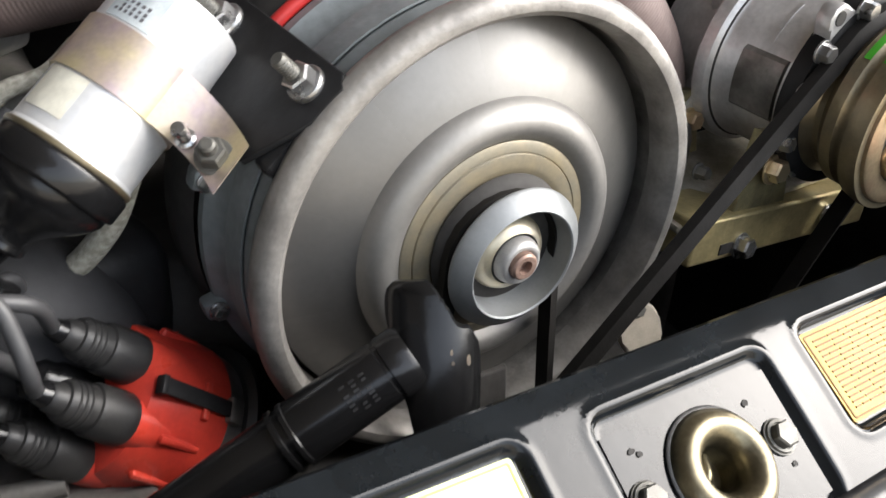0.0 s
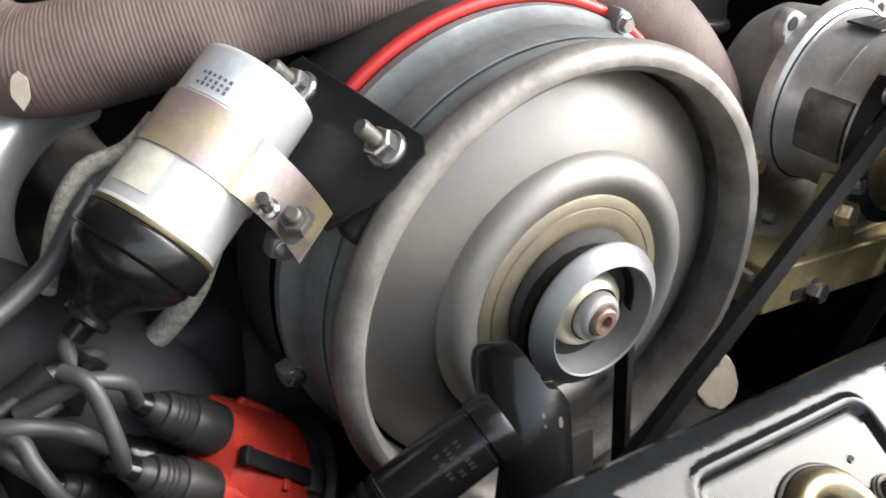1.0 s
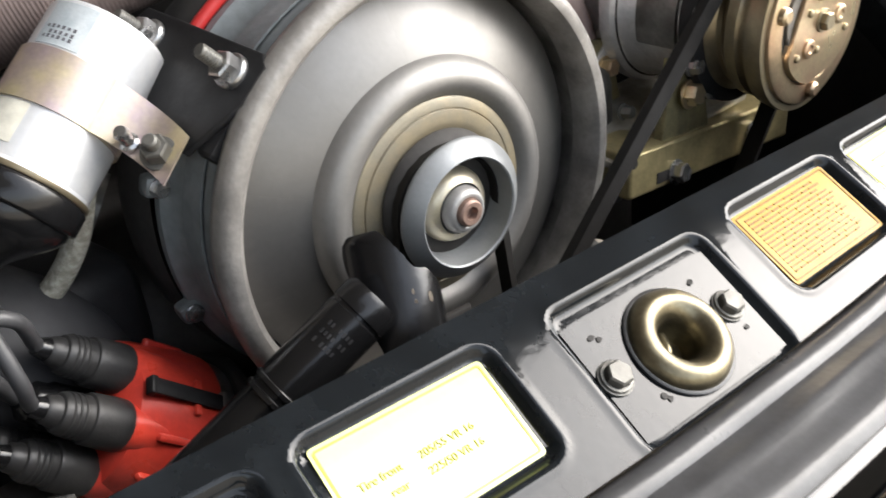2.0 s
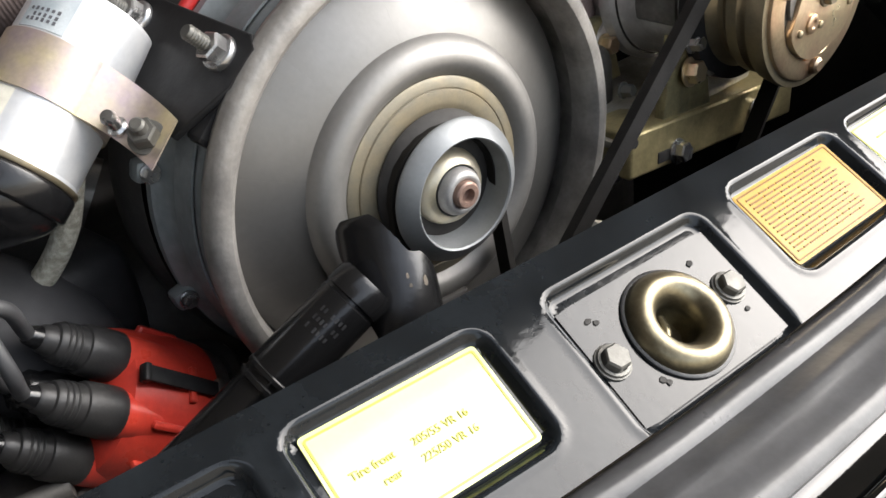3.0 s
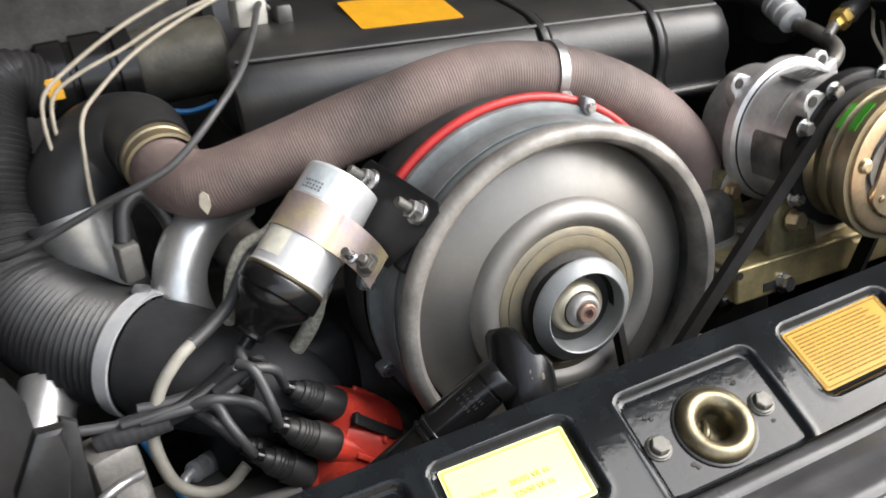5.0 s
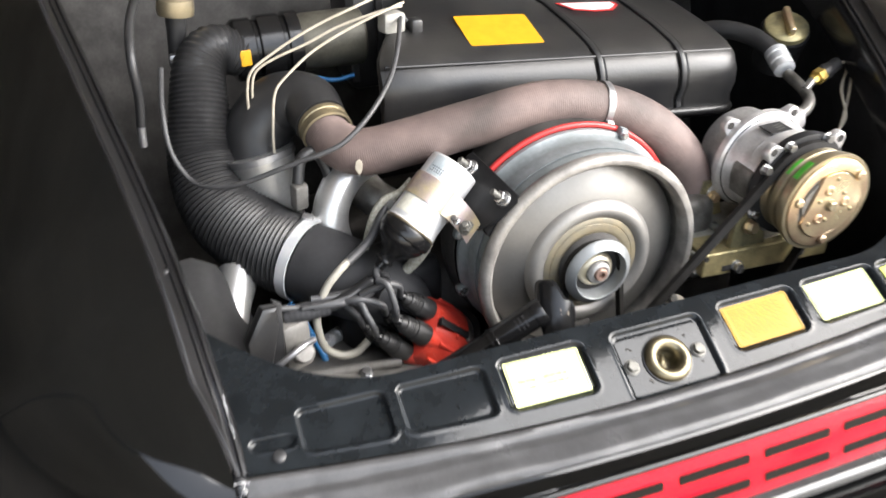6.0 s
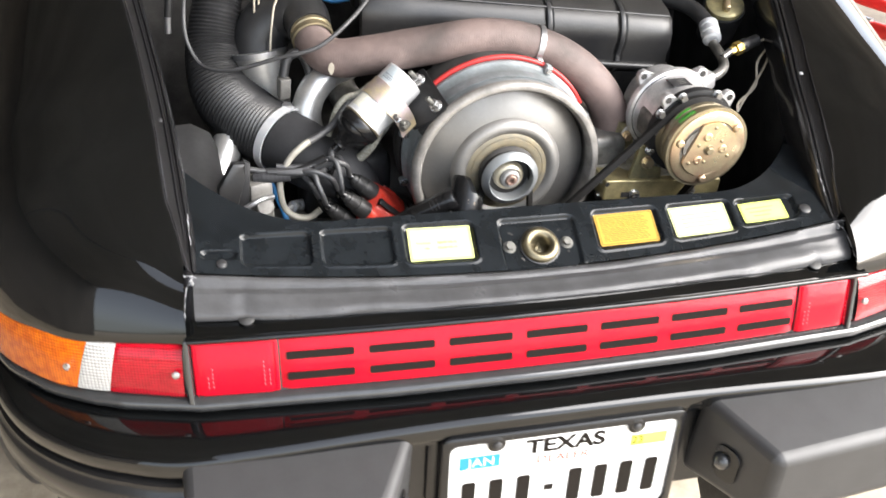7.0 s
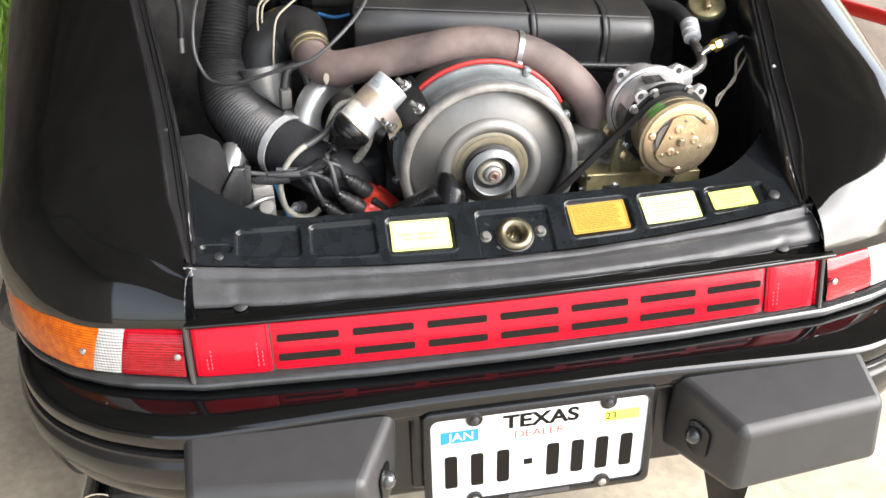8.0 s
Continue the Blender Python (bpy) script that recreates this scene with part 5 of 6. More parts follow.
part("clip_jaw", block(bmesh.new(), (0.014, 0.008, 0.010), pose(-0.238, 0.2186, 0.8051, 0, 30, 20), 0.002), PLASTIC, clamp)


def cable(name, pts, r, material, label, n=8, seg=10, group=""):
    t = thing(name, pts[0], label, "cable", group)
    part("sheath", tube(bmesh.new(), pts, r, seg, n), material, t)
    return t


cable("braided_lead", [(-0.166, 0.220, 0.866), (-0.1735, 0.232, 0.838), (-0.187, 0.244, 0.814), (-0.2062, 0.2533, 0.7957)], 0.0064, BRAID, "frayed woven grey sleeve under the coil")
cable("braided_lead", [(-0.172, 0.262, 0.914), (-0.1869, 0.262, 0.9015), (-0.2067, 0.262, 0.8955), (-0.2196, 0.262, 0.8800), (-0.2279, 0.262, 0.8580), (-0.2324, 0.262, 0.8414), (-0.2424, 0.262, 0.8197), (-0.2478, 0.262, 0.8072), (-0.2529, 0.262, 0.7910)], 0.0044, BRAID, "woven grey sleeve behind the coil")
cable("sleeved_hose", [(-0.262, 0.2215, 0.8525), (-0.276, 0.213, 0.8470), (-0.291, 0.210, 0.8330), (-0.301, 0.209, 0.8140), (-0.307, 0.208, 0.793), (-0.303, 0.208, 0.760), (-0.288, 0.208, 0.743), (-0.269, 0.208, 0.740), (-0.252, 0.210, 0.750)], 0.0046, TANHOSE, "pale tan rubber hose in a wide loop")
cable("hose_tail", [(-0.206, 0.262, 0.886), (-0.2196, 0.250, 0.8731), (-0.2308, 0.241, 0.8630), (-0.2470, 0.231, 0.8560), (-0.2640, 0.2200, 0.8515)], 0.0050, WIRE, "black end of the looped hose")
cable("blue_wire", [(-0.326, 0.275, 0.782), (-0.3155, 0.268, 0.763), (-0.309, 0.255, 0.746), (-0.302, 0.240, 0.730), (-0.298, 0.228, 0.716)], 0.0042, BLUE, "insulated blue wire in the bay's corner")
sleeve = thing("harness_sleeve", (-0.32, 0.205, 0.81), "dull black taped sleeve round the wiring harness", "sleeve")
part("sleeve_wall", tube(bmesh.new(), [(-0.341, 0.208, 0.808), (-0.322, 0.206, 0.811), (-0.292, 0.204, 0.812)], [0.0085, 0.0105, 0.0095], 20, 8, ribs=9, depth=0.0003), MATTRUBBER, sleeve, "", 75)
for k in range(3):
    part("harness_wire", tube(bmesh.new(), [(-0.322, 0.198 + 0.005 * k, 0.8205 - 0.003 * k), (-0.300, 0.196 + 0.006 * k, 0.821 - 0.004 * k), (-0.272, 0.198 + 0.005 * k, 0.822 - 0.002 * k), (-0.250, 0.203, 0.829)], 0.0026, 10, 6), WIRE, sleeve)
cable("harness", [(-0.300, 0.205, 0.812), (-0.280, 0.204, 0.815), (-0.258, 0.205, 0.823), (-0.243, 0.208, 0.830)], 0.0075, BAY, "dull black wiring harness")
fit_ = thing("pipe_fitting", (-0.28, 0.18, 0.77), "plated pipe fitting with a silver ferrule", "fitting")
part("fitting_pipe", tube(bmesh.new(), [(-0.300, 0.246, 0.728), (-0.296, 0.250, 0.733), (-0.288, 0.255, 0.734)], 0.0042, 12), PALEMETAL, fit_)
part("ferrule", lathe(bmesh.new(), [(0, 0.006), (0.001, 0.0085), (0.010, 0.0085), (0.011, 0.0072), (0.014, 0.0072), (0.015, 0.0088), (0.028, 0.0088), (0.029, 0.006)], (-0.290, 0.252, 0.734), (0.62, 0.74, -0.30), 18), PALEMETAL, fit_)
part("fitting_hose", tube(bmesh.new(), [(-0.272, 0.274, 0.725), (-0.250, 0.296, 0.716), (-0.228, 0.312, 0.708)], 0.0068, 14), RUBBER, fit_)
cable("pale_pipe", [(-0.392, 0.150, 0.768), (-0.366, 0.150, 0.787), (-0.348, 0.150, 0.798), (-0.332, 0.156, 0.803), (-0.318, 0.170, 0.798)], 0.0036, DULLALU, "thin bent metal pipe in the bay's corner")
junk = thing("hose_junction", (-0.33, 0.20, 0.70), "grimy metal junction low in the bay's corner", "junction")
part("junction_block", block(bmesh.new(), (0.034, 0.040, 0.060), pose(-0.338, 0.212, 0.776, 0, 0, 20), 0.006), GREYMETAL, junk)
part("junction_boss", lathe(bmesh.new(), [(0, 0.012), (0.012, 0.012), (0.014, 0.010), (0.014, 0)], (-0.330, 0.190, 0.770), (0.1, -0.8, 0.6), 20, False), GREYMETAL, junk)
part("junction_shelf", block(bmesh.new(), (0.20, 0.14, 0.012), pose(-0.285, 0.205, 0.716, 0, 4, 8), 0.004), GREYMETAL, junk)
part("shelf_rib", tube(bmesh.new(), [(-0.365, 0.215, 0.722), (-0.29, 0.205, 0.722), (-0.22, 0.190, 0.726)], 0.006, 10), GREYMETAL, junk)
part("shelf_bolt", bolt(bmesh.new(), (-0.262, 0.190, 0.722), (0, -0.3, 1), 0.006, 0.006), STEEL, junk, smooth=25)

# ---- black air trunk with its corrugated hose ----
trunk = thing("intake_hose", (-0.30, 0.30, 0.77), "black corrugated intake hose with a silver clamp", "hose")
part("bellows", tube(bmesh.new(), [(-0.312, 0.535, 1.004), (-0.344, 0.521, 1.016), (-0.365, 0.502, 1.000), (-0.375, 0.478, 0.960), (-0.384, 0.448, 0.905), (-0.374, 0.398, 0.856), (-0.337, 0.348, 0.828), (-0.297, 0.309, 0.816)], [0.030, 0.031, 0.033, 0.037, 0.043, 0.048, 0.050, 0.050], 44, 16, ribs=64, depth=0.0029), RUBBER, trunk, "deeply ribbed black rubber", 75)
e0, e1 = Vector((-0.301, 0.313, 0.817)), Vector((-0.288, 0.299, 0.813))
part("hose_clamp", lathe(bmesh.new(), [(0, 0.0495), (0, 0.0515), (0.013, 0.0515), (0.013, 0.0495)], e0, e1 - e0, 48, False), CAN, trunk, "bright steel clamp band")
part("clamp_screw", block(bmesh.new(), (0.020, 0.012, 0.012), axes((-0.268, 0.330, 0.858), (1, -1, 0.2), (0, -0.3, 1)), 0.003), CAN, trunk)
part("elbow", tube(bmesh.new(), [(-0.294, 0.306, 0.815), (-0.270, 0.283, 0.806), (-0.238, 0.264, 0.792), (-0.207, 0.258, 0.768), (-0.19, 0.262, 0.73)], [0.0470, 0.0475, 0.0455, 0.042, 0.038], 40, 10), MATTRUBBER, trunk, "smooth black elbow")

# ---- brown hose over the fan ----
warm = thing("warm_air_hose", (0.2, 0.265, 0.78), "brown corrugated paper hose arched over the fan", "hose")
ARCH = [(-0.243, 0.392, 0.952), (-0.238, 0.356, 0.938), (-0.212, 0.326, 0.930), (-0.165, 0.306, 0.940), (-0.090, 0.285, 0.958), (-0.005, 0.274, 0.970), (0.066, 0.268, 0.958), (0.130, 0.262, 0.925), (0.178, 0.258, 0.875), (0.196, 0.256, 0.820), (0.196, 0.256, 0.76)]
part("hose_wall", tube(bmesh.new(), ARCH, 0.0275, 32, 12, ribs=290, depth=0.00035), BROWNHOSE, warm, "", 75)
d = Vector((0.075, -0.006, -0.018)).normalized()
part("hose_clamp", lathe(bmesh.new(), [(-0.004, 0.0272), (-0.004, 0.0290), (0.004, 0.0290), (0.004, 0.0272)], (0.066, 0.268, 0.959), d, 36, False), DULLALU, warm, "thin steel clamp")
part("clamp_screw", block(bmesh.new(), (0.010, 0.010, 0.018), axes((0.062, 0.245, 0.943), d, (0.2, -0.5, 0.8)), 0.002), STEEL, warm)
part("end_clamp", lathe(bmesh.new(), [(-0.010, 0.0285), (-0.009, 0.0310), (-0.003, 0.0310), (-0.002, 0.0295), (0.003, 0.0295), (0.004, 0.0310), (0.010, 0.0310), (0.011, 0.0285)], (-0.241, 0.374, 0.946), (-0.1, 1, 0.35), 36, False), GOLDDULL, warm, "dull yellow end clamp")
WM = axes((-0.2225, 0.2985, 0.925), (1, 0.35, -0.1), (-0.30, -0.93, 0.10))
patch_ = [((0.0042 + 0.0018 * noise.noise((q * 0.8, 2.2, 0))) * math.cos(q * 0.3927), (0.0080 + 0.0036 * noise.noise((q * 0.8, 5.2, 0))) * math.sin(q * 0.3927)) for q in range(16)]
part("worn_patch", prism(bmesh.new(), patch_, WM, 0.0010, 0.0004), CREAM, warm, "worn pale patch")
elbow = thing("air_elbow", (-0.30, 0.42, 0.85), "large smooth black rubber elbow", "hose")
part("elbow_wall", tube(bmesh.new(), [(-0.243, 0.385, 0.950), (-0.250, 0.425, 0.962), (-0.282, 0.450, 0.955), (-0.312, 0.450, 0.925), (-0.318, 0.440, 0.885)], [0.032, 0.036, 0.040, 0.041, 0.040], 32, 10), RUBBER, elbow)
duct = thing("metal_duct", (-0.31, 0.43, 0.78), "ribbed silver aluminium duct", "duct")
part("duct_wall", tube(bmesh.new(), [(-0.317, 0.415, 0.912), (-0.311, 0.405, 0.868), (-0.298, 0.390, 0.815)], [0.041, 0.034, 0.023], 32, 10), SILVERFOIL, duct, "", 75)
part("duct_band", lathe(bmesh.new(), [(0, 0.0405), (0, 0.0424), (0.008, 0.0418), (0.008, 0.0395)], (-0.317, 0.415, 0.914), (0.05, -0.09, -0.4), 36, False), DULLALU, duct)
alu = thing("metal_elbow", (-0.25, 0.31, 0.80), "smooth silver aluminium pipe elbow", "pipe")
part("elbow_pipe", tube(bmesh.new(), [(-0.190, 0.365, 0.905), (-0.222, 0.350, 0.898), (-0.248, 0.334, 0.876), (-0.258, 0.324, 0.848), (-0.255, 0.318, 0.815)], 0.0215, 32, 10), SILVERFOIL, alu)
part("elbow_flange", block(bmesh.new(), (0.050, 0.016, 0.006), axes((-0.262, 0.292, 0.838), (1, -0.5, -0.5), (0.2, -0.3, 1)), 0.002), DULLALU, alu)
part("flange_clip", block(bmesh.new(), (0.014, 0.012, 0.020), axes((-0.287, 0.315, 0.860), (1, -0.5, 0), (0.2, -0.3, 1)), 0.003), DULLALU, alu)
sensor = thing("grey_sensor", (-0.28, 0.33, 0.86), "small grey connector behind the clamp", "connector")
part("sensor_body", block(bmesh.new(), (0.018, 0.016, 0.034), pose(-0.288, 0.338, 0.884, 10, 0, 20), 0.004), GREYMETAL, sensor)
part("sensor_lead", tube(bmesh.new(), [(-0.288, 0.338, 0.900), (-0.280, 0.345, 0.925), (-0.262, 0.350, 0.930), (-0.250, 0.345, 0.905), (-0.250, 0.335, 0.870)], 0.007, 12), RUBBER, sensor)

# ---- air filter housing ----
filt = thing("air_filter_housing", (0.07, 0.42, 0.86), "large dusty black plastic air filter housing", "air filter")
shape = [(0.372, 0.892), (0.362, 0.898), (0.358, 0.910), (0.360, 0.925), (0.352, 0.945), (0.352, 0.965), (0.362, 0.985), (0.382, 0.996), (0.410, 1.003), (0.440, 1.009), (0.52, 1.020), (0.60, 1.020), (0.62, 0.98), (0.62, 0.90), (0.50, 0.88)]
bm = bmesh.new()
rows = []
for x, k in ((-0.172, 0.86), (-0.170, 0.93), (-0.160, 0.965), (-0.10, 0.98), (0.0, 0.99), (0.106, 1.0), (0.109, 0.985), (0.119, 0.985), (0.122, 1.0), (0.226, 1.0), (0.229, 0.985), (0.241, 0.985), (0.244, 1.0), (0.300, 1.0), (0.314, 0.985), (0.322, 0.95), (0.325, 0.88)):
    rows.append([bm.verts.new((x + (0.45 * max(0, y - 0.37) if x < -0.09 else 0.2 * max(0, y - 0.37) if x < 0.05 else 0), 0.47 + (y - 0.47) * k, 0.945 + (z - 0.945) * k - 0.10 * (x - 0.07))) for y, z in shape])
quads(bm, rows, False, True)
bm.faces.new(rows[0]), bm.faces.new(rows[-1])
part("filter_shell", bm, BOX, filt, "", 35)
part("shell_seam", tube(bmesh.new(), [(-0.165, 0.366, 1.011), (0.07, 0.366, 0.9875), (0.315, 0.368, 0.963)], 0.0022, 8), BOX, filt)
part("lower_lip", tube(bmesh.new(), [(0.10, 0.357, 0.904), (0.22, 0.357, 0.892), (0.31, 0.359, 0.884), (0.326, 0.385, 0.882)], 0.006, 10, 6), BOX, filt)
for x in (0.114, 0.235):
    rows_ = [(x, 0.47 + (y - 0.47) * 1.0, 0.945 + (z - 0.945) * 1.0 - 0.10 * (x - 0.07)) for y, z in shape[:12]]
    part("rubber_strap", tube(bmesh.new(), rows_, 0.0045, 8, 3, flat=0.6), RUBBER, filt, "black rubber strap")


def on_top(x, y):
    z = float(np.interp(y, [0.382, 0.410, 0.440, 0.52, 0.60], [0.996, 1.003, 1.009, 1.020, 1.020]))
    return (x, y, z - 0.10 * (x - 0.07) + 0.0015)


lab = thing("yellow_label", on_top(0.0, 0.45), "plain yellow label stuck on the filter housing", "label")
part("label_sheet", prism(bmesh.new(), rounded(0.100, 0.072, 0.003), axes(on_top(0.006, 0.432), (1, 0, -0.1), (0.1, -0.28, 1)), 0.001), YELLOW, lab)
lab = thing("warning_label", on_top(0.15, 0.5), "white label with a red border on the filter housing", "label")
LM = axes(on_top(0.170, 0.500), (1, 0, -0.1), (0.1, -0.15, 1))
hexa = [(-0.045, 0.012), (0.045, 0.012), (0.048, 0.0), (0.030, -0.018), (0.0, -0.020), (-0.03, -0.012)]
part("label_border", prism(bmesh.new(), hexa, LM, 0.001), REDSEAL, lab)
part("label_sheet", prism(bmesh.new(), [(x * 0.88, y * 0.80) for x, y in hexa], LM @ Matrix.Translation((0, 0, 0.0008)), 0.0006), PLATEW, lab)
lid = thing("intake_box", (0.05, 0.62, 0.95), "black ribbed box behind the filter housing", "box")
part("box_shell", block(bmesh.new(), (0.42, 0.10, 0.16), pose(0.06, 0.67, 0.975), 0.015), BOX, lid)
for k in range(9):
    part("box_rib", block(bmesh.new(), (0.012, 0.012, 0.12), pose(-0.10 + 0.04 * k, 0.617, 0.985), 0.004), BOX, lid)

# ---- things on the left of the bay ----
can2 = thing("flow_meter", (-0.24, 0.52, 0.92), "black banded canister with an olive drum", "canister")
part("canister_body", lathe(bmesh.new(), [(0, 0.0), (0, 0.036), (0.004, 0.040), (0.026, 0.040), (0.028, 0.037), (0.032, 0.037), (0.034, 0.042), (0.062, 0.042), (0.064, 0.039), (0.068, 0.039), (0.070, 0.043), (0.086, 0.043), (0.088, 0.036)], (-0.318, 0.548, 1.003), (1, 0.05, -0.03), 40, False), PLASTIC, can2)
part("canister_drum", lathe(bmesh.new(), [(0.088, 0.036), (0.096, 0.038), (0.170, 0.038), (0.174, 0.034), (0.174, 0)], (-0.318, 0.548, 1.003), (1, 0.05, -0.03), 36, False), DRUMGREY, can2, "grimy olive drum")
part("canister_tag", block(bmesh.new(), (0.014, 0.003, 0.020), pose(-0.306, 0.506, 1.004, 0, 0, 10), 0.001), YELLOW, can2)
for pts in ([(-0.120, 0.440, 1.084), (-0.176, 0.420, 1.073), (-0.215, 0.420, 1.061), (-0.249, 0.420, 1.048), (-0.285, 0.421, 1.030), (-0.311, 0.422, 1.013), (-0.319, 0.425, 0.990), (-0.321, 0.432, 0.955)],
            [(-0.118, 0.432, 1.066), (-0.138, 0.418, 1.065), (-0.190, 0.415, 1.049), (-0.236, 0.412, 1.030), (-0.270, 0.408, 1.008), (-0.289, 0.405, 0.990), (-0.297, 0.402, 0.958), (-0.302, 0.398, 0.912), (-0.298, 0.394, 0.866), (-0.292, 0.390, 0.832)],
            [(-0.118, 0.440, 1.060), (-0.148, 0.422, 1.062), (-0.200, 0.426, 1.050), (-0.242, 0.428, 1.034), (-0.280, 0.430, 1.022), (-0.304, 0.431, 1.010), (-0.312, 0.433, 0.990), (-0.314, 0.438, 0.955)]):
    cable("cream_wire", pts, 0.0017, CREAM, "thin cream vacuum line", group="vacuum lines")
conn = thing("white_connector", (-0.07, 0.49, 1.03), "cream plastic connector on the filter housing", "connector")
part("connector_body", block(bmesh.new(), (0.030, 0.024, 0.026), pose(-0.130, 0.448, 1.040, 0, 5, 10), 0.005), GREYPLASTIC, conn)
part("connector_cap", block(bmesh.new(), (0.016, 0.020, 0.020), pose(-0.102, 0.444, 1.032, 0, 5, 10), 0.004), RUBBER, conn)
cable("throttle_cable", [(-0.112, 0.445, 1.040), (-0.121, 0.438, 1.046), (-0.142, 0.385, 1.028), (-0.168, 0.338, 1.006), (-0.202, 0.303, 0.984), (-0.236, 0.290, 0.962), (-0.264, 0.290, 0.952), (-0.290, 0.298, 0.944), (-0.350, 0.318, 0.922), (-0.384, 0.338, 0.915), (-0.405, 0.360, 0.920), (-0.419, 0.380, 0.950), (-0.418, 0.41, 0.990), (-0.41, 0.46, 1.02)], 0.0030, WIRE, "thin black cable across the bay")
cable("grey_tube", [(-0.42, 0.56, 1.085), (-0.434, 0.500, 1.066), (-0.440, 0.460, 1.035), (-0.441, 0.458, 0.989), (-0.446, 0.458, 0.955)], 0.0055, RUBBER, "short dark hose beside the inner wing")
part("tube_end", tube(bmesh.new(), [(-0.4455, 0.458, 0.958), (-0.447, 0.458, 0.946), (-0.448, 0.458, 0.930)], 0.0048, 12), DULLALU, bpy.data.objects["grey_tube"], "crimped metal end")
neck = thing("filler_neck", (-0.40, 0.50, 1.0), "small brass-capped canister in the dark corner", "canister")
part("neck_body", lathe(bmesh.new(), [(0, 0.010), (0.05, 0.012), (0.055, 0.013), (0.065, 0.013)], (-0.388, 0.545, 0.995), (0.15, 0, 1), 24), RUBBER, neck)
part("neck_cap", lathe(bmesh.new(), [(0.065, 0.022), (0.072, 0.023), (0.084, 0.022), (0.088, 0.018), (0.088, 0)], (-0.388, 0.545, 0.995), (0.15, 0, 1), 24, False), GOLDDULL, neck, "dull brass cap")
part("neck_foot", block(bmesh.new(), (0.014, 0.012, 0.012), pose(-0.390, 0.528, 1.010), 0.003), DULLALU, neck)
shield = thing("heat_shield", (-0.40, 0.25, 0.74), "bent grey sheet beside the intake hose", "heat shield")
bm = bmesh.new()
path_ = [(0.00, 0.0), (0.03, 0.002), (0.055, -0.012), (0.07, -0.05), (0.085, -0.085)]
rows = []
for dx, dz in path_:
    rows.append([bm.verts.new((-0.452 + dx, 0.31 - 0.02 * k + 0.2 * dz, 0.845 + dz - 0.010 * k)) for k in range(9)])
quads(bm, rows)
bmesh.ops.solidify(bm, geom=list(bm.faces), thickness=0.002)
part("shield_sheet", bm, GREYSHEET, shield)
foil = thing("silver_duct", (-0.39, 0.27, 0.72), "pale silver duct under the intake hose", "duct")
part("duct_wall", tube(bmesh.new(), [(-0.372, 0.330, 0.805), (-0.388, 0.292, 0.778), (-0.392, 0.250, 0.745)], [0.024, 0.019, 0.008], 28, 8), SILVERFOIL, foil)
flap = thing("black_flap", (-0.36, 0.18, 0.70), "folded black rubber flap in the corner", "flap")
part("flap_sheet", prism(bmesh.new(), [(-0.003, 0.040), (0.013, 0.037), (0.009, 0.014), (-0.011, -0.045), (-0.026, -0.010), (-0.026, 0.008)], axes((-0.364, 0.172, 0.812), (1, 0.25, 0), (0.2, -1, 0.15)), 0.016, 0.004), BOX, flap)
part("flap_fold", prism(bmesh.new(), [(0.011, 0.037), (0.020, 0.030), (0.012, -0.030), (-0.008, -0.045)], axes((-0.364, 0.182, 0.812), (1, 0.25, 0), (0.2, -1, 0.15)), 0.010, 0.003), BAY, flap)

# ---- air conditioning compressor ----
comp = thing("compressor", (0.25, 0.2, 0.80), "cast alloy air conditioning compressor with a gold clutch", "compressor")
K0, K1 = Vector((0.268, 0.095, 0.8635)), Vector((0.262, 0.275, 0.8743))
KD = (K1 - K0).normalized()
sK, uK, _ = frame_of(KD)


def comp_part(name, prof, material, parent, label="", seg=64, off=(0, 0)):
    return part(name, lathe(bmesh.new(), prof, K0 + sK * off[0] + uK * off[1], KD, seg, False), material, parent, label)


body = comp_part("compressor_body", [(0.064, 0.0), (0.064, 0.050), (0.066, 0.0555), (0.072, 0.057), (0.118, 0.057), (0.121, 0.0590), (0.1235, 0.0635), (0.1270, 0.0645), (0.1320, 0.0645), (0.1345, 0.0620), (0.136, 0.0560), (0.150, 0.0535), (0.172, 0.0510), (0.182, 0.044), (0.184, 0.030), (0.184, 0)], ALLOY, comp, "rough cast alloy body")
comp_part("front_plate", [(0.053, 0.030), (0.053, 0.0600), (0.0545, 0.0640), (0.062, 0.0650), (0.066, 0.0640), (0.066, 0.050)], BAY, comp, "black front plate behind the pulley")
comp_part("flange_seam", [(0.1205, 0.0585), (0.1205, 0.0598), (0.1225, 0.0600), (0.1225, 0.0585)], DARK, comp)
clutch = comp_part("clutch_pulley", [(0.056, 0.035), (0.055, 0.0545), (0.0525, 0.0550), (0.047, 0.0500), (0.043, 0.0500), (0.0375, 0.0552), (0.0300, 0.0555), (0.027, 0.0530), (0.024, 0.0530), (0.0215, 0.0585), (0.013, 0.0605), (0.009, 0.0600), (0.0085, 0.0560), (0.010, 0.050)], GOLDDULL, comp, "grooved gold pulley", 80)
plate_ = comp_part("clutch_plate", [(0.0095, 0.0555), (0.0065, 0.0550), (0.0055, 0.0535), (0.0055, 0.0420), (0.0065, 0.0412)], GOLD, comp, "gold clutch plate", 80)
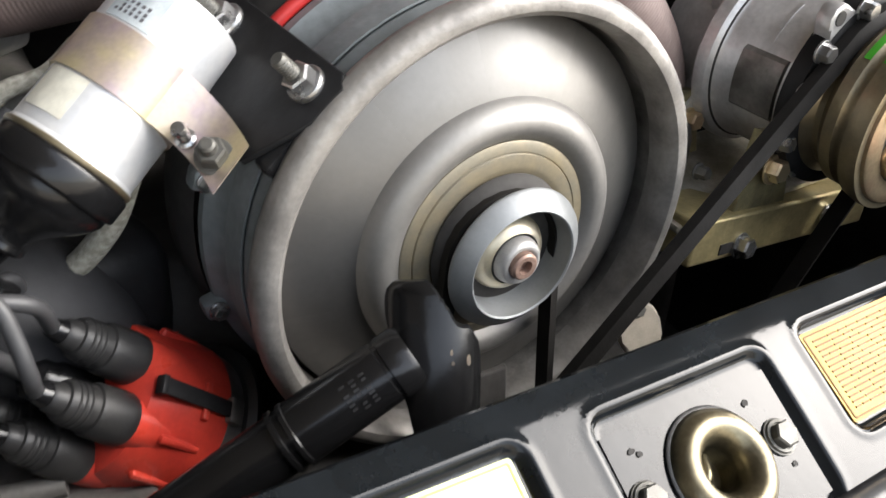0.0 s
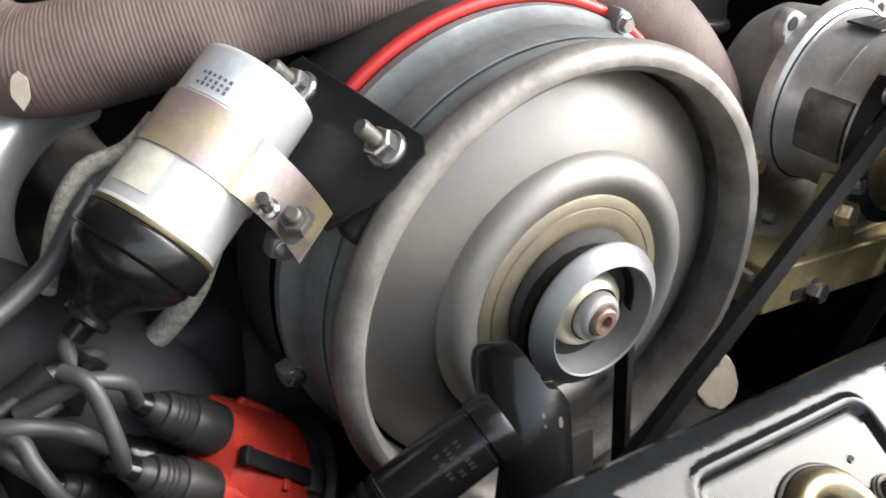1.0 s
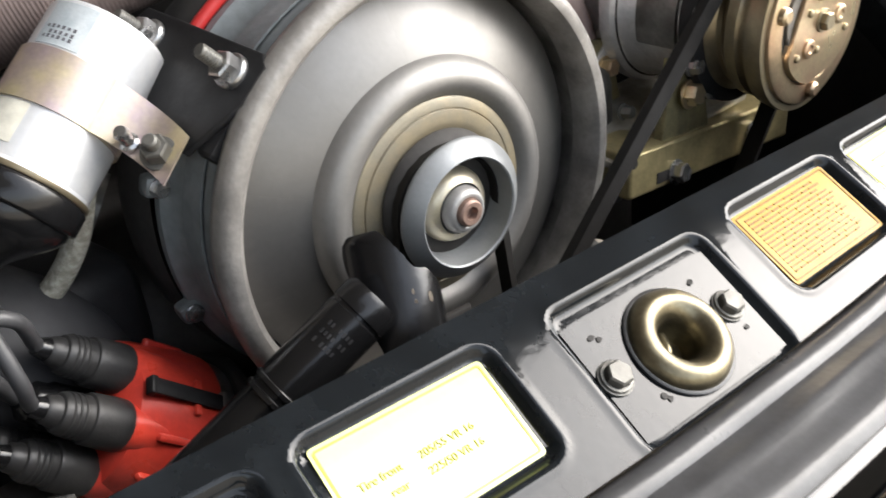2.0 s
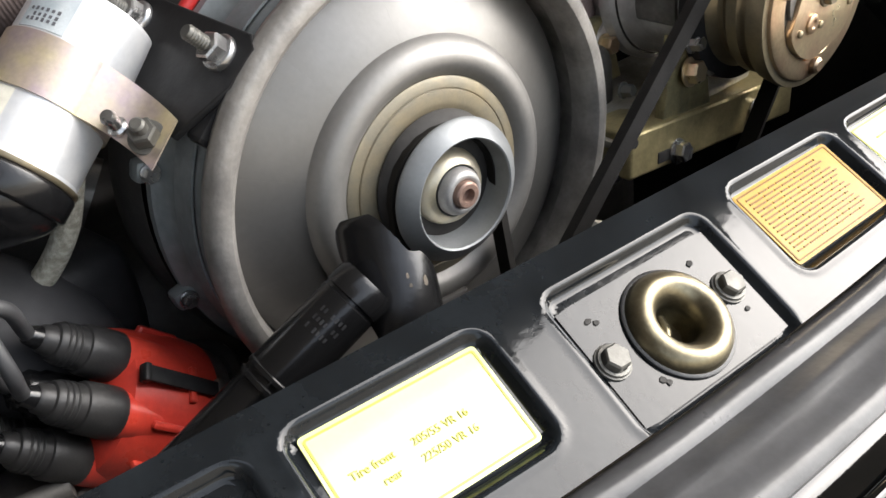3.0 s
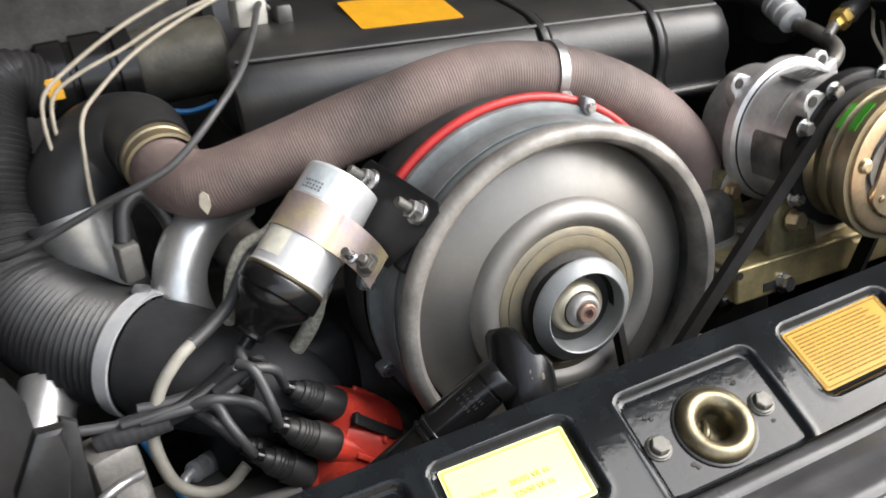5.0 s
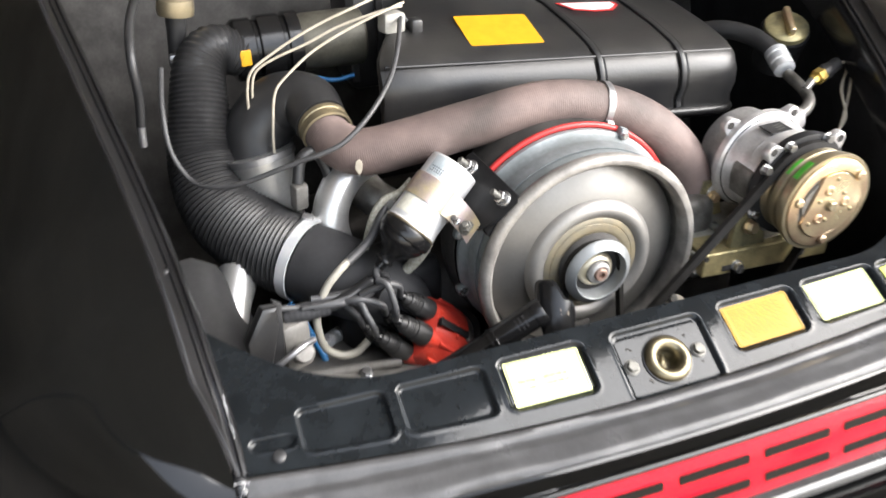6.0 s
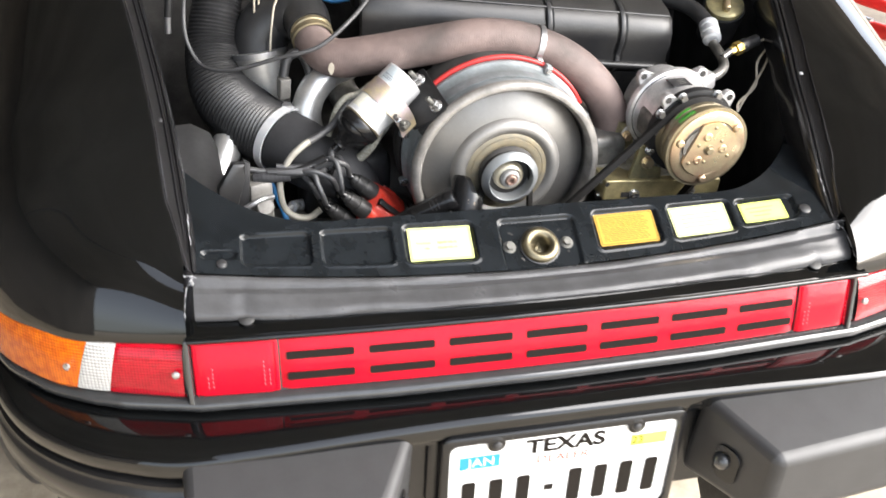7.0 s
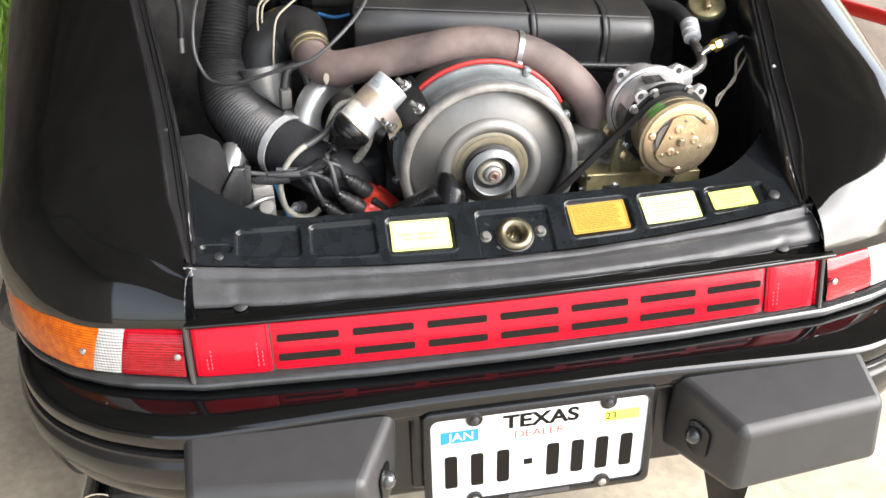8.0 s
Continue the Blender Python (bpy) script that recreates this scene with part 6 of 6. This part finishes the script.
for band_ in (((0.0132, 0.0603), (0.0212, 0.0583), (0.0212, 0.0591), (0.0132, 0.0611)), ((0.0302, 0.0550), (0.0345, 0.0549), (0.0345, 0.0557), (0.0302, 0.0559))):
    bm = bmesh.new()
    rows = []
    for k in range(9):
        t_ = radians(117 + 3.0 * k)
        n_ = sK * math.cos(t_) + uK * math.sin(t_)
        rows.append([bm.verts.new(K0 + KD * h + n_ * r_) for h, r_ in band_])
    quads(bm, rows, False, True)
    part("paint_mark", bm, GREENMARK, clutch, "bright green paint mark")
hub_line = []
for k in range(72):
    t_ = radians(5 * k)
    r_ = 0.0405
    for way, reach in ((160, 0.0285), (-72, 0.0375), (52, 0.0385)):
        q_ = math.cos(t_ - radians(way))
        if q_ > 0.3:
            r_ = min(r_, reach / q_)
    hub_line.append((r_ * math.cos(t_), r_ * math.sin(t_)))
HUBM = axes(K0 + KD * 0.0075, sK, -KD)
inner_ = part("clutch_hub", prism(bmesh.new(), hub_line, HUBM, 0.0050, 0.0008), GOLD, comp, "gold hub disc with flat cuts")
part("hub_well", lathe(bmesh.new(), [(0.0085, 0.0425), (0.0078, 0.0420), (0.0078, 0.0)], K0, KD, 48, False), ALLOYDARK, comp)
def on_hub(deg, r, h):
    return K0 + (sK * math.cos(radians(deg)) + uK * math.sin(radians(deg))) * r + KD * h


bm = bmesh.new()
rows = []
for k in range(15):
    a_ = 122 + 5.2 * k
    w = 0.0042 * math.sin(math.pi * (k + 0.6) / 15.2)
    rows.append([bm.verts.new(on_hub(a_, r, h)) for r, h in ((0.0345 - w, 0.0072), (0.0345 - w, 0.0050), (0.0345 + w, 0.0050), (0.0345 + w, 0.0072))])
quads(bm, rows, False, True)
part("hub_spring", bm, ALLOYDARK, inner_, "dark crescent leaf spring")
for a_ in (40, 165, 272):
    part("rivet", lathe(bmesh.new(), [(0, 0.0058), (0.003, 0.0054), (0.0045, 0.0036), (0.0045, 0)], on_hub(a_, 0.0465, 0.005), -KD, 16, False), GOLD, plate_)
for a_ in (107, 0, 228):
    part("hub_boss", lathe(bmesh.new(), [(0, 0.0064), (0.0016, 0.0062), (0.0022, 0.0054), (0.0022, 0.0030), (0.0012, 0.0024), (0.0012, 0)], on_hub(a_, 0.0205, 0.0028), -KD, 18, False), GOLD, inner_)
for a_, r in ((155, 0.0185), (37, 0.0205), (-100, 0.0185), (-20, 0.0325), (85, 0.0330), (215, 0.0325)):
    part("rivet", lathe(bmesh.new(), [(0, 0.0026), (0.0016, 0.0024), (0.0022, 0.0012), (0.0022, 0)], on_hub(a_, r, 0.0028), -KD, 12, False), GOLDDULL, inner_)
part("centre_bolt", bolt(bmesh.new(), K0 + KD * 0.0028, -KD, 0.006, 0.006), GOLDDULL, inner_, smooth=25)
for ang, h in ((132, 0.054), (47, 0.054), (132, 0.132), (47, 0.132), (-62, 0.067), (215, 0.132)):
    t_ = radians(ang)
    out_ = sK * math.cos(t_) + uK * math.sin(t_)
    e_ = part("mounting_ear", prism(bmesh.new(), [(-0.020, -0.019), (-0.006, -0.0125), (0.006, -0.0100), (0.0125, -0.0066), (0.0150, 0.0), (0.0125, 0.0066), (0.006, 0.0100), (-0.006, 0.0125), (-0.020, 0.019)], axes(K0 + out_ * 0.063 + KD * h, out_, KD), 0.011, 0.002), ALLOY, body)
    # no bore is cut: a dark disc stands in for its shade
    part("ear_hole", lathe(bmesh.new(), [(0.0, 0.0046), (-0.0006, 0.0044), (-0.0006, 0.0)], K0 + out_ * 0.0695 + KD * h, KD, 18, False), DARK, e_)
for ang, r_ in ((116, 0.0620), (149, 0.0650), (172, 0.0620), (66, 0.0620)):
    t_ = radians(ang)
    c = K0 + (sK * math.cos(t_) + uK * math.sin(t_)) * r_ + KD * 0.0535
    part("bolt", bolt(bmesh.new(), c, -KD, 0.0055, 0.008), STEEL, body, "zinc bolt", smooth=25)
part("nameplate", block(bmesh.new(), (0.030, 0.024, 0.0015), axes(K0 + (uK * 0.985 - sK * 0.17) * 0.0575 + KD * 0.098, sK, uK), 0.0005), RUBBER, body, "small black nameplate")
for k in range(3):
    part("nameplate_bar", block(bmesh.new(), (0.016, 0.0012, 0.0004), axes(K0 + (uK * 0.985 - sK * 0.17) * 0.0583 + KD * (0.092 + 0.005 * k), sK + uK * 0.17, uK - sK * 0.17), 0), GREYMETAL, body)
for k in range(7):
    t_ = radians(126 + 4.2 * k)
    part("cast_mark", block(bmesh.new(), (0.0030, 0.0050, 0.0008), axes(K0 + (sK * math.cos(t_) + uK * math.sin(t_)) * 0.0572 + KD * 0.090, KD, sK * math.cos(t_) + uK * math.sin(t_)), 0), ALLOY, body)
bm = bmesh.new()
rows = []
for k in range(11):
    t_ = radians(158 + 4.4 * k)
    n_ = sK * math.cos(t_) + uK * math.sin(t_)
    lift = 0.0560 if k in (0, 10) else 0.0592
    rows.append([bm.verts.new(K0 + KD * h + n_ * r_) for h, r_ in ((0.0715, 0.0560), (0.0725, lift), (0.1045, lift), (0.1060, 0.0560))])
quads(bm, rows)
part("cast_pad", bm, ALLOYDARK, body, "raised dull pad on the casting")

cbelt = thing("compressor_belt", (0.06, 0.12, 0.70), "long black rubber belt up to the compressor", "belt")
loop = []
c1, c2 = (0.2665, 0.8662), (0.004, 0.545)
dirb = math.atan2(c1[1] - c2[1], c1[0] - c2[0])
for cx, cz, r, a0, a1 in ((*c1, 0.0540, dirb - math.pi / 2, dirb + math.pi / 2), (*c2, 0.0955, dirb + math.pi / 2, dirb + 1.5 * math.pi)):
    for k in range(16):
        t_ = a0 + (a1 - a0) * k / 15
        loop.append(Vector((cx + r * math.cos(t_), 0.1400, cz + r * math.sin(t_))))
bm = bmesh.new()
rows = []
for i, c in enumerate(loop):
    d = (loop[(i + 1) % len(loop)] - loop[i - 1]).normalized()
    n = d.cross(Vector((0, 1, 0))).normalized()
    rows.append([bm.verts.new(c + n * h + Vector((0, w, 0))) for h, w in ((-0.005, -0.0035), (0.003, -0.0065), (0.003, 0.0065), (-0.005, 0.0035))])
quads(bm, rows, True, True)
part("belt_loop", bm, BELT, cbelt, "", 30)

bracket = thing("compressor_bracket", (0.22, 0.17, 0.74), "yellow zinc steel bracket under the compressor", "bracket")
part("bracket_rail", block(bmesh.new(), (0.184, 0.045, 0.032), pose(0.243, 0.178, 0.7735, 0, 3, 0), 0.0025, 3), RAILZ, bracket, "bent yellow zinc channel")
part("bracket_top", block(bmesh.new(), (0.150, 0.090, 0.006), pose(0.222, 0.212, 0.792, 4, -3, 1), 0.002), WORNPLATE, bracket)
part("bracket_web", prism(bmesh.new(), [(-0.026, 0.0), (0.026, 0.0), (0.020, 0.052), (-0.012, 0.060)], axes((0.214, 0.168, 0.787), (1, 0, 0.05), (0, -1, 0)), 0.008, 0.001), OLIVEZ, bracket)
part("bracket_web", prism(bmesh.new(), [(-0.022, 0.0), (0.020, 0.0), (0.010, 0.048), (-0.010, 0.052)], axes((0.205, 0.236, 0.800), (1, 0, 0.05), (0, -1, 0)), 0.008, 0.001), OLIVEZ, bracket)
for c, r_, mt in (((0.198, 0.1555, 0.768), 0.0072, STEEL), ((0.286, 0.1555, 0.771), 0.006, STEEL), ((0.211, 0.156, 0.820), 0.0078, GOLD), ((0.206, 0.226, 0.829), 0.0066, GOLD), ((0.209, 0.154, 0.840), 0.0052, STEEL), ((0.228, 0.160, 0.816), 0.0042, STEEL), ((0.190, 0.196, 0.806), 0.0046, BOLTZ)):
    bolt_part("bolt", c, (0.1, -1, 0.1), r_, 0.009, mt, bracket, "hexagon bracket bolt")
# hole and slot are dark pieces laid on the rail for their inner shade
part("rail_hole", lathe(bmesh.new(), [(0, 0.0035), (0.0006, 0.0034), (0.0006, 0)], (0.1545, 0.1552, 0.788), (0, -1, 0), 14, False), DARK, bracket)
part("rail_slot", block(bmesh.new(), (0.016, 0.0012, 0.008), pose(0.186, 0.1553, 0.769, 0, 3, 0), 0.0005), DARK, bracket)
part("threaded_end", tube(bmesh.new(), [(0.158, 0.17, 0.764), (0.146, 0.17, 0.763)], 0.0055, 12), STEEL, bracket)
engine = thing("engine_block", (0, 0.35, 0.45), "grimy dark engine below the fan and hoses", "engine")
part("engine_case", block(bmesh.new(), (0.56, 0.34, 0.26), pose(0.02, 0.43, 0.645), 0.04, 3), DARK, engine)
part("engine_case_lower", block(bmesh.new(), (0.30, 0.12, 0.22), pose(0.02, 0.22, 0.58), 0.03, 3), DARK, engine)
part("intake_runner", tube(bmesh.new(), [(0.13, 0.30, 0.80), (0.19, 0.33, 0.84), (0.20, 0.40, 0.86)], 0.024, 20), ALLOYDARK, engine)
part("intake_runner", tube(bmesh.new(), [(-0.13, 0.36, 0.80), (-0.19, 0.39, 0.84), (-0.20, 0.45, 0.86)], 0.024, 20), ALLOYDARK, engine)
part("front_cover", block(bmesh.new(), (0.13, 0.09, 0.13), pose(-0.21, 0.29, 0.745, 0, 0, 10), 0.02, 3), BAY, engine)
part("fan_seat", block(bmesh.new(), (0.08, 0.06, 0.12), pose(0.165, 0.24, 0.775), 0.015, 3), ALLOYDARK, engine)
pot = thing("pale_fitting", (0.10, 0.15, 0.74), "pale grey tab beside the belt", "fitting")
TM = axes((0.1175, 0.157, 0.7265), (1, -0.25, 0.1), (-0.25, -0.85, 0.45))
part("tab", prism(bmesh.new(), rounded(0.028, 0.036, 0.0125), TM, 0.006, 0.002), CREAM, pot)
part("bolt", bolt(bmesh.new(), TM @ Vector((-0.002, 0.014, 0.006)), TM.col[2][:3], 0.0048, 0.007), BOLTZ, pot, smooth=25)

# ---- right side of the bay ----
ac = thing("refrigerant_hose", (0.38, 0.29, 0.90), "dark rubber refrigerant hose with a crimped metal end", "hose")
part("hose_wall", tube(bmesh.new(), [(0.300, 0.47, 0.955), (0.340, 0.430, 0.970), (0.368, 0.392, 0.966), (0.380, 0.352, 0.950)], 0.0125, 20, 10), RUBBER, ac)
E0, E1 = Vector((0.380, 0.356, 0.952)), Vector((0.373, 0.318, 0.934))
part("crimp", lathe(bmesh.new(), [(-0.002, 0.0128), (0, 0.0148), (0.008, 0.0148), (0.009, 0.0138), (0.012, 0.0138), (0.013, 0.0148), (0.021, 0.0148), (0.022, 0.0130), (0.026, 0.0130), (0.027, 0.0142), (0.034, 0.0142), (0.036, 0.009)], E0, E1 - E0, 24), CAN, ac, "ribbed aluminium crimp")
part("hose_pipe", tube(bmesh.new(), [E1, (0.371, 0.286, 0.926), (0.3665, 0.264, 0.917), (0.352, 0.252, 0.910), (0.330, 0.246, 0.905)], 0.0075, 16, 8), ALLOYDARK, ac)
part("port_block", block(bmesh.new(), (0.040, 0.030, 0.026), pose(0.320, 0.246, 0.903, 0, -10, 10), 0.006), ALLOY, ac)
valve = thing("service_valve", (0.385, 0.28, 0.90), "brass service valve with a black plug", "valve")
part("valve_stem", tube(bmesh.new(), [(0.367, 0.275, 0.926), (0.386, 0.285, 0.933)], 0.0055, 14), STEEL, valve)
part("brass_nut", lathe(bmesh.new(), [(0, 0.0065), (0.008, 0.0068), (0.009, 0.0105), (0.020, 0.0105), (0.021, 0.008)], (0.385, 0.2845, 0.9325), (0.9, 0.25, 0.22), 6), BRASS, valve, "brass hexagon", 25)
part("valve_plug", lathe(bmesh.new(), [(0.020, 0.010), (0.030, 0.011), (0.034, 0.009), (0.052, 0.009), (0.054, 0.005)], (0.385, 0.2845, 0.9325), (0.9, 0.25, 0.22), 18), RUBBER, valve)
for k in range(2):
    cable("twisted_wire", [(0.432, 0.291, 0.944), (0.462, 0.312, 0.940), (0.468 - 0.008 * k, 0.306, 0.928), (0.448 - 0.014 * k, 0.282, 0.908 + 0.006 * k), (0.416 + 0.004 * k, 0.252, 0.888), (0.392 - 0.006 * k, 0.232, 0.872), (0.380, 0.222, 0.860)], 0.0019, CREAM, "thin cream wire to the compressor", group="compressor wires")
cable("blue_wire", [(-0.222, 0.520, 0.962), (-0.195, 0.515, 0.955), (-0.168, 0.515, 0.958)], 0.0030, BLUE, "short blue wire behind the elbow")
fill = thing("oil_filler_cap", (0.43, 0.39, 0.95), "yellow zinc oil filler cap with a grip bar", "cap")
part("cap_disc", lathe(bmesh.new(), [(0, 0.030), (0.004, 0.031), (0.009, 0.030), (0.012, 0.026), (0.012, 0)], (0.425, 0.395, 0.965), (-0.15, -0.45, 0.88), 40, False), OLIVEZ, fill)
part("cap_grip", block(bmesh.new(), (0.048, 0.010, 0.014), axes((0.423, 0.388, 0.981), (0.35, 0.9, 0.4), (-0.15, -0.45, 0.88)), 0.004), GOLD, fill)
part("filler_neck", lathe(bmesh.new(), [(-0.06, 0.030), (0, 0.034), (0.002, 0.033)], (0.425, 0.395, 0.965), (-0.15, -0.45, 0.88), 36), BAY, fill)
for j, (y, z) in enumerate(((0.275, 0.892), (0.268, 0.876), (0.247, 0.890), (0.262, 0.856))):
    for k in range(3):
        part("stencil_bar", block(bmesh.new(), (0.0008, 0.004, 0.010 - 0.003 * (k % 2)), pose(0.4595 + 0.12 * (y - 0.25), y + 0.006 * (k - 1), z, 0, -8, -7), 0), STENCIL, car)

# ---- around the car ----
matt = thing("rubber_mat", (2.6, 3.2, 0), "dusty brown rubber mat on the ground beside the car", "mat")
part("mat_sheet", block(bmesh.new(), (2.6, 3.4, 0.012), pose(2.95, 3.45, 0.010, 0, 0, -12), 0.004), EARTH, matt)
rack = thing("steel_rack", (2.1, 2.2, 0), "red painted tubular steel stand on the ground", "stand")
for pts, r in (([(1.72, 3.05, 0.35), (1.95, 2.40, 0.35), (2.09, 2.00, 0.35), (2.34, 1.30, 0.35)], 0.028), ([(2.02, 3.20, 0.40), (2.16, 2.42, 0.40), (2.25, 2.22, 0.38), (2.60, 1.70, 0.35)], 0.024), ([(1.75, 2.95, 0.30), (2.03, 3.05, 0.32), (2.5, 3.2, 0.34)], 0.022)):
    part("rack_tube", tube(bmesh.new(), pts, r, 14), REDBAR, rack)
for x, y in ((1.78, 2.88), (2.30, 1.40), (2.55, 1.78), (2.06, 3.0)):
    part("rack_leg", tube(bmesh.new(), [(x, y, 0.0), (x, y, 0.36)], 0.022, 12), REDBAR, rack)
for k in range(2):
    part("rack_clamp", lathe(bmesh.new(), [(0, 0.036), (0.05, 0.036)], (2.06 - 0.16 * k, 2.08 + 0.45 * k, 0.35), (0.34, -0.94, 0), 16), STEEL, rack)
bm = bmesh.new()
for k in range(5200):
    x, y = -1.15 - 1.6 * random.random(), 1.9 + 4.0 * random.random()
    h, a_ = 0.05 + 0.09 * random.random(), random.random() * 6.28
    v0 = bm.verts.new((x - 0.010 * math.cos(a_), y - 0.010 * math.sin(a_), 0))
    v1 = bm.verts.new((x + 0.010 * math.cos(a_), y + 0.010 * math.sin(a_), 0))
    v2 = bm.verts.new((x + 0.04 * math.sin(a_), y + 0.04 * math.cos(a_), h))
    bm.faces.new((v0, v1, v2))
tagged(part("grass", bm, GRASS), "bright green grass beside the concrete", "grass", kind="stuff")
